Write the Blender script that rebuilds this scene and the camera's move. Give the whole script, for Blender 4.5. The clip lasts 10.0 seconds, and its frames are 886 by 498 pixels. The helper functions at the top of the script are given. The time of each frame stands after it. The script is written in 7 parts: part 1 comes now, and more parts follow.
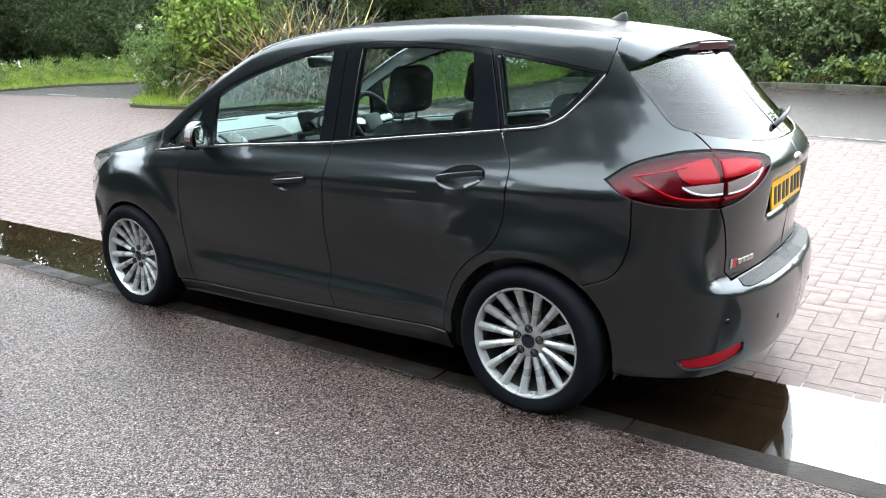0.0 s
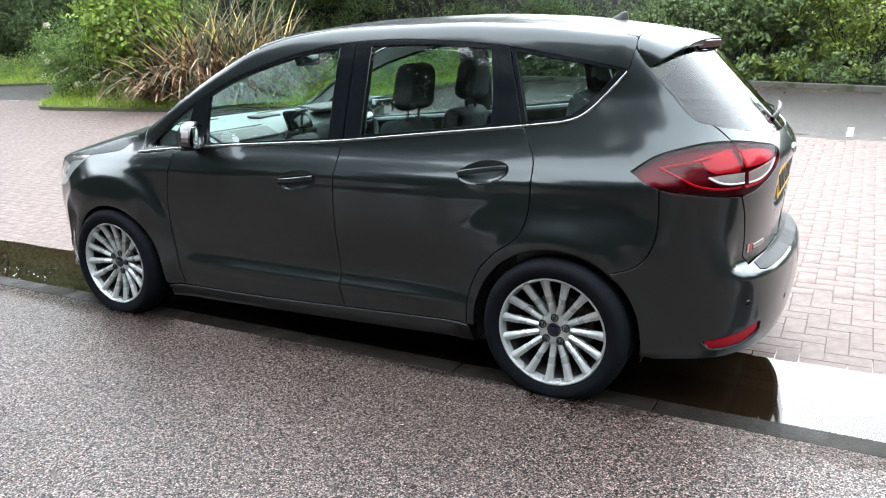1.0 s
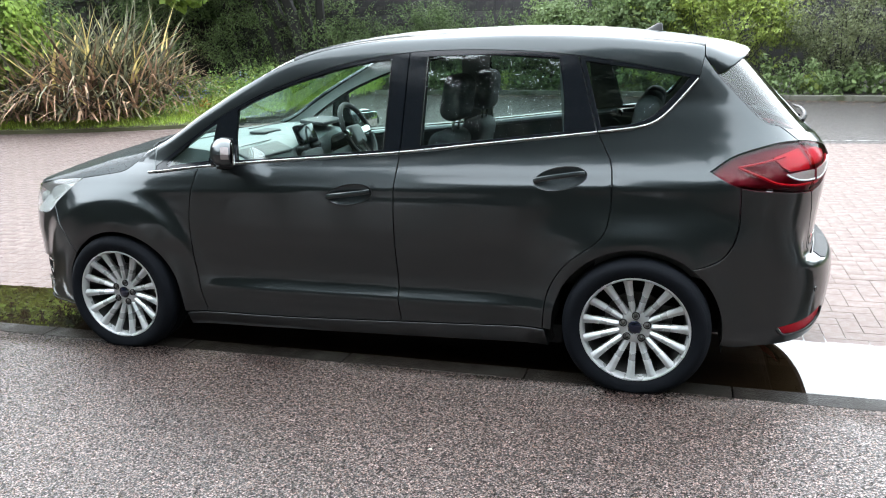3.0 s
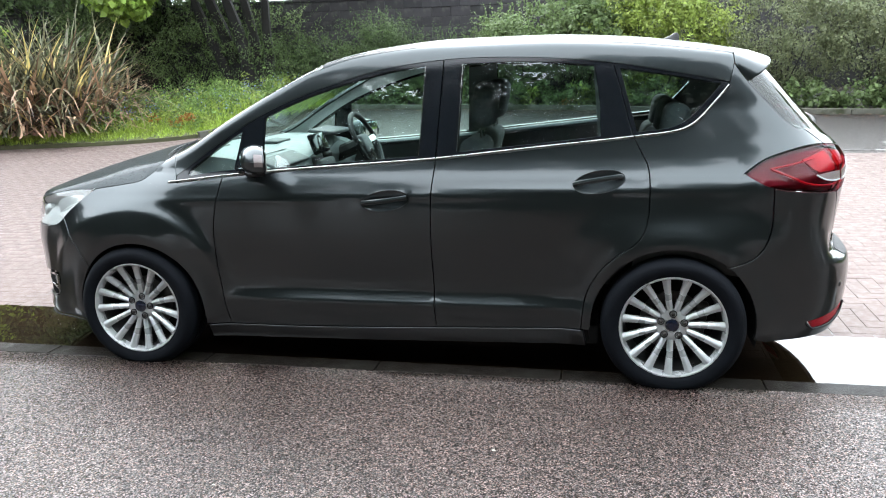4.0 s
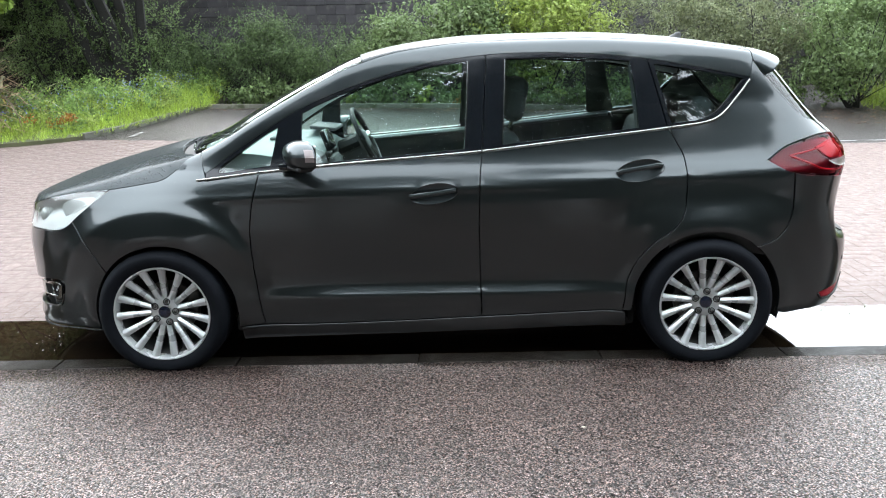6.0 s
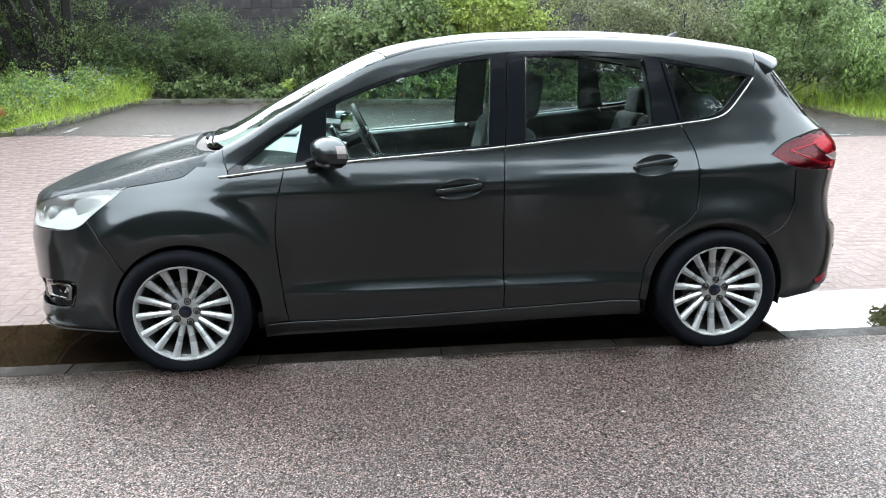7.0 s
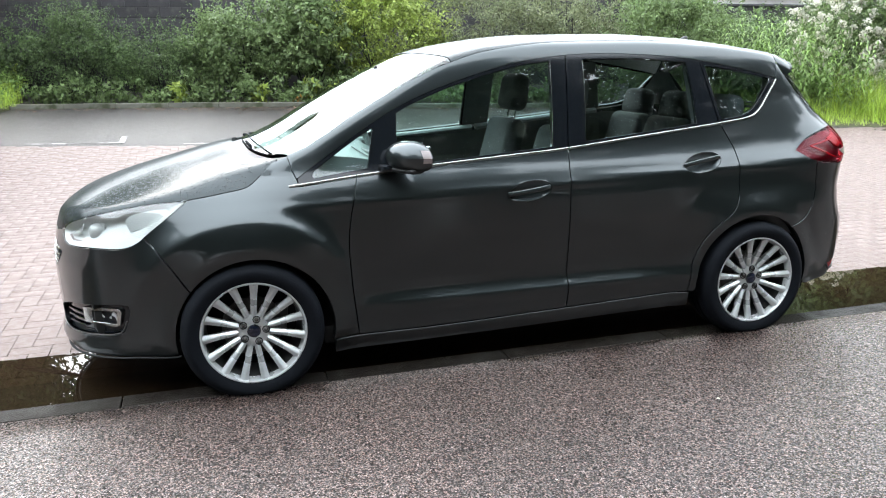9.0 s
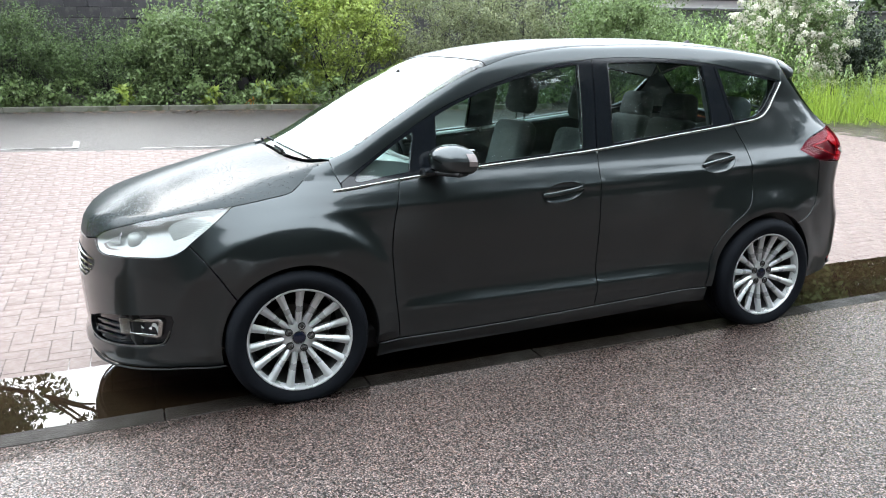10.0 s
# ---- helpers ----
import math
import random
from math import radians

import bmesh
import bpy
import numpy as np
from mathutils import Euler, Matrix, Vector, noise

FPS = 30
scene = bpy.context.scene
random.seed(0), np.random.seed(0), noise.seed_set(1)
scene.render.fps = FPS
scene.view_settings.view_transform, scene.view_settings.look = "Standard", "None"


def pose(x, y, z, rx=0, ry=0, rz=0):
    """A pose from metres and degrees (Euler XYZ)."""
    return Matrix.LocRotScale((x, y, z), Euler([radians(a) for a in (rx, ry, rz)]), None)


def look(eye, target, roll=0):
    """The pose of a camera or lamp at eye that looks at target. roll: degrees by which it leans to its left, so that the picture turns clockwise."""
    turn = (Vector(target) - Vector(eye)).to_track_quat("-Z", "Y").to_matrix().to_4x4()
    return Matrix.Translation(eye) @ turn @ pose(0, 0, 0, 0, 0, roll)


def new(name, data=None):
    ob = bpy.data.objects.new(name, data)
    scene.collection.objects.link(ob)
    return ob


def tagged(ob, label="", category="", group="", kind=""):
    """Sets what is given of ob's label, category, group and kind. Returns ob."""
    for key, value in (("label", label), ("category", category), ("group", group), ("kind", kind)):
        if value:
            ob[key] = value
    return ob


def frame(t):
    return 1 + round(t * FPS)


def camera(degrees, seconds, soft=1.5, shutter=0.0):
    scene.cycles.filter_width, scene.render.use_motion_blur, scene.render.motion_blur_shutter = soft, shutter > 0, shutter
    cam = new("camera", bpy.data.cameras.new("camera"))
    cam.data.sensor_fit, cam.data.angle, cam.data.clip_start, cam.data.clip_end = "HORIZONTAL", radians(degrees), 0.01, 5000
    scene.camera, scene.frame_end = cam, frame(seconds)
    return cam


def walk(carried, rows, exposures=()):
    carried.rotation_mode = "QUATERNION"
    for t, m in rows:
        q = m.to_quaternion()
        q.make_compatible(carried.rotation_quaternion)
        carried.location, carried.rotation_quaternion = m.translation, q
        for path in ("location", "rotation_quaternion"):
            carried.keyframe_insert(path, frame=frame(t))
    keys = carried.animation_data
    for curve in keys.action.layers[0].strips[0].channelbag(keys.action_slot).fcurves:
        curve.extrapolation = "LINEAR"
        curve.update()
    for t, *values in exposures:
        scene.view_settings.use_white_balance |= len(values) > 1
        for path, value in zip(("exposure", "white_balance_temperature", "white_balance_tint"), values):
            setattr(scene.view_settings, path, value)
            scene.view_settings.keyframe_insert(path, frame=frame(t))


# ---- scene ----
cam = camera(59.2, 10.0, soft=1.0)
PATH = [
    (0, (2.772, -3.442, 1.478), (1.655, -1.864, 0.965), -1.5),
    (0.5, (2.573, -3.584, 1.475), (1.554, -1.943, 0.957), -1.5),
    (1, (2.389, -3.743, 1.486), (1.47, -2.045, 0.965), -1.5),
    (1.5, (2.189, -3.926, 1.494), (1.359, -2.182, 0.975), -1.6),
    (2, (1.988, -3.998, 1.485), (1.24, -2.216, 0.971), -1.7),
    (2.5, (1.735, -4.049, 1.499), (1.078, -2.231, 0.988), -1.8),
    (4, (0.996, -4.283, 1.458), (0.603, -2.377, 0.999), -1.6),
    (4.5, (0.786, -4.348, 1.465), (0.475, -2.425, 1.012), -1.6),
    (5, (0.533, -4.436, 1.469), (0.314, -2.5, 1.017), -1.5),
    (5.5, (0.319, -4.439, 1.45), (0.198, -2.496, 0.991), -1.4),
    (7, (-0.43, -4.491, 1.472), (-0.243, -2.559, 0.99), -0.7),
    (7.5, (-0.682, -4.421, 1.476), (-0.391, -2.502, 0.992), -0.4),
    (8, (-0.948, -4.374, 1.491), (-0.562, -2.472, 1.006), -0.5),
    (8.5, (-1.246, -4.338, 1.495), (-0.766, -2.458, 1.011), -0.5),
    (9, (-1.464, -4.247, 1.486), (-0.904, -2.388, 1.004), -0.6),
    (9.5, (-1.687, -4.169, 1.5), (-1.045, -2.337, 1.02), -0.6),
    (10, (-1.955, -4.101, 1.502), (-1.229, -2.301, 1.022), -0.5),
]
walk(cam, [(t, look(eye, target, roll)) for t, eye, target, roll in PATH])

# ---------- world, sun, exposure ----------
world = bpy.data.worlds.new("overcast_sky")
scene.world = world
world.use_nodes = True
wn, wl = world.node_tree.nodes, world.node_tree.links
sky = wn.new("ShaderNodeTexSky")
sky.sky_type, sky.sun_disc = "NISHITA", False
sky.sun_elevation, sky.sun_rotation = radians(34), radians(-15)
sky.air_density, sky.dust_density, sky.ozone_density = 1.0, 7.0, 1.0
# an even cloud cover with a broad bright glow where the hidden sun stands
place = wn.new("ShaderNodeTexCoord")
split = wn.new("ShaderNodeVectorMath")
split.operation = "DOT_PRODUCT"
split.inputs[1].default_value = Vector((-0.22, 0.80, 0.56)).normalized()
rise = wn.new("ShaderNodeMapRange")
rise.interpolation_type = "SMOOTHSTEP"
rise.inputs["From Min"].default_value, rise.inputs["From Max"].default_value = 0.0, 1.0
rise.inputs["To Min"].default_value, rise.inputs["To Max"].default_value = 0.64, 0.94
cloud = wn.new("ShaderNodeTexNoise")
cloud.inputs["Scale"].default_value, cloud.inputs["Detail"].default_value = 2.0, 5
cloud_ramp = wn.new("ShaderNodeValToRGB")
cloud_ramp.color_ramp.elements[0].position, cloud_ramp.color_ramp.elements[1].position = 0.3, 0.75
cloud_ramp.color_ramp.elements[0].color, cloud_ramp.color_ramp.elements[1].color = (0.78, 0.87, 0.94, 1), (0.92, 1.0, 1.08, 1)
cover = wn.new("ShaderNodeVectorMath")
cover.operation = "SCALE"
level = wn.new("ShaderNodeMath")
level.operation = "MULTIPLY"
level.inputs[1].default_value = 46.0
haze = wn.new("ShaderNodeMix")
haze.data_type = "RGBA"
haze.inputs["Factor"].default_value = 0.85
wl.new(place.outputs["Generated"], split.inputs[0])
wl.new(split.outputs["Value"], rise.inputs["Value"])
wl.new(rise.outputs[0], level.inputs[0])
wl.new(cloud.outputs["Fac"], cloud_ramp.inputs["Fac"])
wl.new(cloud_ramp.outputs[0], cover.inputs[0])
wl.new(level.outputs[0], cover.inputs["Scale"])
wl.new(sky.outputs[0], haze.inputs["A"])
wl.new(cover.outputs[0], haze.inputs["B"])
wl.new(haze.outputs["Result"], wn["Background"].inputs["Color"])
wn["Background"].inputs["Strength"].default_value = 0.1
sun = new("sun", bpy.data.lights.new("sun", "SUN"))
sun.data.energy, sun.data.angle, sun.data.color = 0.8, radians(30), (1.0, 0.98, 0.95)
sun.matrix_world = look((-2.2, 8, 6.5), (0, 0, 0))
scene.view_settings.exposure = 1.215

# ---------- materials ----------
def mat(name, color, rough=0.5, metal=0.0, coat=0.0, spec=0.5, var=0.0, scale=8.0, bump=0.0, bscale=60.0, island=0.0, dirt=None, detail=6.0,
        rough_var=0.0, trans=0.0, perobj=0.0):
    """A procedural surface: base colour with large and fine variation, gloss variation and fine relief."""
    m = bpy.data.materials.new(name)
    m.use_nodes = True
    n, l = m.node_tree.nodes, m.node_tree.links
    b = n["Principled BSDF"]
    b.inputs["Base Color"].default_value = (*color, 1)
    b.inputs["Roughness"].default_value, b.inputs["Metallic"].default_value = rough, metal
    b.inputs["Coat Weight"].default_value, b.inputs["Specular IOR Level"].default_value = coat, spec
    b.inputs["Coat Roughness"].default_value = 0.035
    co = n.new("ShaderNodeTexCoord")
    if var or island or perobj or dirt:
        base = None
        noise1 = n.new("ShaderNodeTexNoise")
        noise1.inputs["Scale"].default_value, noise1.inputs["Detail"].default_value = scale, detail
        l.new(co.outputs["Object"], noise1.inputs["Vector"])
        fac = n.new("ShaderNodeMath")
        fac.operation = "MULTIPLY_ADD"
        l.new(noise1.outputs["Fac"], fac.inputs[0])
        fac.inputs[1].default_value, fac.inputs[2].default_value = 2 * var, 1 - var
        last = fac
        for amount, kind, out in ((island, "ShaderNodeNewGeometry", "Random Per Island"), (perobj, "ShaderNodeObjectInfo", "Random")):
            if amount:
                g = n.new(kind)
                f2 = n.new("ShaderNodeMath")
                f2.operation = "MULTIPLY_ADD"
                l.new(g.outputs[out], f2.inputs[0])
                f2.inputs[1].default_value, f2.inputs[2].default_value = 2 * amount, 1 - amount
                f3 = n.new("ShaderNodeMath")
                f3.operation = "MULTIPLY"
                l.new(last.outputs[0], f3.inputs[0])
                l.new(f2.outputs[0], f3.inputs[1])
                last = f3
        mul = n.new("ShaderNodeMix")
        mul.data_type, mul.blend_type = "RGBA", "MULTIPLY"
        mul.inputs["Factor"].default_value = 1
        mul.inputs["A"].default_value = (*color, 1)
        l.new(last.outputs[0], mul.inputs["B"])
        base = mul.outputs["Result"]
        if dirt:
            noise2 = n.new("ShaderNodeTexNoise")
            noise2.inputs["Scale"].default_value, noise2.inputs["Detail"].default_value = dirt[1], 8
            l.new(co.outputs["Object"], noise2.inputs["Vector"])
            r = n.new("ShaderNodeValToRGB")
            r.color_ramp.elements[0].position, r.color_ramp.elements[1].position = dirt[2], dirt[2] + 0.15
            l.new(noise2.outputs["Fac"], r.inputs["Fac"])
            mix = n.new("ShaderNodeMix")
            mix.data_type = "RGBA"
            l.new(r.outputs[0], mix.inputs["Factor"])
            l.new(base, mix.inputs["A"])
            mix.inputs["B"].default_value = (*dirt[0], 1)
            base = mix.outputs["Result"]
        l.new(base, b.inputs["Base Color"])
    if rough_var:
        nr = n.new("ShaderNodeTexNoise")
        nr.inputs["Scale"].default_value, nr.inputs["Detail"].default_value = scale * 0.7, 5
        l.new(co.outputs["Object"], nr.inputs["Vector"])
        mr = n.new("ShaderNodeMapRange")
        mr.inputs["From Min"].default_value, mr.inputs["From Max"].default_value = 0.35, 0.65
        mr.inputs["To Min"].default_value, mr.inputs["To Max"].default_value = max(0.02, rough - rough_var), min(1, rough + rough_var)
        l.new(nr.outputs["Fac"], mr.inputs["Value"])
        l.new(mr.outputs[0], b.inputs["Roughness"])
    if bump:
        nb = n.new("ShaderNodeTexNoise")
        nb.inputs["Scale"].default_value, nb.inputs["Detail"].default_value = bscale, 4
        l.new(co.outputs["Object"], nb.inputs["Vector"])
        bp = n.new("ShaderNodeBump")
        bp.inputs["Strength"].default_value, bp.inputs["Distance"].default_value = min(1, bump), 0.01
        l.new(nb.outputs["Fac"], bp.inputs["Height"])
        l.new(bp.outputs[0], b.inputs["Normal"])
    if trans:
        tr = n.new("ShaderNodeBsdfTranslucent")
        l.new(b.inputs["Base Color"].links[0].from_socket if b.inputs["Base Color"].links else n.new("ShaderNodeRGB").outputs[0], tr.inputs["Color"])
        ad = n.new("ShaderNodeMixShader")
        ad.inputs[0].default_value = trans
        l.new(b.outputs[0], ad.inputs[1])
        l.new(tr.outputs[0], ad.inputs[2])
        l.new(ad.outputs[0], n["Material Output"].inputs["Surface"])
    return m


def droplets(m, size, cover, strength, where=None):
    """Rain beads on a surface: small domes in the relief."""
    n, l = m.node_tree.nodes, m.node_tree.links
    co = n.new("ShaderNodeTexCoord")
    v = n.new("ShaderNodeTexVoronoi")
    v.inputs["Scale"].default_value = size
    l.new(co.outputs["Object"], v.inputs["Vector"])
    sep = n.new("ShaderNodeSeparateColor")
    l.new(v.outputs["Color"], sep.inputs[0])
    keep = n.new("ShaderNodeMath")
    keep.operation = "LESS_THAN"
    keep.inputs[1].default_value = cover
    l.new(sep.outputs[0], keep.inputs[0])
    dome = n.new("ShaderNodeMapRange")
    dome.interpolation_type = "SMOOTHSTEP"
    dome.inputs["From Min"].default_value, dome.inputs["From Max"].default_value = 0.15, 0.42
    dome.inputs["To Min"].default_value, dome.inputs["To Max"].default_value = 1, 0
    l.new(v.outputs["Distance"], dome.inputs["Value"])
    hgt = n.new("ShaderNodeMath")
    hgt.name, hgt.operation = "beads", "MULTIPLY"
    l.new(dome.outputs[0], hgt.inputs[0])
    l.new(keep.outputs[0], hgt.inputs[1])
    bp = n.new("ShaderNodeBump")
    bp.inputs["Strength"].default_value, bp.inputs["Distance"].default_value = strength, 0.004
    l.new(hgt.outputs[0], bp.inputs["Height"])
    for node in n:
        if node.type == "BSDF_PRINCIPLED":
            l.new(bp.outputs[0], node.inputs["Normal"])
            l.new(bp.outputs[0], node.inputs["Coat Normal"])
        if node.type == "BSDF_GLOSSY":
            l.new(bp.outputs[0], node.inputs["Normal"])
    return m


def thin_glass(name, tint, gloss=1.0, rough=0.0, wet=False):
    """A thin pane: clear and tinted, with the mirror gloss of glass."""
    m = bpy.data.materials.new(name)
    m.use_nodes = True
    n, l = m.node_tree.nodes, m.node_tree.links
    n.remove(n["Principled BSDF"])
    tr, gl, mx, fr = n.new("ShaderNodeBsdfTransparent"), n.new("ShaderNodeBsdfGlossy"), n.new("ShaderNodeMixShader"), n.new("ShaderNodeMath")
    tr.inputs[0].default_value = (*tint, 1)
    gl.inputs["Color"].default_value = (gloss, gloss, gloss, 1)
    gl.inputs["Roughness"].default_value = rough
    lw, pw = n.new("ShaderNodeLayerWeight"), n.new("ShaderNodeMath")
    lw.inputs["Blend"].default_value = 0.5
    pw.operation, fr.operation = "POWER", "MULTIPLY_ADD"
    pw.inputs[1].default_value = 5.0
    fr.inputs[1].default_value, fr.inputs[2].default_value = 0.91, 0.09
    l.new(lw.outputs["Facing"], pw.inputs[0])
    l.new(pw.outputs[0], fr.inputs[0])
    l.new(fr.outputs[0], mx.inputs[0])
    l.new(tr.outputs[0], mx.inputs[1])
    l.new(gl.outputs[0], mx.inputs[2])
    l.new(mx.outputs[0], n["Material Output"].inputs["Surface"])
    if wet:             # each bead catches the sky
        droplets(m, 210, 0.07, 0.9)
        bead = n["beads"]
        thick, most = n.new("ShaderNodeMath"), n.new("ShaderNodeMath")
        thick.operation, most.operation = "MULTIPLY", "MAXIMUM"
        thick.inputs[1].default_value = 0.26
        l.new(bead.outputs[0], thick.inputs[0])
        l.new(thick.outputs[0], most.inputs[0])
        l.new(fr.outputs[0], most.inputs[1])
        l.new(most.outputs[0], mx.inputs[0])
    return m


PAINT = (0.0318, 0.0385, 0.0405)
M_PAINT = droplets(mat("grey_paint", PAINT, 0.32, 0.85, 1.0, var=0.06, scale=3), 210, 0.018, 0.30)
M_PAINT_WET = droplets(mat("wet_grey_paint", PAINT, 0.66, 0.80, 0.38, var=0.06, scale=3), 100, 0.46, 0.8)
for m in (M_PAINT, M_PAINT_WET):
    m.node_tree.nodes["Principled BSDF"].inputs["Specular Tint"].default_value = (0.6, 0.6, 0.6, 1)
    m.node_tree.nodes["Principled BSDF"].inputs["Coat Roughness"].default_value = 0.085
M_PAINT_WET.node_tree.nodes["Principled BSDF"].inputs["Coat Roughness"].default_value = 0.17
M_PAINT_WET.node_tree.nodes["Principled BSDF"].inputs["Specular Tint"].default_value = (0.2, 0.2, 0.2, 1)
M_BLACK_GLOSS = mat("gloss_black", (0.007, 0.0085, 0.011), 0.12, 0, 0.0, spec=0.42, var=0.1)
M_BLACK = mat("black_plastic", (0.006, 0.006, 0.0065), 0.55, var=0.2, bump=0.1, bscale=300)
M_STEP = droplets(mat("wet_black_step", (0.010, 0.010, 0.011), 0.5, 0, 0.0, spec=0.3, var=0.2, scale=20), 90, 0.5, 0.6)
M_RUBBER = mat("rubber", (0.0045, 0.0056, 0.0080), 0.75, spec=0.12, var=0.25, scale=20, bump=0.25, bscale=180)
M_TRIM_STRIP = droplets(mat("beaded_bright_strip", (0.34, 0.34, 0.31), 0.22, 1.0), 150, 0.6, 1.0)
M_CHROME = mat("chrome", (0.46, 0.46, 0.44), 0.20, 1.0, var=0.05, scale=30, rough_var=0.05)
M_ALLOY = mat("silver_alloy", (0.49, 0.505, 0.505), 0.32, 0.45, 0.3, var=0.07, scale=15, rough_var=0.08, dirt=((0.25, 0.24, 0.22), 9, 0.62))
# barrel far darker than the rim: shade behind the spokes put into its colour
M_BARREL = mat("shade_dark_wheel_barrel", (0.06, 0.06, 0.06), 0.5, 0.4, var=0.25, scale=20)
M_DARKMETAL = mat("dark_metal", (0.10, 0.095, 0.09), 0.5, 0.8, var=0.3, scale=25)
M_GLASS = thin_glass("window_glass", (0.70, 0.83, 0.80), 1.0, 0.0, True)
M_GLASS_REAR = thin_glass("tinted_glass", (0.53, 0.63, 0.62), 1.0, 0.0, True)
M_GLASS_BACK = thin_glass("heated_rear_glass", (0.30, 0.36, 0.35), 0.62, 0.01)
M_SCREEN = thin_glass("windscreen_glass", (0.72, 0.82, 0.79), 0.84, 0.02)
M_LENS = thin_glass("clear_lens", (0.93, 0.94, 0.94), 1.0, 0.02)
M_GREY_LENS = mat("grey_reversing_lens", (0.22, 0.185, 0.18), 0.30, 0.2, 0.2, var=0.2, scale=50, bump=0.3, bscale=250)
M_RED = mat("red_reflector", (0.32, 0.004, 0.018), 0.30, 0, 0.2, var=0.15, scale=60, bump=0.2, bscale=400)
M_RED_DARK = mat("dark_red_lens", (0.045, 0.002, 0.010), 0.3, 0, 0.2, var=0.2, scale=40)
M_WHITE_LENS = mat("white_reflector", (0.62, 0.63, 0.63), 0.2, 0.2, 0.6, var=0.12, scale=60, bump=0.2, bscale=300)
M_LAMP = mat("lamp_bowl", (0.48, 0.50, 0.485), 0.42, 0.25, 0.3, var=0.12, scale=18)
M_SEAT = mat("grey_seat_cloth", (0.070, 0.075, 0.077), 0.85, var=0.3, scale=60, bump=0.3, bscale=500)
M_TRIM = mat("dark_trim", (0.080, 0.084, 0.088), 0.6, var=0.2, scale=30, bump=0.15, bscale=300)
M_DASH = mat("grey_dashboard", (0.20, 0.225, 0.225), 0.55, var=0.15, scale=20, bump=0.15, bscale=260)
M_LINER = mat("pale_headlining", (0.50, 0.51, 0.49), 0.85, var=0.08, scale=20)
M_PILLAR = mat("grey_pillar_plastic", (0.085, 0.09, 0.088), 0.6, var=0.12, scale=25, bump=0.1, bscale=300)
M_UNDER = mat("underbody", (0.008, 0.008, 0.008), 0.9, var=0.4, scale=8)
M_YELLOW = mat("plate_yellow", (0.80, 0.42, 0.01), 0.35, var=0.06, scale=10)
M_INK = mat("black_ink", (0.012, 0.012, 0.012), 0.5, var=0.1)
M_NAVY = mat("dark_blue_enamel", (0.006, 0.009, 0.025), 0.2, 0.2, 0.6, var=0.1)

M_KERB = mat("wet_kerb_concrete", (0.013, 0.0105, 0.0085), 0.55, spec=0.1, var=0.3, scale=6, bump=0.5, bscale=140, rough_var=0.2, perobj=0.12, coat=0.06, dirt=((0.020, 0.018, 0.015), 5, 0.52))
M_KERB_MOSSY = mat("mossy_kerb_concrete", (0.110, 0.108, 0.088), 0.7, spec=0.3, var=0.3, scale=6, bump=0.6, bscale=120, perobj=0.15, dirt=((0.040, 0.046, 0.022), 5, 0.52))
M_LITTER = mat("dead_leaves", (0.16, 0.10, 0.06), 0.6, island=0.5)
M_STONE = mat("dark_wall_stone", (0.027, 0.024, 0.027), 0.7, var=0.6, scale=3.2, bump=0.9, bscale=30, perobj=0.3, dirt=((0.060, 0.055, 0.050), 4, 0.57))
M_MORTAR = mat("wall_mortar", (0.022, 0.021, 0.020), 0.9, var=0.3, scale=10, bump=0.4)
M_SOIL = mat("soil_and_moss", (0.060, 0.062, 0.028), 0.9, var=0.5, scale=4, bump=0.6, bscale=30)
M_SHEET = mat("pale_roof_sheet", (0.62, 0.60, 0.60), 0.55, var=0.12, scale=1.5, perobj=0.06, dirt=((0.42, 0.38, 0.36), 2, 0.6))
M_LINE = mat("worn_white_paint", (0.40, 0.40, 0.39), 0.5, var=0.2, scale=12, dirt=((0.06, 0.056, 0.054), 9, 0.44), bump=0.3, bscale=150)
M_BARK = mat("dark_bark", (0.010, 0.0085, 0.0075), 0.85, var=0.4, scale=9, bump=0.9, bscale=25)
M_WATER = thin_glass("puddle_water", (0.29, 0.25, 0.185), 0.78, 0.0)


def leaf_mat(name, color, island=0.45, trans=0.35, rough=0.5):
    return mat(name, color, rough, var=0.42, scale=2.2, island=island, trans=trans, spec=0.3, detail=3.0)


M_LEAF_DARK = leaf_mat("dark_leaf", (0.080, 0.120, 0.046))
M_LEAF_MID = leaf_mat("mid_leaf", (0.129, 0.182, 0.071))
M_LEAF_BRIGHT = leaf_mat("bright_leaf", (0.250, 0.317, 0.071))
M_LEAF_OLIVE = leaf_mat("olive_leaf", (0.155, 0.176, 0.091))
M_LEAF_FRESH = leaf_mat("fresh_leaf", (0.215, 0.310, 0.058))
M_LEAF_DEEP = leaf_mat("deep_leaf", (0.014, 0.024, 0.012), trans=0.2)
M_GRASS = leaf_mat("grass_blades", (0.330, 0.440, 0.075), 0.4)
M_BLUE = leaf_mat("bluebell", (0.20, 0.24, 0.50), 0.3)
M_BLOSSOM = leaf_mat("white_blossom", (0.56, 0.54, 0.45), 0.15, 0.3)
M_NETTLE = leaf_mat("nettle_leaf", (0.150, 0.230, 0.065), 0.5)
M_FLAX = leaf_mat("flax_blade", (0.150, 0.148, 0.088), 0.85, 0.2)
M_FLAX_DRY = leaf_mat("dry_flax_blade", (0.290, 0.185, 0.120), 0.85, 0.2)
M_FLAX_PALE = leaf_mat("pale_yellow_flax_blade", (0.62, 0.50, 0.20), 0.4, 0.3)
M_RUST = leaf_mat("rusty_leaf", (0.30, 0.14, 0.03), 0.4)


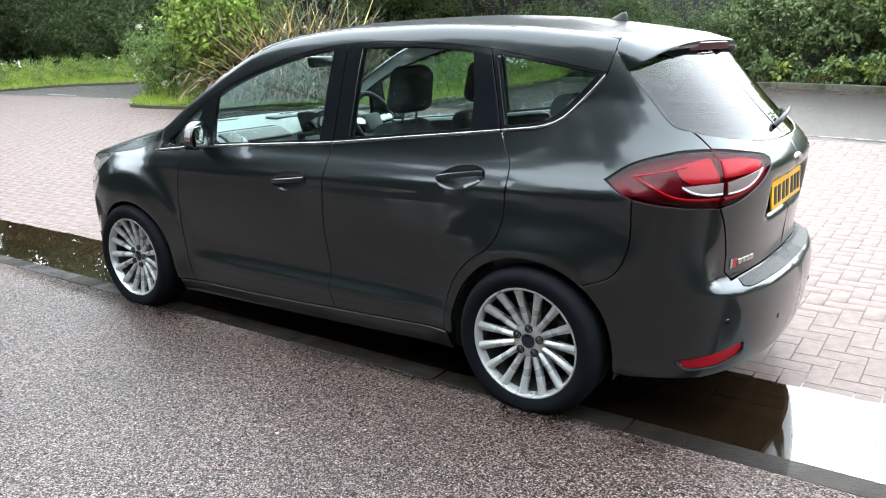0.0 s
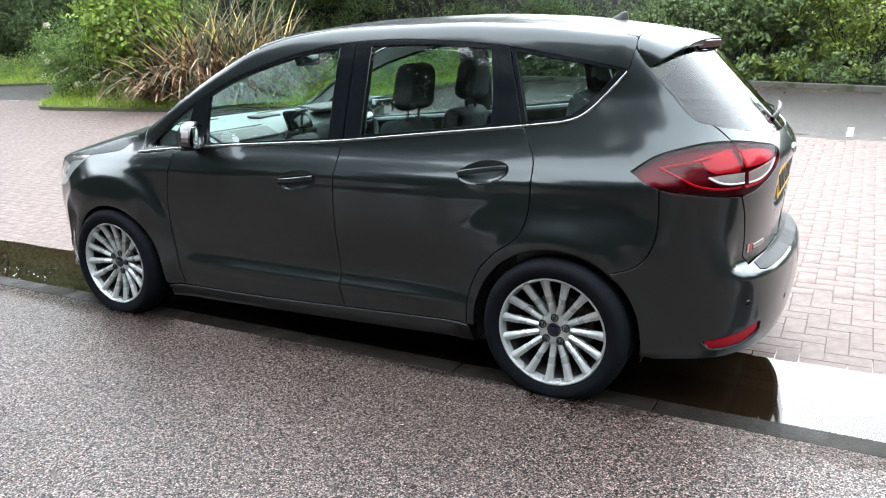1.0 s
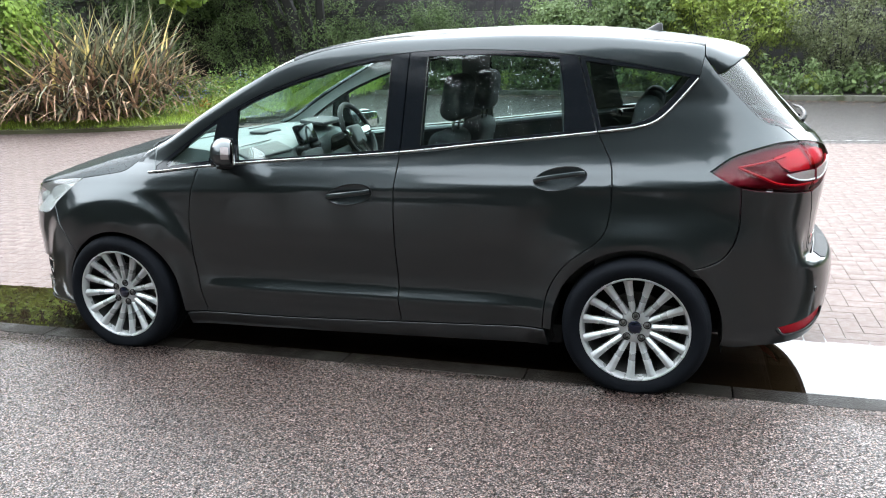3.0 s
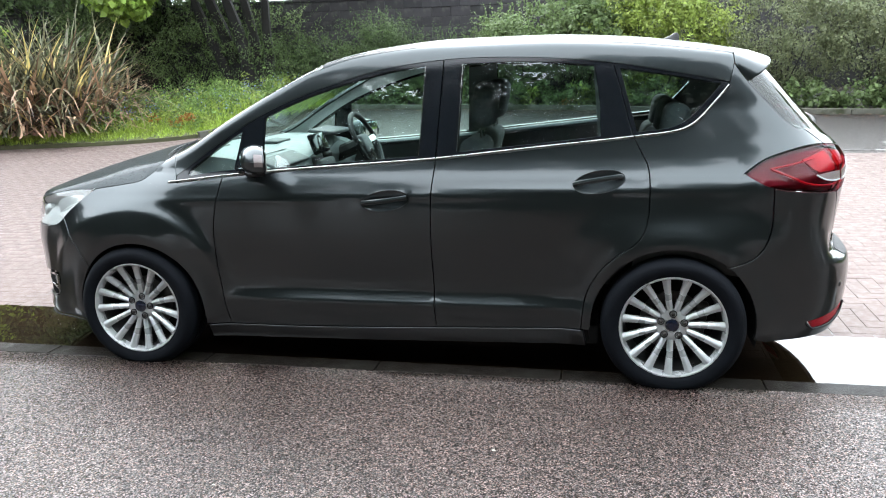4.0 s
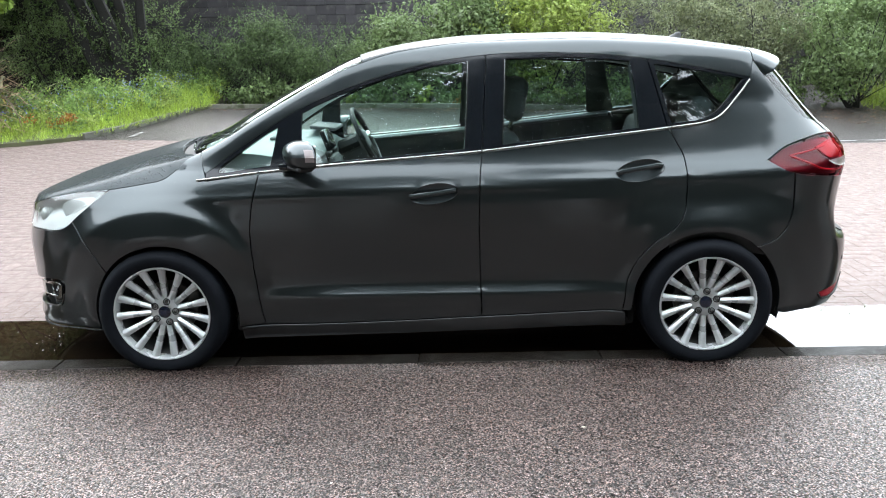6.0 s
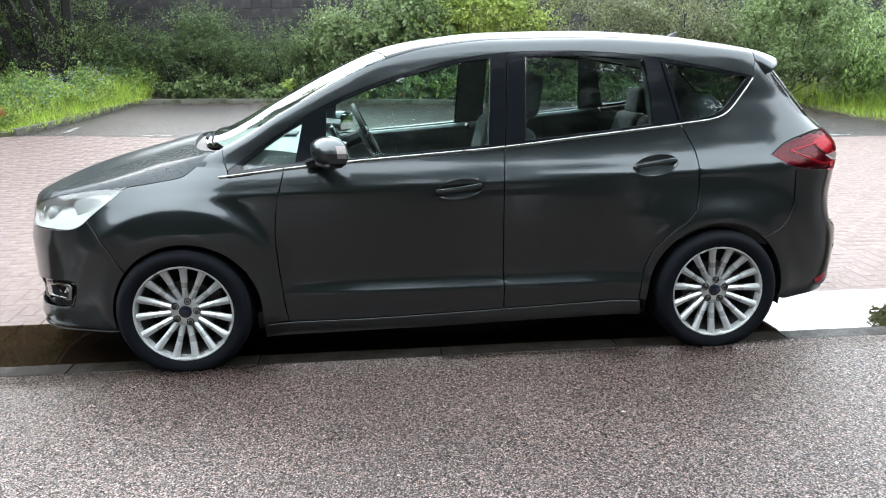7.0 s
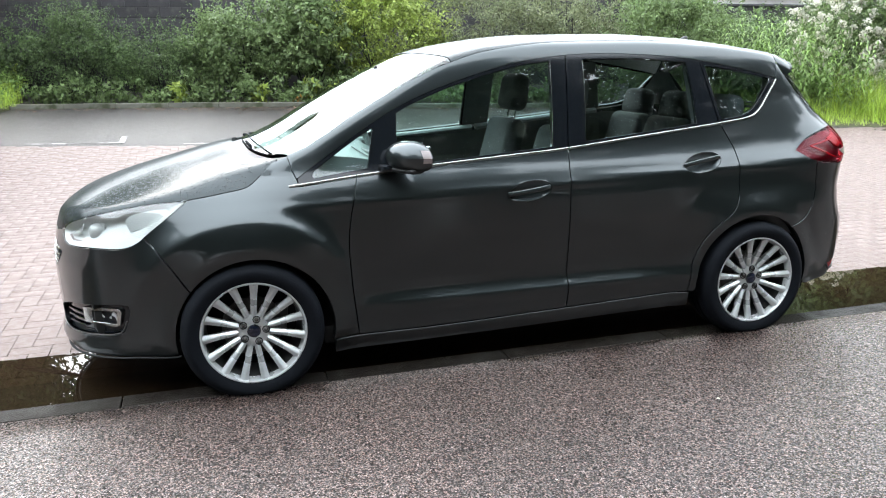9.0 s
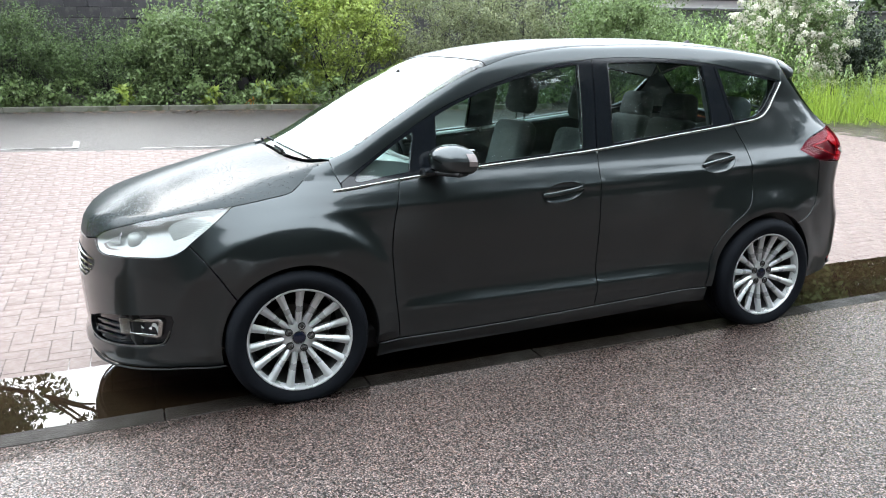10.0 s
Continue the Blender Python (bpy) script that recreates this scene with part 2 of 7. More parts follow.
def stony(name, colour, cell, contrast, rough, coat, bump, distance, fleck, share, pit=0.1):
    """A wet surface of small stones: each with its own tone, height, gloss and film of water, some pale ones, pits between them."""
    m = bpy.data.materials.new(name)
    m.use_nodes = True
    n, l = m.node_tree.nodes, m.node_tree.links
    b = n["Principled BSDF"]

    def ranged(src, f0, f1, t0, t1):
        r = n.new("ShaderNodeMapRange")
        for key, val in (("From Min", f0), ("From Max", f1), ("To Min", t0), ("To Max", t1)):
            r.inputs[key].default_value = val
        l.new(src, r.inputs["Value"])
        return r.outputs[0]

    def math_node(op, x, y):
        q = n.new("ShaderNodeMath")
        q.operation = op
        for k, val in enumerate((x, y)):
            if isinstance(val, (int, float)):
                q.inputs[k].default_value = val
            else:
                l.new(val, q.inputs[k])
        return q.outputs[0]

    co = n.new("ShaderNodeTexCoord")
    v = n.new("ShaderNodeTexVoronoi")
    v.inputs["Scale"].default_value = cell
    l.new(co.outputs["Object"], v.inputs["Vector"])
    tone = n.new("ShaderNodeSeparateColor")
    l.new(v.outputs["Color"], tone.inputs[0])
    slow = n.new("ShaderNodeTexNoise")
    slow.inputs["Scale"].default_value, slow.inputs["Detail"].default_value = 0.7, 3
    l.new(co.outputs["Object"], slow.inputs["Vector"])
    grit = n.new("ShaderNodeTexNoise")
    grit.inputs["Scale"].default_value, grit.inputs["Detail"].default_value = cell * 0.33, 3
    l.new(co.outputs["Object"], grit.inputs["Vector"])
    shade = math_node("MULTIPLY", ranged(tone.outputs[0], 0, 1, 1 - contrast, 1 + contrast), ranged(slow.outputs["Fac"], 0.3, 0.7, 0.80, 1.20))
    shade = math_node("MULTIPLY", shade, ranged(grit.outputs["Fac"], 0.3, 0.7, 0.35, 1.65))
    pits = ranged(v.outputs["Distance"], 0.30, 0.62, 1.0, pit)      # bitumen in the hollows between the stones
    shade = math_node("MULTIPLY", shade, pits)
    pale = n.new("ShaderNodeMix")
    pale.data_type = "RGBA"
    pale.inputs["A"].default_value, pale.inputs["B"].default_value = (*colour, 1), (*fleck, 1)
    l.new(math_node("GREATER_THAN", tone.outputs[2], 1 - share), pale.inputs["Factor"])
    mul = n.new("ShaderNodeMix")
    mul.data_type, mul.blend_type = "RGBA", "MULTIPLY"
    mul.inputs["Factor"].default_value = 1
    l.new(pale.outputs["Result"], mul.inputs["A"])
    l.new(shade, mul.inputs["B"])
    l.new(mul.outputs["Result"], b.inputs["Base Color"])
    l.new(ranged(tone.outputs[1], 0, 1, rough - 0.15, rough + 0.15), b.inputs["Roughness"])
    b.inputs["Coat Roughness"].default_value, b.inputs["Coat IOR"].default_value = 0.06, 1.75
    film = math_node("MULTIPLY", ranged(tone.outputs[1], 0.30, 0.65, 0.35 * coat, coat), math_node("POWER", pits, 0.5))
    l.new(film, b.inputs["Coat Weight"])
    l.new(math_node("MULTIPLY", pits, 0.5), b.inputs["Specular IOR Level"])
    dome = math_node("SUBTRACT", 1.0, v.outputs["Distance"])
    height = math_node("ADD", dome, math_node("MULTIPLY", tone.outputs[2], 0.9))
    height = math_node("ADD", height, math_node("MULTIPLY", grit.outputs["Fac"], 1.5))
    bp = n.new("ShaderNodeBump")
    bp.inputs["Strength"].default_value, bp.inputs["Distance"].default_value = bump, distance
    l.new(height, bp.inputs["Height"])
    l.new(bp.outputs[0], b.inputs["Normal"])
    wet = n.new("ShaderNodeBump")
    wet.inputs["Strength"].default_value, wet.inputs["Distance"].default_value = 0.9, distance * 0.40
    l.new(height, wet.inputs["Height"])
    l.new(wet.outputs[0], b.inputs["Coat Normal"])
    return m


M_TARMAC = stony("wet_tarmac", (0.165, 0.114, 0.098), 150, 0.9, 0.32, 1.0, 1.0, 0.005, (0.24, 0.18, 0.165), 0.05, 0.10)
M_BAY = stony("wet_bay_tarmac", (0.040, 0.032, 0.029), 90, 0.5, 0.50, 0.2, 0.9, 0.006, (0.15, 0.14, 0.13), 0.04, 0.5)
M_BRICK = mat("wet_paving_block", (0.146, 0.109, 0.098), 0.55, coat=0.03, spec=0.20, var=0.16, scale=30, bump=0.5, bscale=150, perobj=0.06, island=0.06, rough_var=0.12)
M_JOINT = mat("sand_joint", (0.085, 0.066, 0.060), 0.7, var=0.3, scale=30, bump=0.4, bscale=200)
M_REFLECTOR = mat("bumper_reflector", (0.34, 0.004, 0.014), 0.35, 0, 0.0, spec=0.25, var=0.15, scale=60, bump=0.2, bscale=400)
# ---------- the car's form ----------
def pchip(xs, ys):
    """A smooth monotone curve through a few stations."""
    xs, ys = np.array(xs, float), np.array(ys, float)
    h, d = np.diff(xs), np.diff(ys) / np.diff(xs)
    m = np.zeros_like(ys)
    m[0], m[-1] = d[0], d[-1]
    for i in range(1, len(xs) - 1):
        if d[i - 1] * d[i] > 0:
            a, b = 2 * h[i] + h[i - 1], h[i] + 2 * h[i - 1]
            m[i] = (a + b) / (a / d[i - 1] + b / d[i])

    def f(x):
        x = np.clip(np.asarray(x, float), xs[0], xs[-1])
        i = np.clip(np.searchsorted(xs, x) - 1, 0, len(xs) - 2)
        t = (x - xs[i]) / h[i]
        return ((2 * t**3 - 3 * t**2 + 1) * ys[i] + (t**3 - 2 * t**2 + t) * h[i] * m[i]
                + (3 * t**2 - 2 * t**3) * ys[i + 1] + (t**3 - t**2) * h[i] * m[i + 1])
    return f


# half width by height at mid length; nose and tail by height; top line by length
FLANK = pchip([0.14, 0.22, 0.29, 0.345, 0.400, 0.45, 0.51, 0.60, 0.70, 0.80, 0.87, 0.905, 0.94, 0.98, 1.02, 1.08, 1.22, 1.35, 1.46, 1.56, 1.70],
              [0.757, 0.783, 0.797, 0.8010, 0.8000, 0.8000, 0.8035, 0.814, 0.821, 0.820, 0.811, 0.801, 0.785, 0.764, 0.748, 0.731, 0.697, 0.662, 0.628, 0.585, 0.50])
CREASE = pchip([0.14, 0.22, 0.29, 0.345, 0.400, 0.45, 0.51, 0.60, 1.70], [0, 0, 0.007, 0.0180, -0.0060, -0.0065, -0.002, 0, 0])
NOSE = pchip([0.10, 0.15, 0.20, 0.27, 0.36, 0.48, 0.58, 0.68, 0.75, 0.85, 1.7],
             [-2.12, -2.205, -2.23, -2.215, -2.22, -2.225, -2.225, -2.205, -2.19, -2.15, -2.0])
TAIL = pchip([0.14, 0.22, 0.34, 0.48, 0.545, 0.565, 0.595, 0.615, 0.75, 0.88, 0.98, 1.05, 1.12, 1.25, 1.40, 1.50, 1.70],
             [2.08, 2.14, 2.175, 2.188, 2.182, 2.170, 2.105, 2.096, 2.108, 2.125, 2.132, 2.10, 2.03, 1.91, 1.775, 1.68, 1.50])
ROUND_TAIL = pchip([0.14, 0.22, 0.34, 0.48, 0.55, 0.61, 0.68, 0.75, 0.88, 0.98, 1.05, 1.12, 1.25, 1.40, 1.50, 1.70],
                   [2.08, 2.14, 2.175, 2.188, 2.178, 2.150, 2.122, 2.110, 2.125, 2.132, 2.10, 2.03, 1.91, 1.775, 1.68, 1.50])
TOP = pchip([-2.24, -2.16, -2.05, -1.85, -1.60, -1.40, -1.26, -1.18, -0.90, -0.60, -0.35, -0.10, 0.25, 0.70, 1.10, 1.45, 1.62, 1.80, 2.2],
            [0.700, 0.795, 0.860, 0.935, 1.005, 1.055, 1.080, 1.108, 1.258, 1.408, 1.510, 1.560, 1.592, 1.597, 1.578, 1.535, 1.505, 1.45, 1.32])
BOW = pchip([-2.2, -1.5, -1.25, -0.7, -0.2, 0.2, 2.2], [0.0, 0.03, 0.09, 0.07, 0.02, 0.0, 0.0])
CROWN = pchip([-2.2, -1.9, -1.4, -1.1, -0.3, 0.3, 1.2, 1.7, 2.2], [0.03, 0.07, 0.09, 0.05, 0.045, 0.065, 0.07, 0.06, 0.05])
WIDE = pchip([-1.9, -1.4, -0.9, 0.0, 0.8, 1.3, 1.7], [0.985, 0.995, 0.992, 1.0, 1.0, 0.985, 0.955])
ROOFTAPER = pchip([-2.2, -0.5, 0.2, 0.9, 1.6, 2.2], [1.0, 1.0, 1.0, 0.985, 0.935, 0.91])
AXLES, HUB_Z = (-1.324, 1.324), 0.288


def half_width(x, z, y=0.0):
    """The flank: how far it stands out from the car's middle at a length and a height."""
    up = np.clip((z - 0.95) / 0.3, 0, 1)
    w = FLANK(z) * WIDE(x) * (1 + up * (ROOFTAPER(x) - 1))
    w = w + CREASE(z) * np.clip((np.where(x < 0, 0.95, 1.10) - np.abs(x)) / 0.50, 0, 1)
    for i, ax in enumerate(AXLES):          # flared arches
        r = np.hypot(x - ax, (z - HUB_Z) * 0.97)
        if i == 0:                          # the front wing's crease, soft inside and sharp outside
            q = np.hypot((x - ax) * np.where(x < ax, 0.93, 1.0), (z - HUB_Z) * 0.97) - 0.480
            near = np.exp(-(np.abs(x + 1.50) / 0.34) ** 4)
            crest = 0.024 * np.exp(-(q / np.where(q < 0, 0.085, 0.045)) ** 2)
            fall = np.where(q < 0, crest, 0.024 - 0.066 * np.tanh((np.sqrt(np.clip(q, 0, None) ** 2 + 0.018**2) - 0.018) * 0.56 / 0.066))
            w = w + (near * fall + (1 - near) * crest) * np.clip((z - 0.35) / 0.25, 0, 1)
        else:
            w = w + 0.008 * np.exp(-((r - 0.50) / 0.065) ** 2) * np.clip((z - 0.3) / 0.2, 0, 1)
        w = w + (0.042, 0.042)[i] * np.exp(-((r - 0.35) / (0.095, 0.105)[i]) ** 2) * np.clip((z - 0.05) / 0.2, 0, 1)
    # crowned wing over the front wheel, softer crown over the rear one
    w = w - (0.030 * np.clip((z - 0.60) / 0.32, 0, 1.2) ** 1.6 + 0.030 * np.clip((z - 0.70) / 0.22, 0, 1.2) ** 2) * np.exp(-((x + 1.42) / 0.36) ** 2)
    w = w - 0.018 * np.exp(-((z - 0.80) / 0.07) ** 2) * np.exp(-((x - 1.38) / 0.32) ** 2)
    # a soft shoulder line that climbs to the tail lamp
    line = 0.845 + 0.055 * (x + 0.9) / 2.0
    w = w + 0.006 * np.exp(-((z - line) / 0.022) ** 2) * np.clip((x + 1.4) / 0.5, 0, 1)
    t = np.clip((np.abs(y) - 0.60) / 0.10, 0, 1)
    tail = TAIL(z) + t * t * (3 - 2 * t) * (ROUND_TAIL(z) - TAIL(z))
    f = np.clip((-1.15 - x) / (-1.15 - NOSE(z)), 0, None)
    r = np.clip((x - 1.25) / (tail - 1.25), 0, None)
    ends = np.clip(1 - f**4.0, 0, 1) ** 0.50 * np.clip(1 - r**7.0, 0, 1) ** 0.45
    beyond = np.clip(f - 1, 0, None) + np.clip(r - 1, 0, None)
    # the tail lamps' shoulder
    w = w + 0.05 * np.exp(-((z - 1.0) / 0.10) ** 2) * np.clip((x - 1.6) / 0.35, 0, 1)
    return w * ends - beyond


def top_height(x, y):
    q = (np.abs(y) / 0.7) ** 2
    return TOP(x - BOW(x) * q) - CROWN(x) * q


def inside(x, y, z, k=0.016):
    """More than 0 inside the body."""
    a = half_width(x, z, y) - np.abs(y)
    slope = (TOP(x + 0.01) - TOP(x - 0.01)) / 0.02
    b = (top_height(x, y) - z) / np.sqrt(1 + slope**2)
    return -k * np.logaddexp(-a / k, -b / k)


def cast(o, d, far=1.6, steps=60):
    """Where rays that start inside the body leave it."""
    o, d = np.atleast_2d(o).astype(float), np.atleast_2d(d).astype(float)
    ts = np.linspace(0, far, steps)
    lo, hi, found = np.zeros(len(o)), np.full(len(o), far), np.zeros(len(o), bool)
    for a, b in zip(ts[:-1], ts[1:]):
        p = o + d * b
        out = (inside(p[:, 0], p[:, 1], p[:, 2]) < 0) & ~found
        lo[out], hi[out] = a, b
        found |= out
    for _ in range(30):
        mid = (lo + hi) / 2
        p = o + d * mid[:, None]
        ins = inside(p[:, 0], p[:, 1], p[:, 2]) > 0
        lo, hi = np.where(ins, mid, lo), np.where(ins, hi, mid)
    return o + d * hi[:, None]


ENDF, ENDR, TURN_R = -1.45, 1.55, 0.62


def wrap(sz):
    """The near flank, nose and tail unrolled: (s, z) to places; s is x along the flank and turns round the ends."""
    sz = np.atleast_2d(sz).astype(float)
    s, z = sz[:, 0], sz[:, 1]
    ang = (np.clip(s - ENDR, 0, None) + np.clip(s - ENDF, None, 0)) / TURN_R
    ang = np.clip(ang, -math.pi / 2, math.pi / 2)
    o = np.stack([np.clip(s, ENDF, ENDR), 0 * s, z], 1)
    d = np.stack([np.sin(ang), -np.cos(ang), 0 * s], 1)
    return cast(o, d)


def over(xy):
    """The bonnet, windscreen and roof from above: (x, y) to places."""
    xy = np.atleast_2d(xy).astype(float)
    o = np.stack([xy[:, 0], xy[:, 1], np.full(len(xy), 0.55)], 1)
    return cast(o, np.array([[0, 0, 1.0]] * len(xy)))


def normals(p, e=0.002):
    g = np.stack([inside(*(p + np.eye(3)[i] * e).T) - inside(*(p - np.eye(3)[i] * e).T) for i in range(3)], 1)
    return -g / np.maximum(np.linalg.norm(g, axis=1, keepdims=True), 1e-9)

# ---------- helpers for meshes ----------
def mesh_object(name, verts, faces, material, parent=None, label="", smooth=True, vnormals=None):
    me = bpy.data.meshes.new(name)
    me.from_pydata([tuple(v) for v in verts], [], [tuple(f) for f in faces])
    me.update()
    if smooth:
        me.shade_smooth()
    if vnormals is not None:
        me.normals_split_custom_set_from_vertices([tuple(v) for v in vnormals])
    me.materials.append(material)
    ob = new(name, me)
    if parent:
        ob.parent = parent
    if label:
        tagged(ob, label)
    return ob


def part(name, bm, material, parent, label="", smooth=True):
    """Links a bmesh as one mesh object under a thing or a part."""
    me = bpy.data.meshes.new(name)
    bm.to_mesh(me)
    bm.free()
    if smooth:
        me.shade_smooth()
        me.set_sharp_from_angle(angle=radians(38))
    me.materials.append(material)
    ob = new(name, me)
    if parent:
        ob.parent = parent
    if label:
        tagged(ob, label)
    return ob


def box(bm, size, m=None, bevel=0.0, segments=2):
    """A bevelled block, joined into bm."""
    geo = bmesh.ops.create_cube(bm, size=1, matrix=Matrix.Diagonal((*size, 1)))
    vs = geo["verts"]
    if bevel:
        es = list({e for v in vs for e in v.link_edges})
        vs = list({v for f in bmesh.ops.bevel(bm, geom=es, offset=bevel, segments=segments, affect="EDGES", profile=0.5)["faces"] for v in f.verts} | {v for v in vs if v.is_valid})
    if m is not None:
        bmesh.ops.transform(bm, matrix=m, verts=vs)
    return bm


def lathe(bm, profile, steps=48, axis_y=True, m=None):
    """A turned form; profile: (radius, height along the axis)."""
    rings = []
    for i in range(steps):
        a = 2 * math.pi * i / steps
        rings.append([bm.verts.new((r * math.cos(a), h, r * math.sin(a))) for r, h in profile])
    for i in range(steps):
        a, b = rings[i], rings[(i + 1) % steps]
        for j in range(len(profile) - 1):
            bm.faces.new((a[j], a[j + 1], b[j + 1], b[j]))
    if m is not None:
        bmesh.ops.transform(bm, matrix=m, verts=[v for r in rings for v in r])
    bmesh.ops.remove_doubles(bm, verts=[v for r in rings for v in r], dist=1e-6)
    return bm


def tube(name, pts, radius, material, parent=None, label="", cyclic=False, flat=1.0, steps=8):
    """A rod along points, closed at its ends."""
    P = [Vector(p) for p in pts]
    bm = bmesh.new()
    rings = []
    up = Vector((0, 0, 1))
    for i, p in enumerate(P):
        t = (P[(i + 1) % len(P)] - P[i - 1]) if cyclic else (P[min(i + 1, len(P) - 1)] - P[max(i - 1, 0)])
        t.normalize()
        a = t.cross(up)
        if a.length < 0.05:
            a = t.cross(Vector((0, 1, 0)))
        a.normalize()
        b = a.cross(t)
        r = radius[i] if isinstance(radius, (list, tuple)) else radius
        rings.append([bm.verts.new(p + (a * math.cos(2 * math.pi * k / steps) + b * math.sin(2 * math.pi * k / steps) * flat) * r) for k in range(steps)])
    for i in range(len(rings) - (0 if cyclic else 1)):
        a, b = rings[i], rings[(i + 1) % len(rings)]
        for k in range(steps):
            bm.faces.new((a[k], a[(k + 1) % steps], b[(k + 1) % steps], b[k]))
    if not cyclic:
        bm.faces.new(rings[0][::-1])
        bm.faces.new(rings[-1])
    bmesh.ops.recalc_face_normals(bm, faces=bm.faces)
    return part(name, bm, material, parent, label)


def spline(pts, step=0.02):
    """A smooth line through points, evenly stepped."""
    P = np.array(pts, float)
    if len(P) == 2:
        n = max(1, int(np.linalg.norm(P[1] - P[0]) / step))
        return P[0] + (P[1] - P[0]) * np.linspace(0, 1, n + 1)[:, None]
    E = np.vstack([2 * P[0] - P[1], P, 2 * P[-1] - P[-2]])
    out = []
    for i in range(len(P) - 1):
        p0, p1, p2, p3 = E[i:i + 4]
        k = max(1, int(np.linalg.norm(p2 - p1) / step))
        t = np.linspace(0, 1, k, endpoint=False)[:, None]
        out.append(0.5 * (2 * p1 + (p2 - p0) * t + (2 * p0 - 5 * p1 + 4 * p2 - p3) * t**2 + (3 * p1 - p0 - 3 * p2 + p3) * t**3))
    return np.vstack(out + [P[-1:]])


def ring(*lines):
    """Lines joined end to end into one closed outline."""
    out = []
    for ln in lines:
        for p in ln:
            if not out or math.hypot(p[0] - out[-1][0], p[1] - out[-1][1]) > 0.004:
                out.append((float(p[0]), float(p[1])))
    if math.hypot(out[0][0] - out[-1][0], out[0][1] - out[-1][1]) < 0.004:
        out.pop()
    P = np.array(out)
    x, y = P.T
    return P if np.sum(x * np.roll(y, -1) - np.roll(x, -1) * y) > 0 else P[::-1]


def inset(P, d):
    """An outline drawn in by d."""
    a, b = P - np.roll(P, 1, 0), np.roll(P, -1, 0) - P
    na = np.stack([-a[:, 1], a[:, 0]], 1) / np.linalg.norm(a, axis=1, keepdims=True)
    nb = np.stack([-b[:, 1], b[:, 0]], 1) / np.linalg.norm(b, axis=1, keepdims=True)
    n = na + nb
    n /= np.maximum(np.sum(n * na, 1, keepdims=True), 0.7)
    return P + n * d


def within(Q, loops):
    """Which points lie inside the outlines (holes left out)."""
    c = np.zeros(len(Q), bool)
    for P in loops:
        x1, y1 = P.T
        x2, y2 = np.roll(P, -1, 0).T
        for a, b, e, f in zip(x1, y1, x2, y2):
            hit = (b > Q[:, 1]) != (f > Q[:, 1])
            with np.errstate(divide="ignore", invalid="ignore"):
                c ^= hit & (Q[:, 0] < (e - a) * (Q[:, 1] - b) / (f - b) + a)
    return c


from mathutils.geometry import delaunay_2d_cdt


def fill(loops, step):
    """Triangles of an even net inside outlines: net points, triangles, and the points of each outline."""
    allp = np.vstack(loops)
    lo, hi = allp.min(0), allp.max(0)
    gx = np.arange(lo[0], hi[0], step)
    gy = np.arange(lo[1], hi[1], step * 0.87)
    G = np.array([(x + (j % 2) * step / 2, y) for j, y in enumerate(gy) for x in gx])
    G = G[within(G, loops)]
    dense = np.vstack([np.vstack([P + (np.roll(P, -1, 0) - P) * k for k in (0, 0.5)]) for P in loops])
    if len(G):
        near = np.full(len(G), 9.0)
        for i in range(0, len(dense), 200):
            near = np.minimum(near, np.min(np.linalg.norm(G[:, None] - dense[None, i:i + 200], axis=2), axis=1))
        G = G[near > step * 0.45]
    pts, edges, k = [], [], 0
    for P in loops:
        pts += [tuple(p) for p in P]
        edges += [(k + i, k + (i + 1) % len(P)) for i in range(len(P))]
        k += len(P)
    pts += [tuple(p) for p in G]
    v, e, f, ov, oe, of = delaunay_2d_cdt([Vector(p) for p in pts], edges, [], 0, 1e-6)
    V = np.array([(p.x, p.y) for p in v])
    F = np.array([t for t in f if len(t) == 3])
    F = F[within(V[F].mean(1), loops)]
    back = {}
    for i, o in enumerate(ov):
        for j in o:
            back[j] = i
    rims, k = [], 0
    for P in loops:
        rims.append([back[k + i] for i in range(len(P))])
        k += len(P)
    return V, F, rims


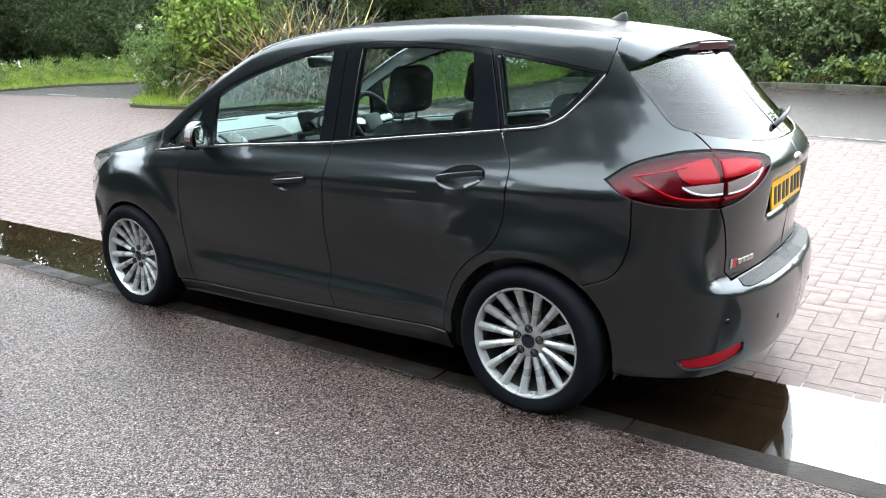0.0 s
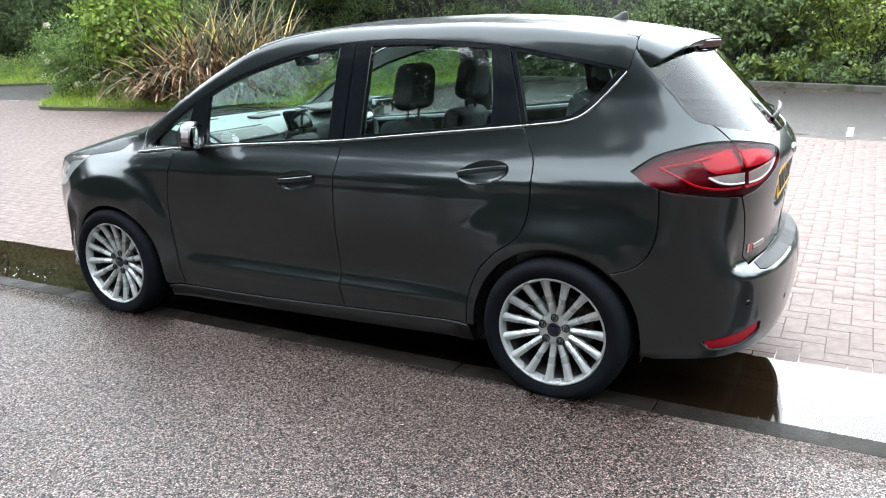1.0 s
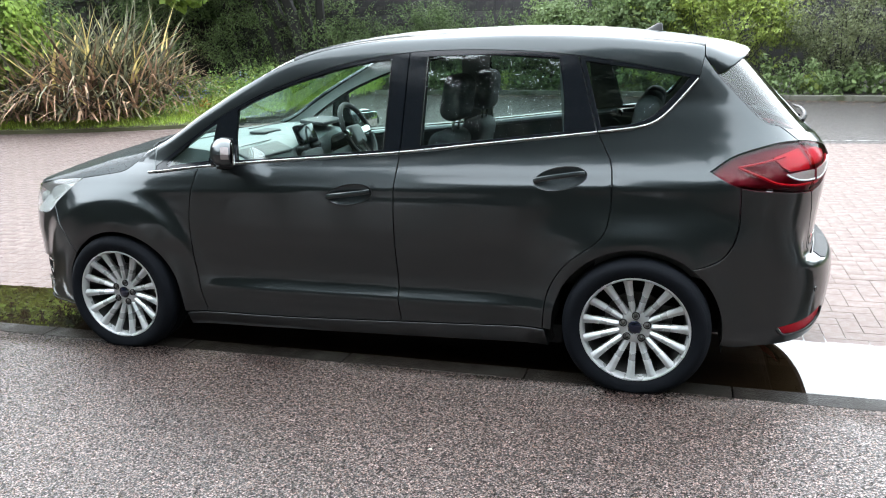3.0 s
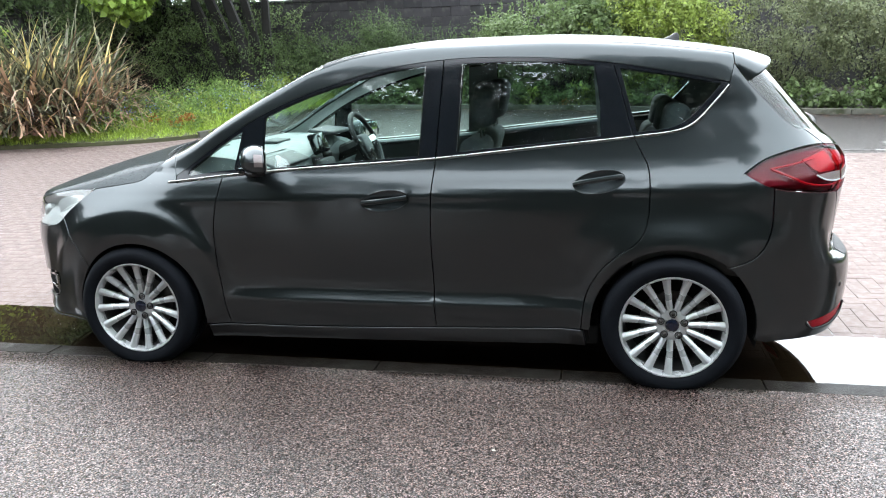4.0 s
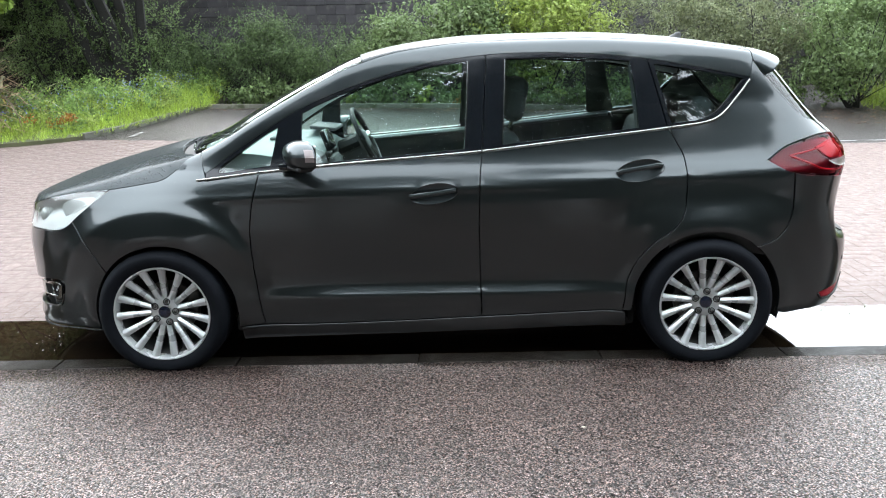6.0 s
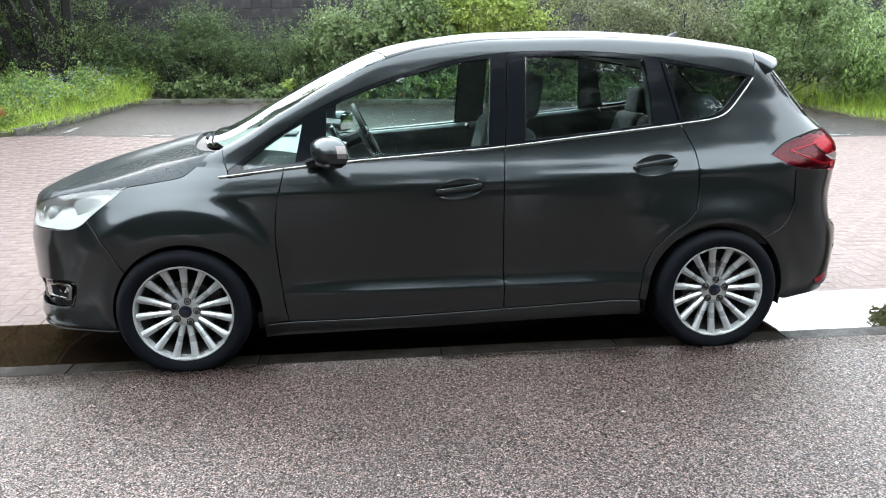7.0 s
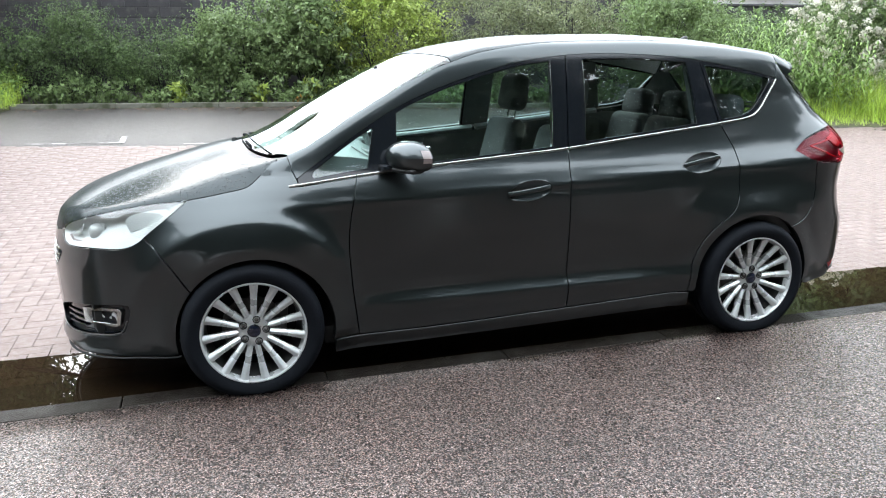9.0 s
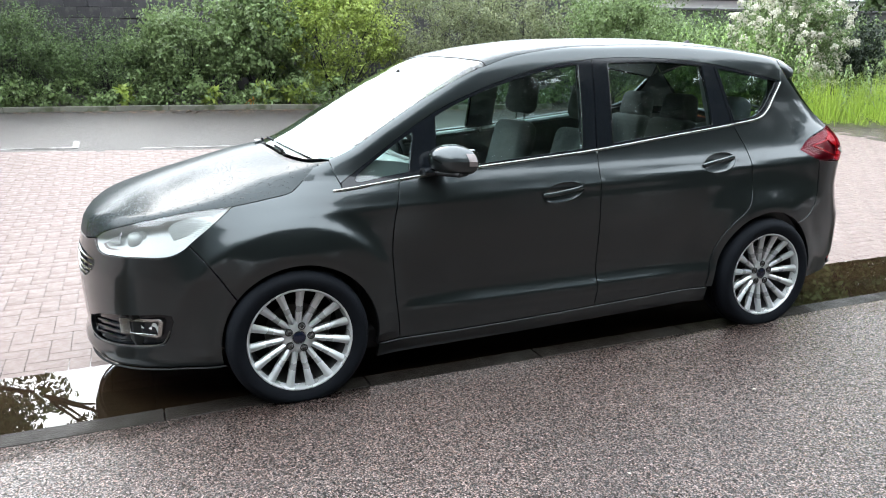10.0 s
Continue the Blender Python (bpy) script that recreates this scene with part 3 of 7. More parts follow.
def panel(name, outline, material, parent, label="", holes=(), chart=None, gap=0.0031, lip=0.018, step=0.03, out=0.0, both=False, far=False, edge=None, sink=None):
    """A piece of the body's skin inside an outline, with its edges turned in. chart: wrap or over. both: joined with its mirror image;
    far: the mirror image alone. out: how far it stands off the form. edge: outline to places, where the chart runs edge-on."""
    chart = chart or wrap
    loops = [inset(outline, gap)] + [inset(h, -gap)[::-1] for h in holes]
    loops = [np.asarray(p) for p in loops]
    if both:            # the two halves meet on the middle line
        mid = (outline[:, 0] > MID_R - 0.001) | (outline[:, 0] < MID_F + 0.001)
        loops[0][mid, 0] = outline[mid, 0]
    V, F, rims = fill(loops, step)
    P = chart(V)
    if edge is not None:
        P[rims[0]] = edge
    N = normals(P)
    if sink is not None:
        P = P - N * sink(V, P)[:, None]
        fn = np.cross(P[F[:, 1]] - P[F[:, 0]], P[F[:, 2]] - P[F[:, 0]])
        fn[np.sum(fn * N[F[:, 0]], 1) < 0] *= -1
        N2 = np.zeros_like(P)
        for k in range(3):
            np.add.at(N2, F[:, k], fn)
        N = N2 / np.maximum(np.linalg.norm(N2, axis=1, keepdims=True), 1e-9)
    if both:
        N[np.abs(P[:, 1]) < 1e-4, 1] = 0.0
        N /= np.maximum(np.linalg.norm(N, axis=1, keepdims=True), 1e-9)
    P = P + N * out
    a, b, c = P[F[:, 0]], P[F[:, 1]], P[F[:, 2]]
    flip = np.sum(np.cross(b - a, c - a) * N[F[:, 0]], 1) < 0
    F[flip] = F[flip][:, ::-1]
    verts, norms, faces = [P], [N], [F]
    base = len(P)
    for r in rims:
        n = len(r)
        if not lip:
            break
        t = np.roll(P[r], -1, 0) - np.roll(P[r], 1, 0)
        side = np.cross(t, N[r])
        side /= np.maximum(np.linalg.norm(side, axis=1, keepdims=True), 1e-9)
        mid = P[r] - N[r] * 0.003 + side * 0.0012
        low = P[r] - N[r] * lip + side * 0.0012
        verts += [P[r], mid, low]
        norms += [N[r] * 0.8 + side * 0.6, side, side]
        i = np.arange(n)
        j = (i + 1) % n
        for k in (0, 1):
            A, B = base + k * n, base + (k + 1) * n
            faces += [np.stack([A + i, B + i, B + j], 1), np.stack([A + i, B + j, A + j], 1)]
        base += 3 * n
    V3, N3, F3 = np.vstack(verts), np.vstack(norms), np.vstack(faces)
    N3 = N3 / np.maximum(np.linalg.norm(N3, axis=1, keepdims=True), 1e-9)
    mirror = np.array([1, -1, 1])
    if both:
        n = len(V3)
        V3, N3, F3 = np.vstack([V3, V3 * mirror]), np.vstack([N3, N3 * mirror]), np.vstack([F3, F3[:, ::-1] + n])
    elif far:
        V3, N3, F3 = V3 * mirror, N3 * mirror, F3[:, ::-1]
    return mesh_object(name, V3, F3, material, parent, label, True, N3)


def s_at(x, z):
    """The unrolled length at a place of the flank."""
    if x > ENDR:
        return ENDR + TURN_R * math.atan2(x - ENDR, float(half_width(np.array(x), np.array(z))))
    if x < ENDF:
        return ENDF - TURN_R * math.atan2(ENDF - x, float(half_width(np.array(x), np.array(z))))
    return x


def arch(cx, cz, r, a0, a1, n=40):
    return np.array([(s_at(cx + r * math.cos(a), cz + r * math.sin(a)), cz + r * math.sin(a)) for a in np.linspace(radians(a0), radians(a1), n)])


def cut(line, a, b):
    """The stretch of a line between two lengths."""
    lo, hi = min(a, b), max(a, b)
    q = line[(line[:, 0] > lo) & (line[:, 0] < hi)]
    ends = [(x, float(np.interp(x, line[:, 0], line[:, 1]))) for x in (lo, hi)]
    q = np.vstack([ends[0], q, ends[1]])
    return q if a < b else q[::-1]


def ellipse(cx, cz, a, b, tilt, n=40):
    t = radians(tilt)
    return np.array([(cx + a * math.cos(q) * math.cos(t) - b * math.sin(q) * math.sin(t), cz + a * math.cos(q) * math.sin(t) + b * math.sin(q) * math.cos(t)) for q in np.linspace(0, 2 * math.pi, n + 1)[:-1]])


# ---------- the lines of the body ----------
MID_F, MID_R = ENDF - TURN_R * math.pi / 2, ENDR + TURN_R * math.pi / 2
BELT = spline([(-1.135, 0.917), (-0.82, 0.953), (-0.50, 0.980), (-0.12, 1.006), (0.24, 1.031), (0.67, 1.074), (1.14, 1.120), (1.32, 1.142), (1.40, 1.178), (1.473, 1.252), (1.546, 1.338)])
FRAME = spline([(-1.135, 0.922), (-1.0, 1.014), (-0.837, 1.122), (-0.671, 1.222), (-0.506, 1.300), (-0.287, 1.376), (-0.015, 1.446), (0.281, 1.482), (0.548, 1.486), (0.813, 1.473), (1.043, 1.448), (1.289, 1.405), (1.546, 1.352)])
GAP_A = spline([(-0.822, 0.953), (-0.842, 0.868), (-0.863, 0.774), (-0.875, 0.663), (-0.870, 0.519), (-0.854, 0.340), (-0.838, 0.207)])
GAP_B = spline([(0.243, 1.031), (0.230, 0.890), (0.225, 0.707), (0.227, 0.510), (0.233, 0.229)])
GAP_C = spline([(1.138, 1.120), (1.172, 1.054), (1.203, 0.985), (1.209, 0.852), (1.195, 0.736), (1.152, 0.667), (1.064, 0.603), (0.989, 0.523), (0.936, 0.412), (0.918, 0.257)])
SILL_TOP = spline([(-0.955, 0.203), (-0.44, 0.206), (0.227, 0.229), (0.93, 0.257)])
SILL_LOW = spline([(-0.955, 0.125), (-0.45, 0.132), (0.226, 0.149), (0.945, 0.168)])
ARCH_F = arch(-1.307, 0.275, 0.350, -12, 194)
ARCH_R = arch(1.322, 0.283, 0.360, -10, 186)
SCREEN_SIDE = [(-1.10, -0.655), (-1.03, -0.672), (-0.93, -0.672), (-0.766, -0.654), (-0.55, -0.639), (-0.323, -0.622)]
ROOF_SIDE = [(-0.323, -0.622), (-0.1, -0.596), (0.3, -0.567), (0.9, -0.553), (1.3, -0.545), (1.565, -0.530)]
LAMP_TOP = spline([(1.598, 0.967), (1.683, 1.030), (1.815, 1.073), (1.921, 1.079)])
LAMP_LOW = spline([(1.598, 0.967), (1.690, 0.906), (1.816, 0.887), (1.937, 0.876)])
LAMP_SPLIT = spline([(1.921, 1.079), (1.945, 1.020), (1.946, 0.950), (1.937, 0.876)])
LAMP_IN = spline([(1.937, 0.876), (2.009, 0.895), (2.117, 0.950), (2.180, 1.005), (2.188, 1.025), (2.160, 1.040), (2.002, 1.069), (1.921, 1.079)])
GATE_UP = spline([(1.565, 1.432), (1.625, 1.357), (1.715, 1.262), (1.785, 1.178), (1.818, 1.152), (1.865, 1.141)])
GATE_LAMP = spline([(1.865, 1.141), (1.895, 1.113), (1.921, 1.079)])
GATE_LOW = spline([(1.937, 0.876), (1.960, 0.800), (1.977, 0.694), (1.980, 0.622), (2.002, 0.592)])
SHELF = spline([(2.002, 0.590), (2.08, 0.598), (2.20, 0.603), (2.35, 0.606), (MID_R, 0.607)])
GLASS_LOW = spline([(1.865, 1.141), (1.935, 1.123), (2.124, 1.092), (2.30, 1.079), (MID_R, 1.075)])
REAR_GAP = spline([(1.690, 0.906), (1.686, 0.724), (1.640, 0.609), (ARCH_R[12][0] - 0.004, ARCH_R[12][1])])
HEAD_LOW = spline([(-2.095, 0.738), (-2.075, 0.70), (-2.028, 0.677), (-1.866, 0.684), (-1.767, 0.687), (-1.711, 0.714), (-1.665, 0.766), (-1.546, 0.886)])
HEAD_TOP = spline([(-1.546, 0.886), (-1.694, 0.871), (-1.851, 0.834), (-2.028, 0.777), (-2.095, 0.738)])
I_F = int(np.argmin(np.abs(ARCH_F[:, 0] + 1.548)))
FRONT_GAP = spline([(-1.690, 0.738), (-1.62, 0.645), tuple(ARCH_F[I_F])])
BONNET_SIDE = spline([(-1.546, 0.886), (-1.42, 0.906), (-1.325, 0.921), (-1.285, 0.938), (-1.245, 0.970)])

car = tagged(new("car"), "dark grey five-door hatchback, wet, parked across a flush kerb", "car")




def upto(line, z, above=True):
    return line[line[:, 1] >= z] if above else line[line[:, 1] <= z]


screen_edge = over(spline(SCREEN_SIDE))
roof_edge = over(spline(ROOF_SIDE))
for far in (False, True):
    # doors below the glass
    fd = panel("front_door", ring(cut(BELT, -0.822, 0.243), GAP_B, cut(SILL_TOP, 0.233, -0.838), GAP_A[::-1]), M_PAINT, car, far=far, holes=[ellipse(0.012, 0.847, 0.112, 0.045, 7.3)])
    rd = panel("rear_door", ring(cut(BELT, 0.243, 1.138), GAP_C, cut(SILL_TOP, 0.918, 0.233), GAP_B[::-1]), M_PAINT, car, far=far, holes=[ellipse(0.990, 0.934, 0.112, 0.045, 8.4)])
    # wing
    arch_f_wing = ARCH_F[(ARCH_F[:, 1] > 0.2) & (np.arange(len(ARCH_F)) <= I_F)]
    bonnet_tip = [(-1.245, 0.970), (-1.19, 1.022), (-1.118, 1.054)]
    panel("front_wing", ring(GAP_A, [(-0.955, 0.203)], arch_f_wing, FRONT_GAP[::-1], upto(HEAD_LOW, 0.742), BONNET_SIDE, bonnet_tip, [(-1.103, 0.99), (-1.088, 0.953)], cut(BELT, -1.080, -0.822)),
          M_PAINT, car, far=far, step=0.011)
    # roof rail with the front pillar
    up = np.vstack([screen_edge, roof_edge[1:]])[:, [0, 2]]
    panel("roof_rail", ring(cut(BELT, -1.085, -1.13)[:0], [(-1.088, 0.955)], cut(FRAME, -1.08, 1.546), [(1.565, 1.437)], up[::-1], [(-1.118, 1.054), (-1.103, 0.99)]), M_PAINT, car, far=far,
          gap=0.0012, step=0.014)
    # rear quarter
    arch_r_q = ARCH_R[(ARCH_R[:, 1] > 0.25) & (ARCH_R[:, 0] < ARCH_R[12][0] + 0.001)]
    panel("rear_quarter_panel", ring(GAP_C, [(0.955, 0.255)], arch_r_q[::-1], REAR_GAP[::-1], LAMP_LOW[LAMP_LOW[:, 0] < 1.69][::-1], LAMP_TOP, GATE_LAMP[::-1], GATE_UP[::-1], [(1.546, 1.352)], cut(BELT, 1.546, 1.138)),
          M_PAINT, car, far=far)
    panel("sill", ring(SILL_TOP, SILL_LOW[::-1]), M_PAINT, car, "dark grey sill skirt", far=far, out=0.006)
    # glass house
    panes = dict(front=ring(spline([(-0.605, 0.993), (-0.2, 1.022), (0.157, 1.048)]), spline([(0.157, 1.048), (0.168, 1.2), (0.181, 1.455)]), spline([(0.181, 1.455), (0.0, 1.431), (-0.287, 1.359), (-0.5, 1.283), (-0.612, 1.230)]), [(-0.620, 1.10)]),
                 corner=ring([(-0.768, 0.990), (-0.728, 1.166)], spline([(-0.728, 1.166), (-0.80, 1.126), (-0.90, 1.061), (-1.005, 0.990)]), [(-1.022, 0.966), (-1.010, 0.958), (-0.88, 0.978)]),
                 rear=ring(spline([(0.345, 1.066), (0.67, 1.097), (0.992, 1.130)]), spline([(0.992, 1.130), (0.985, 1.28), (0.958, 1.440)]), spline([(0.958, 1.440), (0.66, 1.462), (0.364, 1.461)])),
                 side=ring(spline([(1.150, 1.146), (1.26, 1.156), (1.33, 1.175), (1.39, 1.215), (1.47, 1.300), (1.510, 1.347)]), spline([(1.510, 1.347), (1.3, 1.387), (1.072, 1.425)])))
    belt_up = BELT + np.array([0, 0.011])
    band = lambda a, b: (cut(belt_up, a, b), cut(FRAME, b, a))
    panel("door_frame", ring(cut(belt_up, -1.084, 0.240), spline([(0.240, 1.045), (0.254, 1.25), (0.268, 1.478)]), cut(FRAME, 0.268, -1.084)), M_BLACK_GLOSS, fd, "gloss black window frame and pillar",
          holes=[panes["front"], panes["corner"]], far=far, gap=0.001, lip=0.02, out=-0.002)
    panel("door_frame", ring(cut(belt_up, 0.246, 1.128), spline([(1.128, 1.133), (1.085, 1.29), (1.040, 1.446)]), cut(FRAME, 1.040, 0.273), spline([(0.273, 1.480), (0.259, 1.25), (0.246, 1.046)])), M_BLACK_GLOSS, rd,
          "gloss black window frame and pillar", holes=[panes["rear"]], far=far, gap=0.001, lip=0.02, out=-0.002)
    qf = panel("quarter_window_frame", ring(cut(belt_up, 1.134, 1.536), cut(FRAME, 1.540, 1.046), spline([(1.046, 1.444), (1.09, 1.29), (1.134, 1.134)])), M_BLACK_GLOSS, car,
               "gloss black frame of the rear side window", holes=[panes["side"]], far=far, gap=0.001, lip=0.02, out=-0.002)
    for key, owner, gm in (("front", fd, M_GLASS), ("corner", fd, M_GLASS), ("rear", rd, M_GLASS_REAR), ("side", qf, M_GLASS_REAR)):
        pane = panel("window_glass", panes[key], gm, owner, far=far, gap=-0.003, lip=0, out=-0.006, step=0.05)
        pane.visible_shadow = False
    # bright strip under the glass
    for a, b, owner in ((-1.125, -0.826, car), (-0.818, 0.240, fd), (0.247, 1.134, rd), (1.141, 1.543, car)):
        P = wrap(cut(BELT + np.array([0, 0.0055]), a, b))
        P = (P + normals(P) * 0.002) * ([1, -1, 1] if far else [1, 1, 1])
        tube("window_trim", P, 0.0060, M_TRIM_STRIP, owner, "chrome strip beaded with rain", steps=10)

# bonnet, windscreen, roof
flank_edge = wrap(np.vstack([HEAD_TOP[::-1], BONNET_SIDE[1:]]))
side3 = np.vstack([flank_edge, over(spline([(flank_edge[-1][0], flank_edge[-1][1]), (-1.20, -0.690), (-1.165, -0.640)])[1:])])
front3 = wrap(spline([(MID_F, 0.715), (-2.30, 0.717), (-2.18, 0.722), (-2.095, 0.738)]))
rear3 = over(spline([(-1.165, -0.640), (-1.26, -0.50), (-1.315, -0.30), (-1.335, 0.0)]))
half = np.vstack([front3[:-1], side3, rear3[1:]])
whole = np.vstack([half, (half * [1, -1, 1])[::-1][1:-1]])
keep = [0]
for i in range(1, len(whole)):
    if np.linalg.norm(whole[i, :2] - whole[keep[-1], :2]) > 0.005:
        keep.append(i)
whole = whole[keep]
if np.sum(whole[:, 0] * np.roll(whole[:, 1], -1) - np.roll(whole[:, 0], -1) * whole[:, 1]) < 0:
    whole = whole[::-1]
panel("bonnet", whole[:, :2], M_PAINT_WET, car, "dark grey bonnet covered in rain drops", chart=over, edge=whole, gap=0.0)


def symmetric(pts):
    P = np.array(pts)
    return ring(P, (P * [1, -1])[::-1])


header = spline([(-0.323, -0.622), (-0.365, -0.3), (-0.380, 0.0)])
base = spline([(-1.335 + 0.05, 0.0), (-1.265, -0.30), (-1.20, -0.52), (-1.10, -0.655)])
ws = panel("windscreen", symmetric(np.vstack([base, spline(SCREEN_SIDE)[1:], header[1:]])), M_SCREEN, car, "clear windscreen mirroring the white sky", chart=over, gap=0.003, lip=0.006, out=-0.003, step=0.05)
ws.visible_shadow = False
panel("roof", symmetric(np.vstack([header[::-1], spline(ROOF_SIDE)[1:], spline([(1.565, -0.530), (1.575, -0.3), (1.58, 0.0)])[1:]])), M_PAINT_WET, car, "dark grey roof covered in rain drops", chart=over, gap=0.001, step=0.04)
panel("scuttle", symmetric(np.vstack([spline([(-1.335, 0.0), (-1.315, -0.30), (-1.26, -0.50), (-1.165, -0.640)]), base[::-1]])), M_BLACK, car, "black plastic scuttle", chart=over, gap=0.002, out=-0.02)

# nose and tail
bumper_low_f = spline([(MID_F, 0.145), (-2.2, 0.150), (-1.955, 0.170), (-1.66, 0.195)])
arch_f_bump = ARCH_F[I_F:]
FOG_HOLE = ring(spline([(-2.20, 0.345), (-2.05, 0.395), (-1.80, 0.432), (-1.765, 0.428), (-1.760, 0.405), (-1.79, 0.31), (-1.83, 0.287), (-1.95, 0.268), (-2.10, 0.252), (-2.20, 0.250), (-2.23, 0.29), (-2.20, 0.345)]))
GRILLE_HOLE = ring(spline([(MID_F + 0.02, 0.665), (-2.25, 0.655), (-2.12, 0.645), (-2.085, 0.630), (-2.10, 0.600), (-2.19, 0.545), (-2.28, 0.535), (MID_F + 0.02, 0.530)]))
fb = panel("front_bumper", ring(FRONT_GAP, arch_f_bump, bumper_low_f[::-1], [(MID_F, 0.70)], spline([(MID_F, 0.710), (-2.30, 0.713), (-2.18, 0.718), (-2.095, 0.735)]), HEAD_LOW[(HEAD_LOW[:, 1] < 0.738) & (HEAD_LOW[:, 0] < -1.69)]),
           M_PAINT, car, "dark grey front bumper", holes=[FOG_HOLE, GRILLE_HOLE], both=True, step=0.018)
bumper_low_r = spline([(1.70, 0.207), (1.894, 0.222), (2.07, 0.240), (MID_R, 0.250)])
arch_r_bump = ARCH_R[(ARCH_R[:, 0] >= ARCH_R[12][0] - 0.001) & (ARCH_R[:, 1] > 0.2)]
REFLECTOR = ring(spline([(1.838, 0.300), (1.93, 0.322), (2.036, 0.350), (2.030, 0.310), (1.962, 0.277), (1.86, 0.268), (1.838, 0.300)]))
rb = panel("rear_bumper", ring(REAR_GAP, arch_r_bump[::-1], bumper_low_r, SHELF[::-1], GATE_LOW[::-1], LAMP_LOW[LAMP_LOW[:, 0] > 1.69][::-1]), M_PAINT, car, "dark grey rear bumper with a wet step", both=True, holes=[REFLECTOR], step=0.018)


def plate_recess(V, P):
    side = np.clip((0.33 - np.abs(P[:, 1])) / 0.06, 0, 1)
    tall = np.clip((P[:, 2] - 0.775) / 0.03, 0, 1) * np.clip((0.955 - P[:, 2]) / 0.05, 0, 1)
    return 0.034 * side * tall * tall * (3 - 2 * tall)


tg = panel("tailgate", ring(GLASS_LOW, SHELF[::-1], GATE_LOW[::-1], LAMP_IN, GATE_LAMP[::-1]), M_PAINT, car, "dark grey tailgate", both=True, step=0.016, sink=plate_recess)
gate_top = spline([(MID_R, 1.442), (2.086, 1.438), (1.775, 1.424), (1.645, 1.388), (1.62, 1.364)])
PANE = ring(GATE_UP[GATE_UP[:, 1] < 1.36], GLASS_LOW, gate_top)
rg = panel("rear_window", PANE, M_GLASS_BACK, tg, both=True, gap=0.001, lip=0, out=-0.004)
SEAL = ring([(p[0] - 0.016, p[1] - 0.008) for p in GATE_UP[GATE_UP[:, 1] < 1.37]], [(1.86, 1.165)], [(p[0] + 0.012, p[1] + 0.006) for p in GATE_UP[GATE_UP[:, 1] < 1.37]][::-1])
for far in (False, True):
    panel("window_seal", SEAL, M_BLACK, tg, "black rubber seal", far=far, gap=0, lip=0, out=-0.008, step=0.02)
rg.visible_shadow = False

# ---------- lamps ----------
def line3(pts, out=0.0, step=0.015, far=False):
    """A line drawn on the body: unrolled points to places, standing off by out."""
    P = wrap(spline(pts, step))
    P = P + normals(P) * out
    return P * np.array([1, -1, 1]) if far else P


OUTER = ring(LAMP_LOW, LAMP_SPLIT[::-1], LAMP_TOP[::-1])
INNER = ring(LAMP_IN, LAMP_SPLIT)
HEAD = ring(HEAD_LOW, HEAD_TOP)
HEAD_FLOOR, HEAD_ROOF = HEAD_LOW[np.argsort(HEAD_LOW[:, 0])], HEAD_TOP[np.argsort(HEAD_TOP[:, 0])]


def lamp_bowl(V, P):
    """The silver floor of the headlamp falls back from the lower edge of the lens to its upper edge."""
    lo, hi = np.interp(V[:, 0], HEAD_FLOOR[:, 0], HEAD_FLOOR[:, 1]), np.interp(V[:, 0], HEAD_ROOF[:, 0], HEAD_ROOF[:, 1])
    rel = np.clip((V[:, 1] - lo) / np.maximum(hi - lo, 0.02), 0, 1)
    return 0.055 * np.minimum(rel / 0.72, (1 - rel) / 0.28) * np.clip((hi - lo) / 0.10, 0.2, 1)


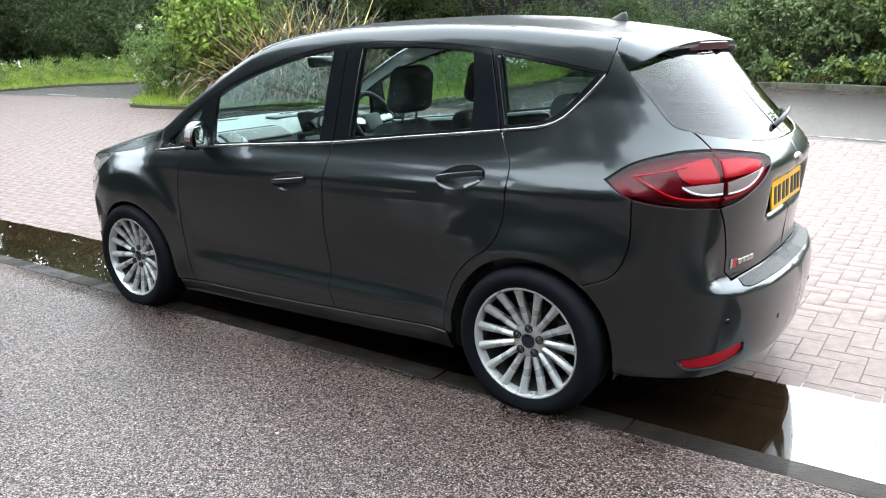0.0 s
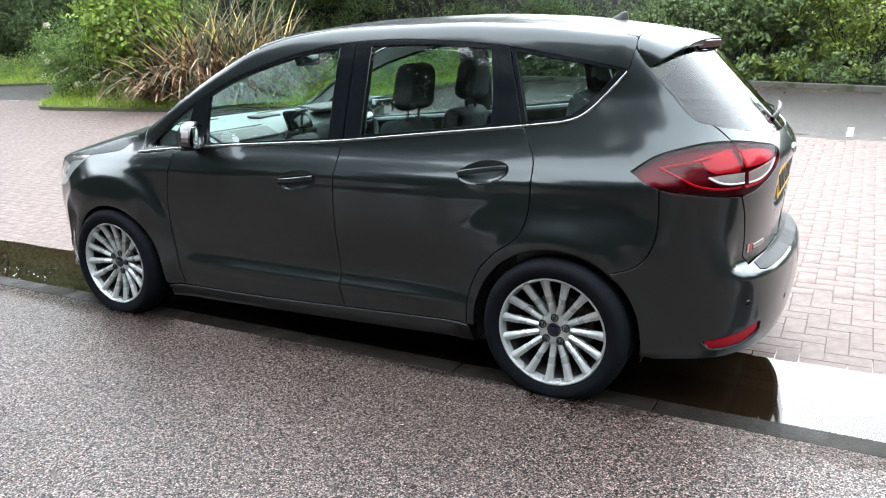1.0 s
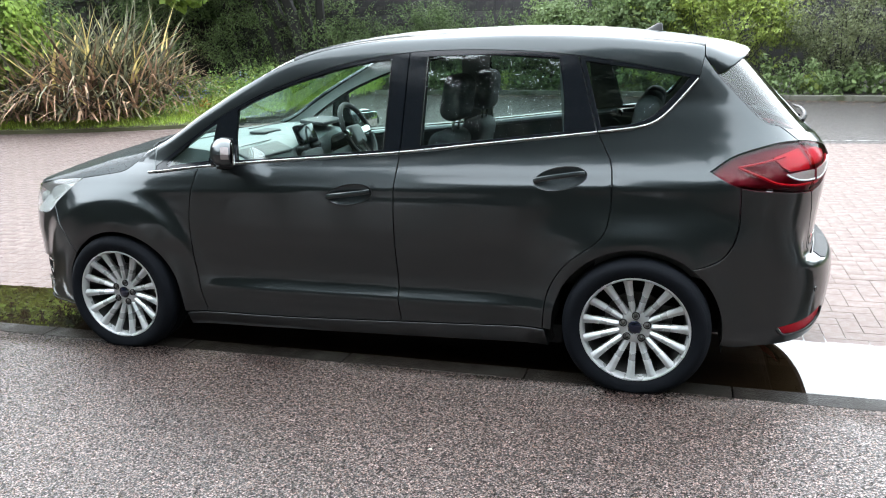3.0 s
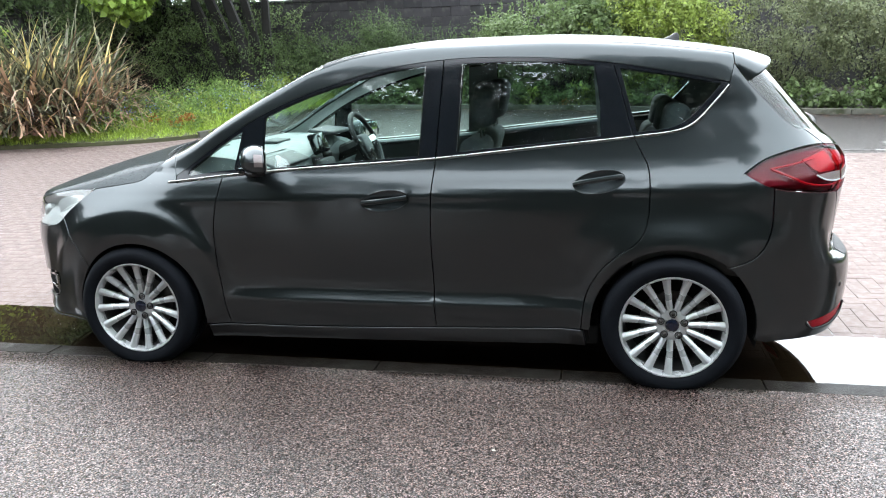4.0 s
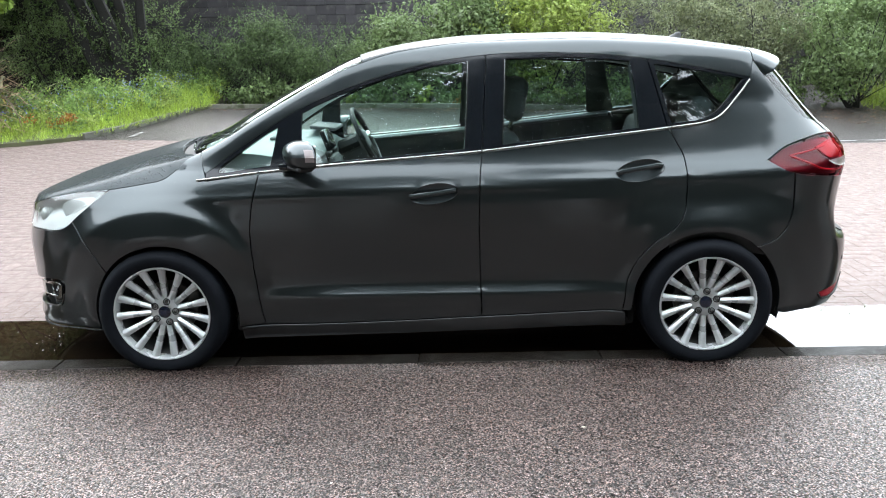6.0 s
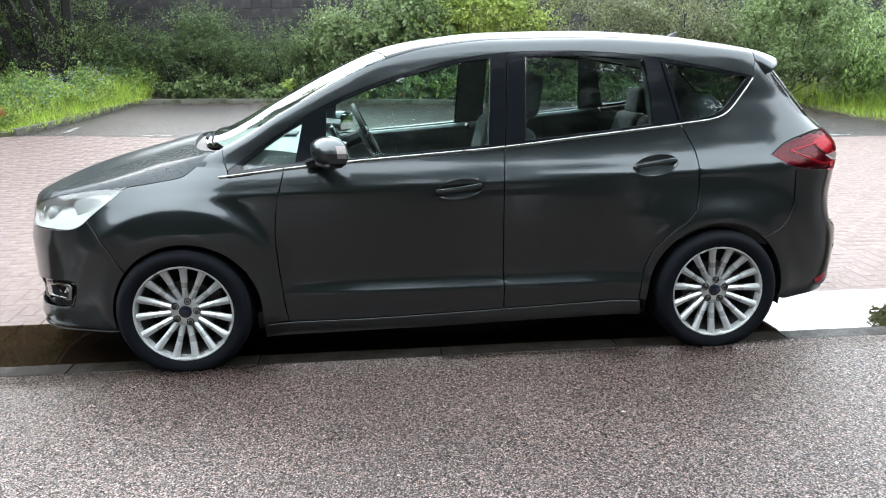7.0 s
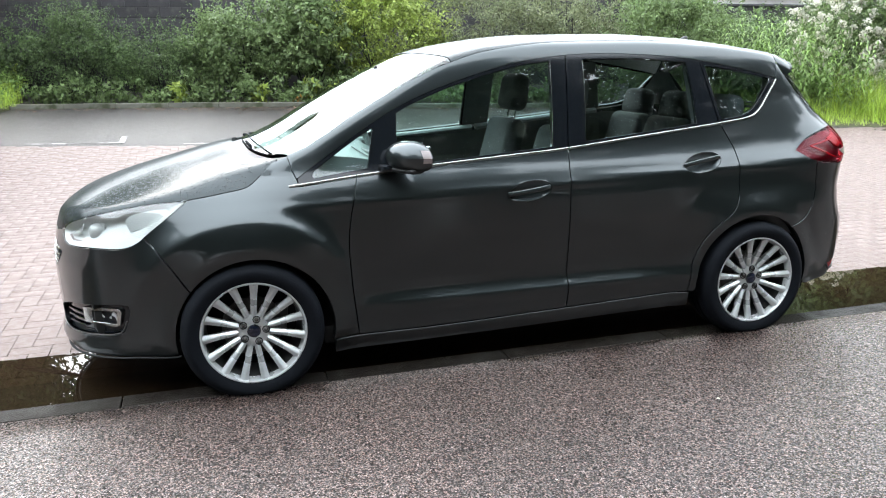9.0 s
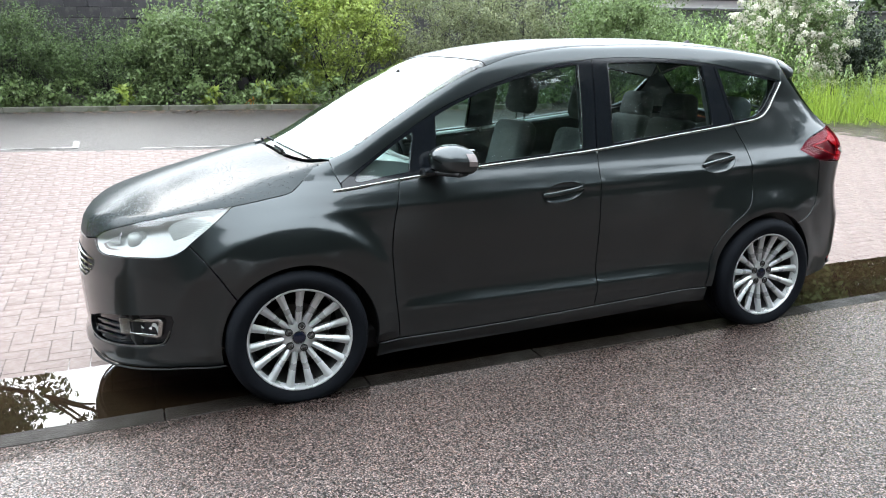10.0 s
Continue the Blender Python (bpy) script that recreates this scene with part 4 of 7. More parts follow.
for far in (False, True):
    tl = panel("tail_lamp", OUTER, M_RED_DARK, car, "red and dark red tail lamp", far=far, gap=0.003, lip=0, out=-0.028)
    panel("red_reflector", ring(spline([(1.80, 1.030), (1.86, 1.050), (1.915, 1.062)]), spline([(1.915, 1.062), (1.938, 1.0), (1.938, 0.972)]), [(1.85, 0.972), (1.825, 0.99)]), M_RED, tl, far=far, gap=0, lip=0.01, out=-0.016)
    panel("reversing_lens", ring(spline([(1.825, 0.958), (1.88, 0.966), (1.940, 0.968)]), spline([(1.940, 0.968), (1.938, 0.930), (1.89, 0.930), (1.85, 0.940), (1.825, 0.958)])), M_GREY_LENS, tl, "grey reversing lens", far=far, gap=0, lip=0.004, out=0.0018)
    tube("light_guide", line3([(1.690, 0.985), (1.735, 0.962), (1.80, 0.922), (1.86, 0.908), (1.936, 0.908)], -0.012, far=far), 0.005, M_RED, tl)
    tube("light_guide", line3([(1.685, 0.988), (1.76, 1.008), (1.84, 1.032)], -0.012, far=far), 0.004, M_RED, tl)
    tube("lens_rim", line3([(1.825, 0.958), (1.85, 0.940), (1.89, 0.930), (1.938, 0.930)], 0.0, far=far), 0.0042, M_WHITE_LENS, tl)
    panel("lens_cover", OUTER, thin_glass("tail_cover", (0.95, 0.34, 0.42), 0.22, 0.03), tl, far=far, gap=0.002, lip=0.012, out=0.001)
    gl = panel("tail_lamp_inner", INNER, M_RED_DARK, tg, "red and white inner tail lamp", far=far, gap=0.003, lip=0, out=-0.024)
    panel("red_reflector", ring(spline([(1.955, 1.050), (2.05, 1.048), (2.15, 1.025)]), spline([(2.15, 1.025), (2.10, 0.995), (1.957, 0.985)])), M_RED, gl, far=far, gap=0, lip=0.01, out=-0.014)
    panel("reversing_lens", ring(spline([(1.956, 0.968), (2.03, 0.982), (2.115, 0.998)]), spline([(2.115, 0.998), (2.07, 0.958), (2.01, 0.934), (1.956, 0.928)])), M_GREY_LENS, gl, "grey reversing lens", far=far, gap=0, lip=0.004, out=0.0018)
    tube("light_guide", line3([(1.953, 0.905), (2.02, 0.918), (2.09, 0.952), (2.145, 1.000)], -0.010, far=far), 0.006, M_RED, gl)
    tube("lens_rim", line3([(1.956, 0.928), (2.01, 0.934), (2.07, 0.958), (2.115, 0.998)], 0.0, far=far), 0.0042, M_WHITE_LENS, gl)
    panel("lens_cover", INNER, bpy.data.materials["tail_cover"], gl, far=far, gap=0.002, lip=0.012, out=0.001)
    # thin bright edges of the door pillars
    for nm, pts in (("front_door", [(0.160, 1.050), (0.171, 1.2), (0.184, 1.455)]), ("rear_door", [(0.341, 1.068), (0.352, 1.27), (0.360, 1.458)])):
        tube("pillar_edge", line3(pts, 0.0, 0.05, far=far), 0.0024, M_CHROME, bpy.data.objects[nm + (".001" if far else "")], "thin bright pillar edge", steps=6)
    # headlamp
    hl = panel("headlamp", HEAD, M_LAMP, car, "clear headlamp with a silver bowl", far=far, gap=0.004, lip=0, out=-0.004, sink=lamp_bowl, step=0.018)
    c = wrap([(-1.90, 0.752)])[0]
    nn = normals(c[None])[0]
    c = c - nn * 0.052
    sgn = -1 if far else 1
    turn = Vector((nn[0], nn[1] * sgn, nn[2])).to_track_quat("-Y", "Z").to_matrix().to_4x4()
    bm = lathe(bmesh.new(), [(0, -0.032), (0.02, -0.030), (0.036, -0.018), (0.040, -0.006), (0.052, -0.004), (0.056, 0.004), (0.056, 0.02)], 32)
    bmesh.ops.transform(bm, matrix=Matrix.Translation((c[0], c[1] * sgn, c[2])) @ turn, verts=bm.verts)
    part("projector", bm, M_LAMP, hl, "round projector lens")
    tube("day_light_strip", line3([(-2.055, 0.715), (-2.02, 0.700), (-1.87, 0.706), (-1.77, 0.709), (-1.725, 0.735)], -0.025, far=far), 0.006, M_GREY_LENS, hl)
    for k in range(9):
        z0 = 0.722 + 0.006 * k
        tube("rib", line3([(-2.045 + 0.012 * k, z0), (-1.955, z0 + 0.012)], -0.022, far=far), 0.0022, M_WHITE_LENS, hl)
    panel("indicator_bowl", ring(spline([(-1.745, 0.760), (-1.66, 0.800), (-1.60, 0.865)]), spline([(-1.60, 0.865), (-1.70, 0.855), (-1.76, 0.82), (-1.745, 0.760)])), M_LAMP, hl, far=far, gap=0, lip=0.01, out=-0.03)
    for k in range(14):
        q = k / 13
        tube("indicator_rib", line3([(-1.735 + 0.105 * q, 0.752 + 0.085 * q), (-1.700 + 0.095 * q, 0.735 + 0.100 * q)], -0.014, far=far), 0.0013, M_CHROME, hl, steps=5)
    panel("lens_cover", HEAD, M_LENS, hl, far=far, gap=0.002, lip=0.012, out=0.001)
    # fog lamp in its black recess
    panel("fog_recess", FOG_HOLE, M_BLACK_GLOSS, fb, "black recess in the bumper", far=far, gap=-0.001, lip=0, out=-0.028)
    bez = ring([(-1.985, 0.318), (-1.985, 0.388)], [(-1.815, 0.408), (-1.800, 0.395), (-1.812, 0.330), (-1.830, 0.322)])
    lens = ring([(-1.935, 0.330), (-1.935, 0.384), (-1.815, 0.396), (-1.825, 0.335)])
    fg = panel("fog_lamp", bez, M_CHROME, fb, "fog lamp with a bright bezel", holes=[lens], far=far, gap=0, lip=0.03, out=-0.012)
    panel("fog_lens", lens, M_WHITE_LENS, fg, far=far, gap=0, lip=0, out=-0.028)
    for z0 in (0.345, 0.315, 0.285):
        tube("slat", line3([(-2.20, z0 - 0.02), (-2.10, z0), (-1.99, z0 + 0.012)], -0.022, far=far), 0.006, M_BLACK_GLOSS, fb)
    tube("bright_strip", line3([(-2.215, 0.262), (-2.10, 0.255), (-1.95, 0.272), (-1.83, 0.291), (-1.795, 0.312), (-1.775, 0.36)], 0.0, far=far), 0.0028, M_DARKMETAL, fb)
    tube("reflector_surround", line3([(1.830, 0.297), (1.86, 0.264), (1.962, 0.272), (2.034, 0.306), (2.042, 0.354)], 0.001, far=far), 0.006, M_BLACK, rb)
    panel("reflector", REFLECTOR, M_REFLECTOR, rb, "red reflector", far=far, gap=0.001, lip=0.004, out=-0.003)
    for s0, z0 in ((1.973, 0.452), (2.250, 0.395)):
        c = wrap([(s0, z0)])[0]
        nn = normals(c[None])[0] * [1, sgn, 1]
        c = c * [1, sgn, 1]
        bm = lathe(bmesh.new(), [(0, -0.003), (0.009, -0.003), (0.0115, -0.001), (0.013, 0.004)], 20)
        bmesh.ops.transform(bm, matrix=Matrix.Translation(c) @ Vector(nn).to_track_quat("-Y", "Z").to_matrix().to_4x4(), verts=bm.verts)
        part("parking_sensor", bm, M_BLACK_GLOSS, rb)

# grille, lip, plate, badge, wiper
panel("grille_recess", GRILLE_HOLE, M_BLACK, fb, "black grille opening", both=True, gap=-0.001, lip=0, out=-0.04)
for k, z0 in enumerate((0.553, 0.580, 0.607, 0.634)):
    a = (-2.165, -2.125, -2.105, -2.100)[k]
    for far in (False, True):
        tube("grille_slat", line3([(a, z0 + 0.004), (-2.25, z0), (MID_F, z0)], -0.006, far=far), 0.0065, M_CHROME, fb, flat=0.8)
for far in (False, True):
    tube("splitter", line3([(-1.60, 0.200), (-1.68, 0.192), (-1.955, 0.168), (-2.2, 0.148), (MID_F, 0.143)], 0.008, far=far), 0.007, M_UNDER, fb, flat=0.5)
panel("step_pad", ring(spline([(2.035, 0.588), (2.12, 0.593), (2.30, 0.597), (MID_R, 0.598)]), spline([(MID_R, 0.572), (2.20, 0.570), (2.06, 0.567), (2.035, 0.572)])), M_STEP, rb, "black wet step pad", both=True, gap=0.0, lip=0.004, out=0.003, step=0.012)
bm = box(bmesh.new(), (0.010, 0.50, 0.100), pose(2.086, 0, 0.860, 0, -3, 0), 0.004)
part("plate_holder", bm, M_BLACK, tg)
bm = box(bmesh.new(), (0.008, 0.52, 0.112), pose(2.096, 0, 0.858, 0, -3, 0), 0.002)
plate = part("number_plate", bm, M_YELLOW, tg, "yellow rear plate with black bars")
for k, y0 in enumerate((-0.205, -0.140, -0.066, -0.002, 0.085, 0.150, 0.212)):
    bm = box(bmesh.new(), (0.003, (0.042, 0.046)[k % 2], 0.072), pose(2.1010, y0, 0.858, 0, -3, 0), 0.001)
    part("bar", bm, M_INK, plate)
oval = [(MID_R + 0.045 * math.cos(a), 0.985 + 0.022 * math.sin(a)) for a in np.linspace(0, 2 * math.pi, 33)[:-1]]


def badge(cx, cy, cz, w, h, tilt, parent):
    for r, mm, dx, nm in ((1.0, M_CHROME, 0.0, "badge"), (0.86, M_NAVY, 0.003, "badge_field")):
        bm = lathe(bmesh.new(), [(0, -0.004), (0.85, -0.004), (1.0, 0.0), (1.0, 0.008)], 36)
        bmesh.ops.transform(bm, matrix=Matrix.Translation((cx + dx, cy, cz)) @ pose(0, 0, 0, 0, tilt, 90) @ Matrix.Diagonal((w * r, 1, h * r, 1)), verts=bm.verts)
        parent = part(nm, bm, mm, parent, "plain oval badge" if nm == "badge" else "")


badge(2.133, 0, 0.985, 0.052, 0.022, 0, tg)
for a, b, mm in ((2.000, 2.012, M_CHROME), (2.014, 2.030, M_RED), (2.040, 2.060, M_CHROME), (2.065, 2.085, M_CHROME), (2.090, 2.110, M_CHROME), (2.115, 2.135, M_CHROME)):
    big = 0.018 if a < 2.03 else 0.010
    panel("nameplate_bar", ring([(a, 0.648 - big), (b, 0.648 - big), (b, 0.648 + big), (a, 0.648 + big)]), mm, tg, gap=0.0, lip=0.003, out=0.003, step=0.02)
wp = tube("rear_wiper", [(2.035, -0.03, 1.110), (2.050, 0.0, 1.130), (2.052, 0.07, 1.146), (2.046, 0.16, 1.158), (2.028, 0.27, 1.163)], [0.011, 0.011, 0.010, 0.008, 0.006], M_STEP, tg, "wet black rear wiper")
tube("blade", [(2.035, 0.10, 1.125), (2.010, 0.28, 1.140), (1.960, 0.44, 1.140)], 0.007, M_RUBBER, wp)
for y0, y1 in ((-0.56, -0.06), (0.0, 0.52)):
    P = over([(-1.245 + 0.22 * q * q, q) for q in np.linspace(y0, y1, 9)])
    w1 = tube("wiper", P + [0, 0, 0.002], 0.0034, M_RUBBER, car, "black windscreen wiper")
    tube("wiper_arm", over([(-1.275 + 0.22 * q * q, q) for q in np.linspace(y0 + 0.40, y0 + 0.26, 4)]) + [0, 0, 0.003], 0.006, M_RUBBER, w1)

# spoiler and aerial
lead = over([(1.580 - 0.013 * (q / 0.53) ** 2, -q) for q in np.linspace(0, 0.53, 20)])
gate_side = wrap([(1.568, z) for z in np.linspace(lead[-1][2] - 0.012, 1.437, 5)] + [(p[0] + 0.003, p[1]) for p in GATE_UP if p[1] >= 1.356])
lead = np.vstack([lead, gate_side])
q = np.r_[0, np.cumsum(np.linalg.norm(np.diff(lead, axis=0), axis=1))]
q /= q[-1]
lead = np.stack([np.interp(np.linspace(0, 1, 33), q, lead[:, i]) for i in range(3)], 1)
corner = lead[-1]
trail = [np.array([1.762 - (1.762 - corner[0]) * u**2.6, corner[1] * math.sin(u * math.pi / 2) ** 0.92, 1.464 - (1.464 - corner[2]) * u**2.4]) for u in np.linspace(0, 1, 33)]
glass_top = wrap(gate_top)
top_rows, low_rows = [], []
for k, (f, e) in enumerate(zip(lead, trail)):
    u = k / 32
    d = e - f
    n_out = np.array([0, -0.6 * u, 0.8])
    bulge = 0.10 * np.linalg.norm(d)
    face = [f + d * w + n_out * bulge * 4 * w * (1 - w) * 0.5 for w in (0, 0.15, 0.35, 0.6, 0.8, 0.95, 1.0)]
    lip = min(1.0, np.linalg.norm(d) / 0.10)
    deep = 0.020 * max(0.0, 1 - (u / 0.6) ** 2)
    face += [e + np.array([0.004, 0, -0.005]) * lip, e + np.array([0.004, 0, -0.009 - deep * 0.6]) * lip, e + np.array([-0.001, 0, -0.012 - deep]) * lip]
    top_rows.append(face)
    g = np.array([np.interp(-e[1], -glass_top[:, 1], glass_top[:, i]) for i in range(3)]) + np.array([-0.004, 0, 0.004])
    low_rows.append([face[-1], face[-1] * 0.5 + g * 0.5 + np.array([0, 0, 0.004]) * lip, g])
for nm, rows, mm, lb in (("roof_spoiler", top_rows, M_PAINT, "dark grey roof spoiler"), ("spoiler_underside", low_rows, M_BLACK, "black underside of the spoiler")):
    full = [[p * [1, -1, 1] for p in r] for r in rows[:0:-1]] + rows
    bm = bmesh.new()
    vr = [[bm.verts.new(p) for p in r] for r in full]
    for r0, r1 in zip(vr[:-1], vr[1:]):
        for j in range(len(r0) - 1):
            bm.faces.new((r0[j], r0[j + 1], r1[j + 1], r1[j]))
    bmesh.ops.remove_doubles(bm, verts=bm.verts, dist=0.0003)
    bmesh.ops.recalc_face_normals(bm, faces=bm.faces)
    if nm == "roof_spoiler":
        sp = part(nm, bm, mm, car, lb)
    else:
        part(nm, bm, mm, sp, lb)
bm = bmesh.new()
rows = []
for y0 in np.linspace(-0.27, 0.27, 21):
    x0 = 1.771 - 0.16 * (abs(y0) / 0.58) ** 2.6
    rows.append([bm.verts.new((x0 + dx, y0, 1.452 + dz)) for dx, dz in ((0, 0), (0.003, -0.003), (0.001, -0.030), (-0.006, -0.032))])
for r0, r1 in zip(rows[:-1], rows[1:]):
    for j in range(3):
        bm.faces.new((r0[j], r0[j + 1], r1[j + 1], r1[j]))
bmesh.ops.recalc_face_normals(bm, faces=bm.faces)
part("high_brake_light", bm, M_RED_DARK, sp, "dark red high brake light")
bm = bmesh.new()
rows = []
for h, x0, x1, w in ((0.0, -0.050, 0.042, 0.030), (0.006, -0.048, 0.041, 0.028), (0.016, -0.026, 0.040, 0.019), (0.028, -0.002, 0.038, 0.014), (0.036, 0.012, 0.034, 0.008), (0.038, 0.020, 0.030, 0.003)):
    rows.append([bm.verts.new((1.335 + (x0 + x1) / 2 + (x1 - x0) / 2 * math.cos(a), w * math.sin(a), 1.548 + h)) for a in np.linspace(0, 2 * math.pi, 21)[:-1]])
for r0, r1 in zip(rows[:-1], rows[1:]):
    for k in range(20):
        bm.faces.new((r0[k], r0[(k + 1) % 20], r1[(k + 1) % 20], r1[k]))
bm.faces.new(rows[-1])
part("aerial", bm, M_BLACK, car, "stubby black roof aerial")
# ---------- handles and mirrors ----------
for far in (False, True):
    sgn = -1 if far else 1
    for nm, cx, cz, tilt in (("front_door", 0.0, 0.845, 7.3), ("rear_door", 0.978, 0.932, 8.4)):
        owner = bpy.data.objects[nm + (".001" if far else "")]
        E = ellipse(cx + 0.012, cz + 0.002, 0.112, 0.045, tilt)

        def bowl(V, P, cx=cx, cz=cz, tilt=tilt):
            t = radians(tilt)
            u = ((V[:, 0] - cx - 0.012) * math.cos(t) + (V[:, 1] - cz - 0.002) * math.sin(t)) / 0.112
            w = (-(V[:, 0] - cx - 0.012) * math.sin(t) + (V[:, 1] - cz - 0.002) * math.cos(t)) / 0.045
            return 0.017 * np.clip(1 - u**2 - w**2, 0, 1) ** 0.85

        panel("handle_cup", E, M_PAINT, owner, far=far, gap=0, lip=0, step=0.012, sink=bowl, out=0.0)
        tt = radians(tilt)
        pts = [(cx + q * math.cos(tt), cz + 0.006 + q * math.sin(tt)) for q in (-0.102, -0.085, -0.03, 0.035, 0.095, 0.114)]
        P = wrap(pts)
        N = normals(P)
        offs = np.array([0.002, 0.010, 0.015, 0.015, 0.011, 0.003])
        Q = (P + N * offs[:, None]) * [1, sgn, 1]
        h = tube("door_handle", spline(Q), 0.0100, M_PAINT, owner, "dark grey painted pull handle", flat=1.15)
    # mirror
    bm = bmesh.new()
    rings = []
    for u, (cx, w, hz, cz) in zip(np.linspace(0, 1, 9), [(-0.718, 0.030, 0.022, 1.050), (-0.708, 0.068, 0.048, 1.051), (-0.690, 0.090, 0.064, 1.052), (-0.665, 0.104, 0.076, 1.052), (-0.635, 0.110, 0.083, 1.052),
                                                                (-0.605, 0.109, 0.082, 1.052), (-0.585, 0.107, 0.080, 1.050), (-0.578, 0.104, 0.077, 1.050), (-0.590, 0.099, 0.072, 1.050)]):
        rr = []
        for k in range(28):
            a = 2 * math.pi * k / 28
            ca, sa = math.cos(a), math.sin(a)
            p = 0.95 if sa > 0 else 0.75
            yy = math.copysign(abs(ca) ** p, ca) * w
            zz = math.copysign(abs(sa) ** p, sa) * hz * (1.0 if sa > 0 else 0.92) - 0.012 * (ca + 1) * (1 if sa > 0 else 0.2)
            rr.append(bm.verts.new((cx + 0.018 * (-yy / 0.1) * 0.9, sgn * (-0.868 + yy * -1), cz + zz)))
        rings.append(rr)
    for a, b in zip(rings[:-1], rings[1:]):
        for k in range(28):
            bm.faces.new((a[k], a[(k + 1) % 28], b[(k + 1) % 28], b[k]))
    bm.faces.new(rings[0])
    bm.faces.new(rings[-1])
    bmesh.ops.recalc_face_normals(bm, faces=bm.faces)
    sweep = Matrix(((1, -0.62 * sgn, 0, -0.62 * 0.866), (0, 1, 0, 0), (0, 0, 1, 0), (0, 0, 0, 1)))
    bmesh.ops.transform(bm, matrix=sweep @ Matrix.Translation((-0.600, sgn * -0.866, 1.05)) @ Matrix.Diagonal((0.85, 0.88, 0.92, 1)) @ Matrix.Translation((0.63, sgn * 0.868, -1.05)), verts=bm.verts)
    lens_patch = [[Vector((v.co.x, v.co.y - sgn * 0.003, v.co.z + 0.001)) for v in (rings[j][(k + 28) % 28] for k in range(-1, 4))] for j in (4, 5, 6)]
    dm = part("door_mirror", bm, M_PAINT, car, "dark grey door mirror with a clear indicator")
    bm = box(bmesh.new(), (0.006, 0.148, 0.100), pose(-0.556, sgn * -0.866, 1.046, 0, 0, sgn * 32), 0.004)
    part("mirror_glass", bm, mat("mirror_glass", (0.85, 0.87, 0.88), 0.02, 1.0), dm)
    bm = box(bmesh.new(), (0.10, 0.09, 0.03), pose(-0.665, sgn * -0.785, 0.990, 0, 0, 0), 0.012)
    part("mirror_foot", bm, M_BLACK_GLOSS, dm)
    bm = bmesh.new()
    lens_rows = [[bm.verts.new(p) for p in row] for row in lens_patch]
    for a, b in zip(lens_rows[:-1], lens_rows[1:]):
        for k in range(len(a) - 1):
            bm.faces.new((a[k], a[k + 1], b[k + 1], b[k]))
    bmesh.ops.recalc_face_normals(bm, faces=bm.faces)
    part("indicator", bm, M_GREY_LENS, dm, "clear side indicator lens")
    # added black block: stands for the dark reflection low on the painted mirror
    bm = box(bmesh.new(), (0.080, 0.15, 0.026), pose(-0.605, sgn * -0.862, 0.988, 0, 0, sgn * 32), 0.0128, 3)
    part("lower_shell", bm, M_BLACK, dm, "black piece added for the dark look of the painted underside")

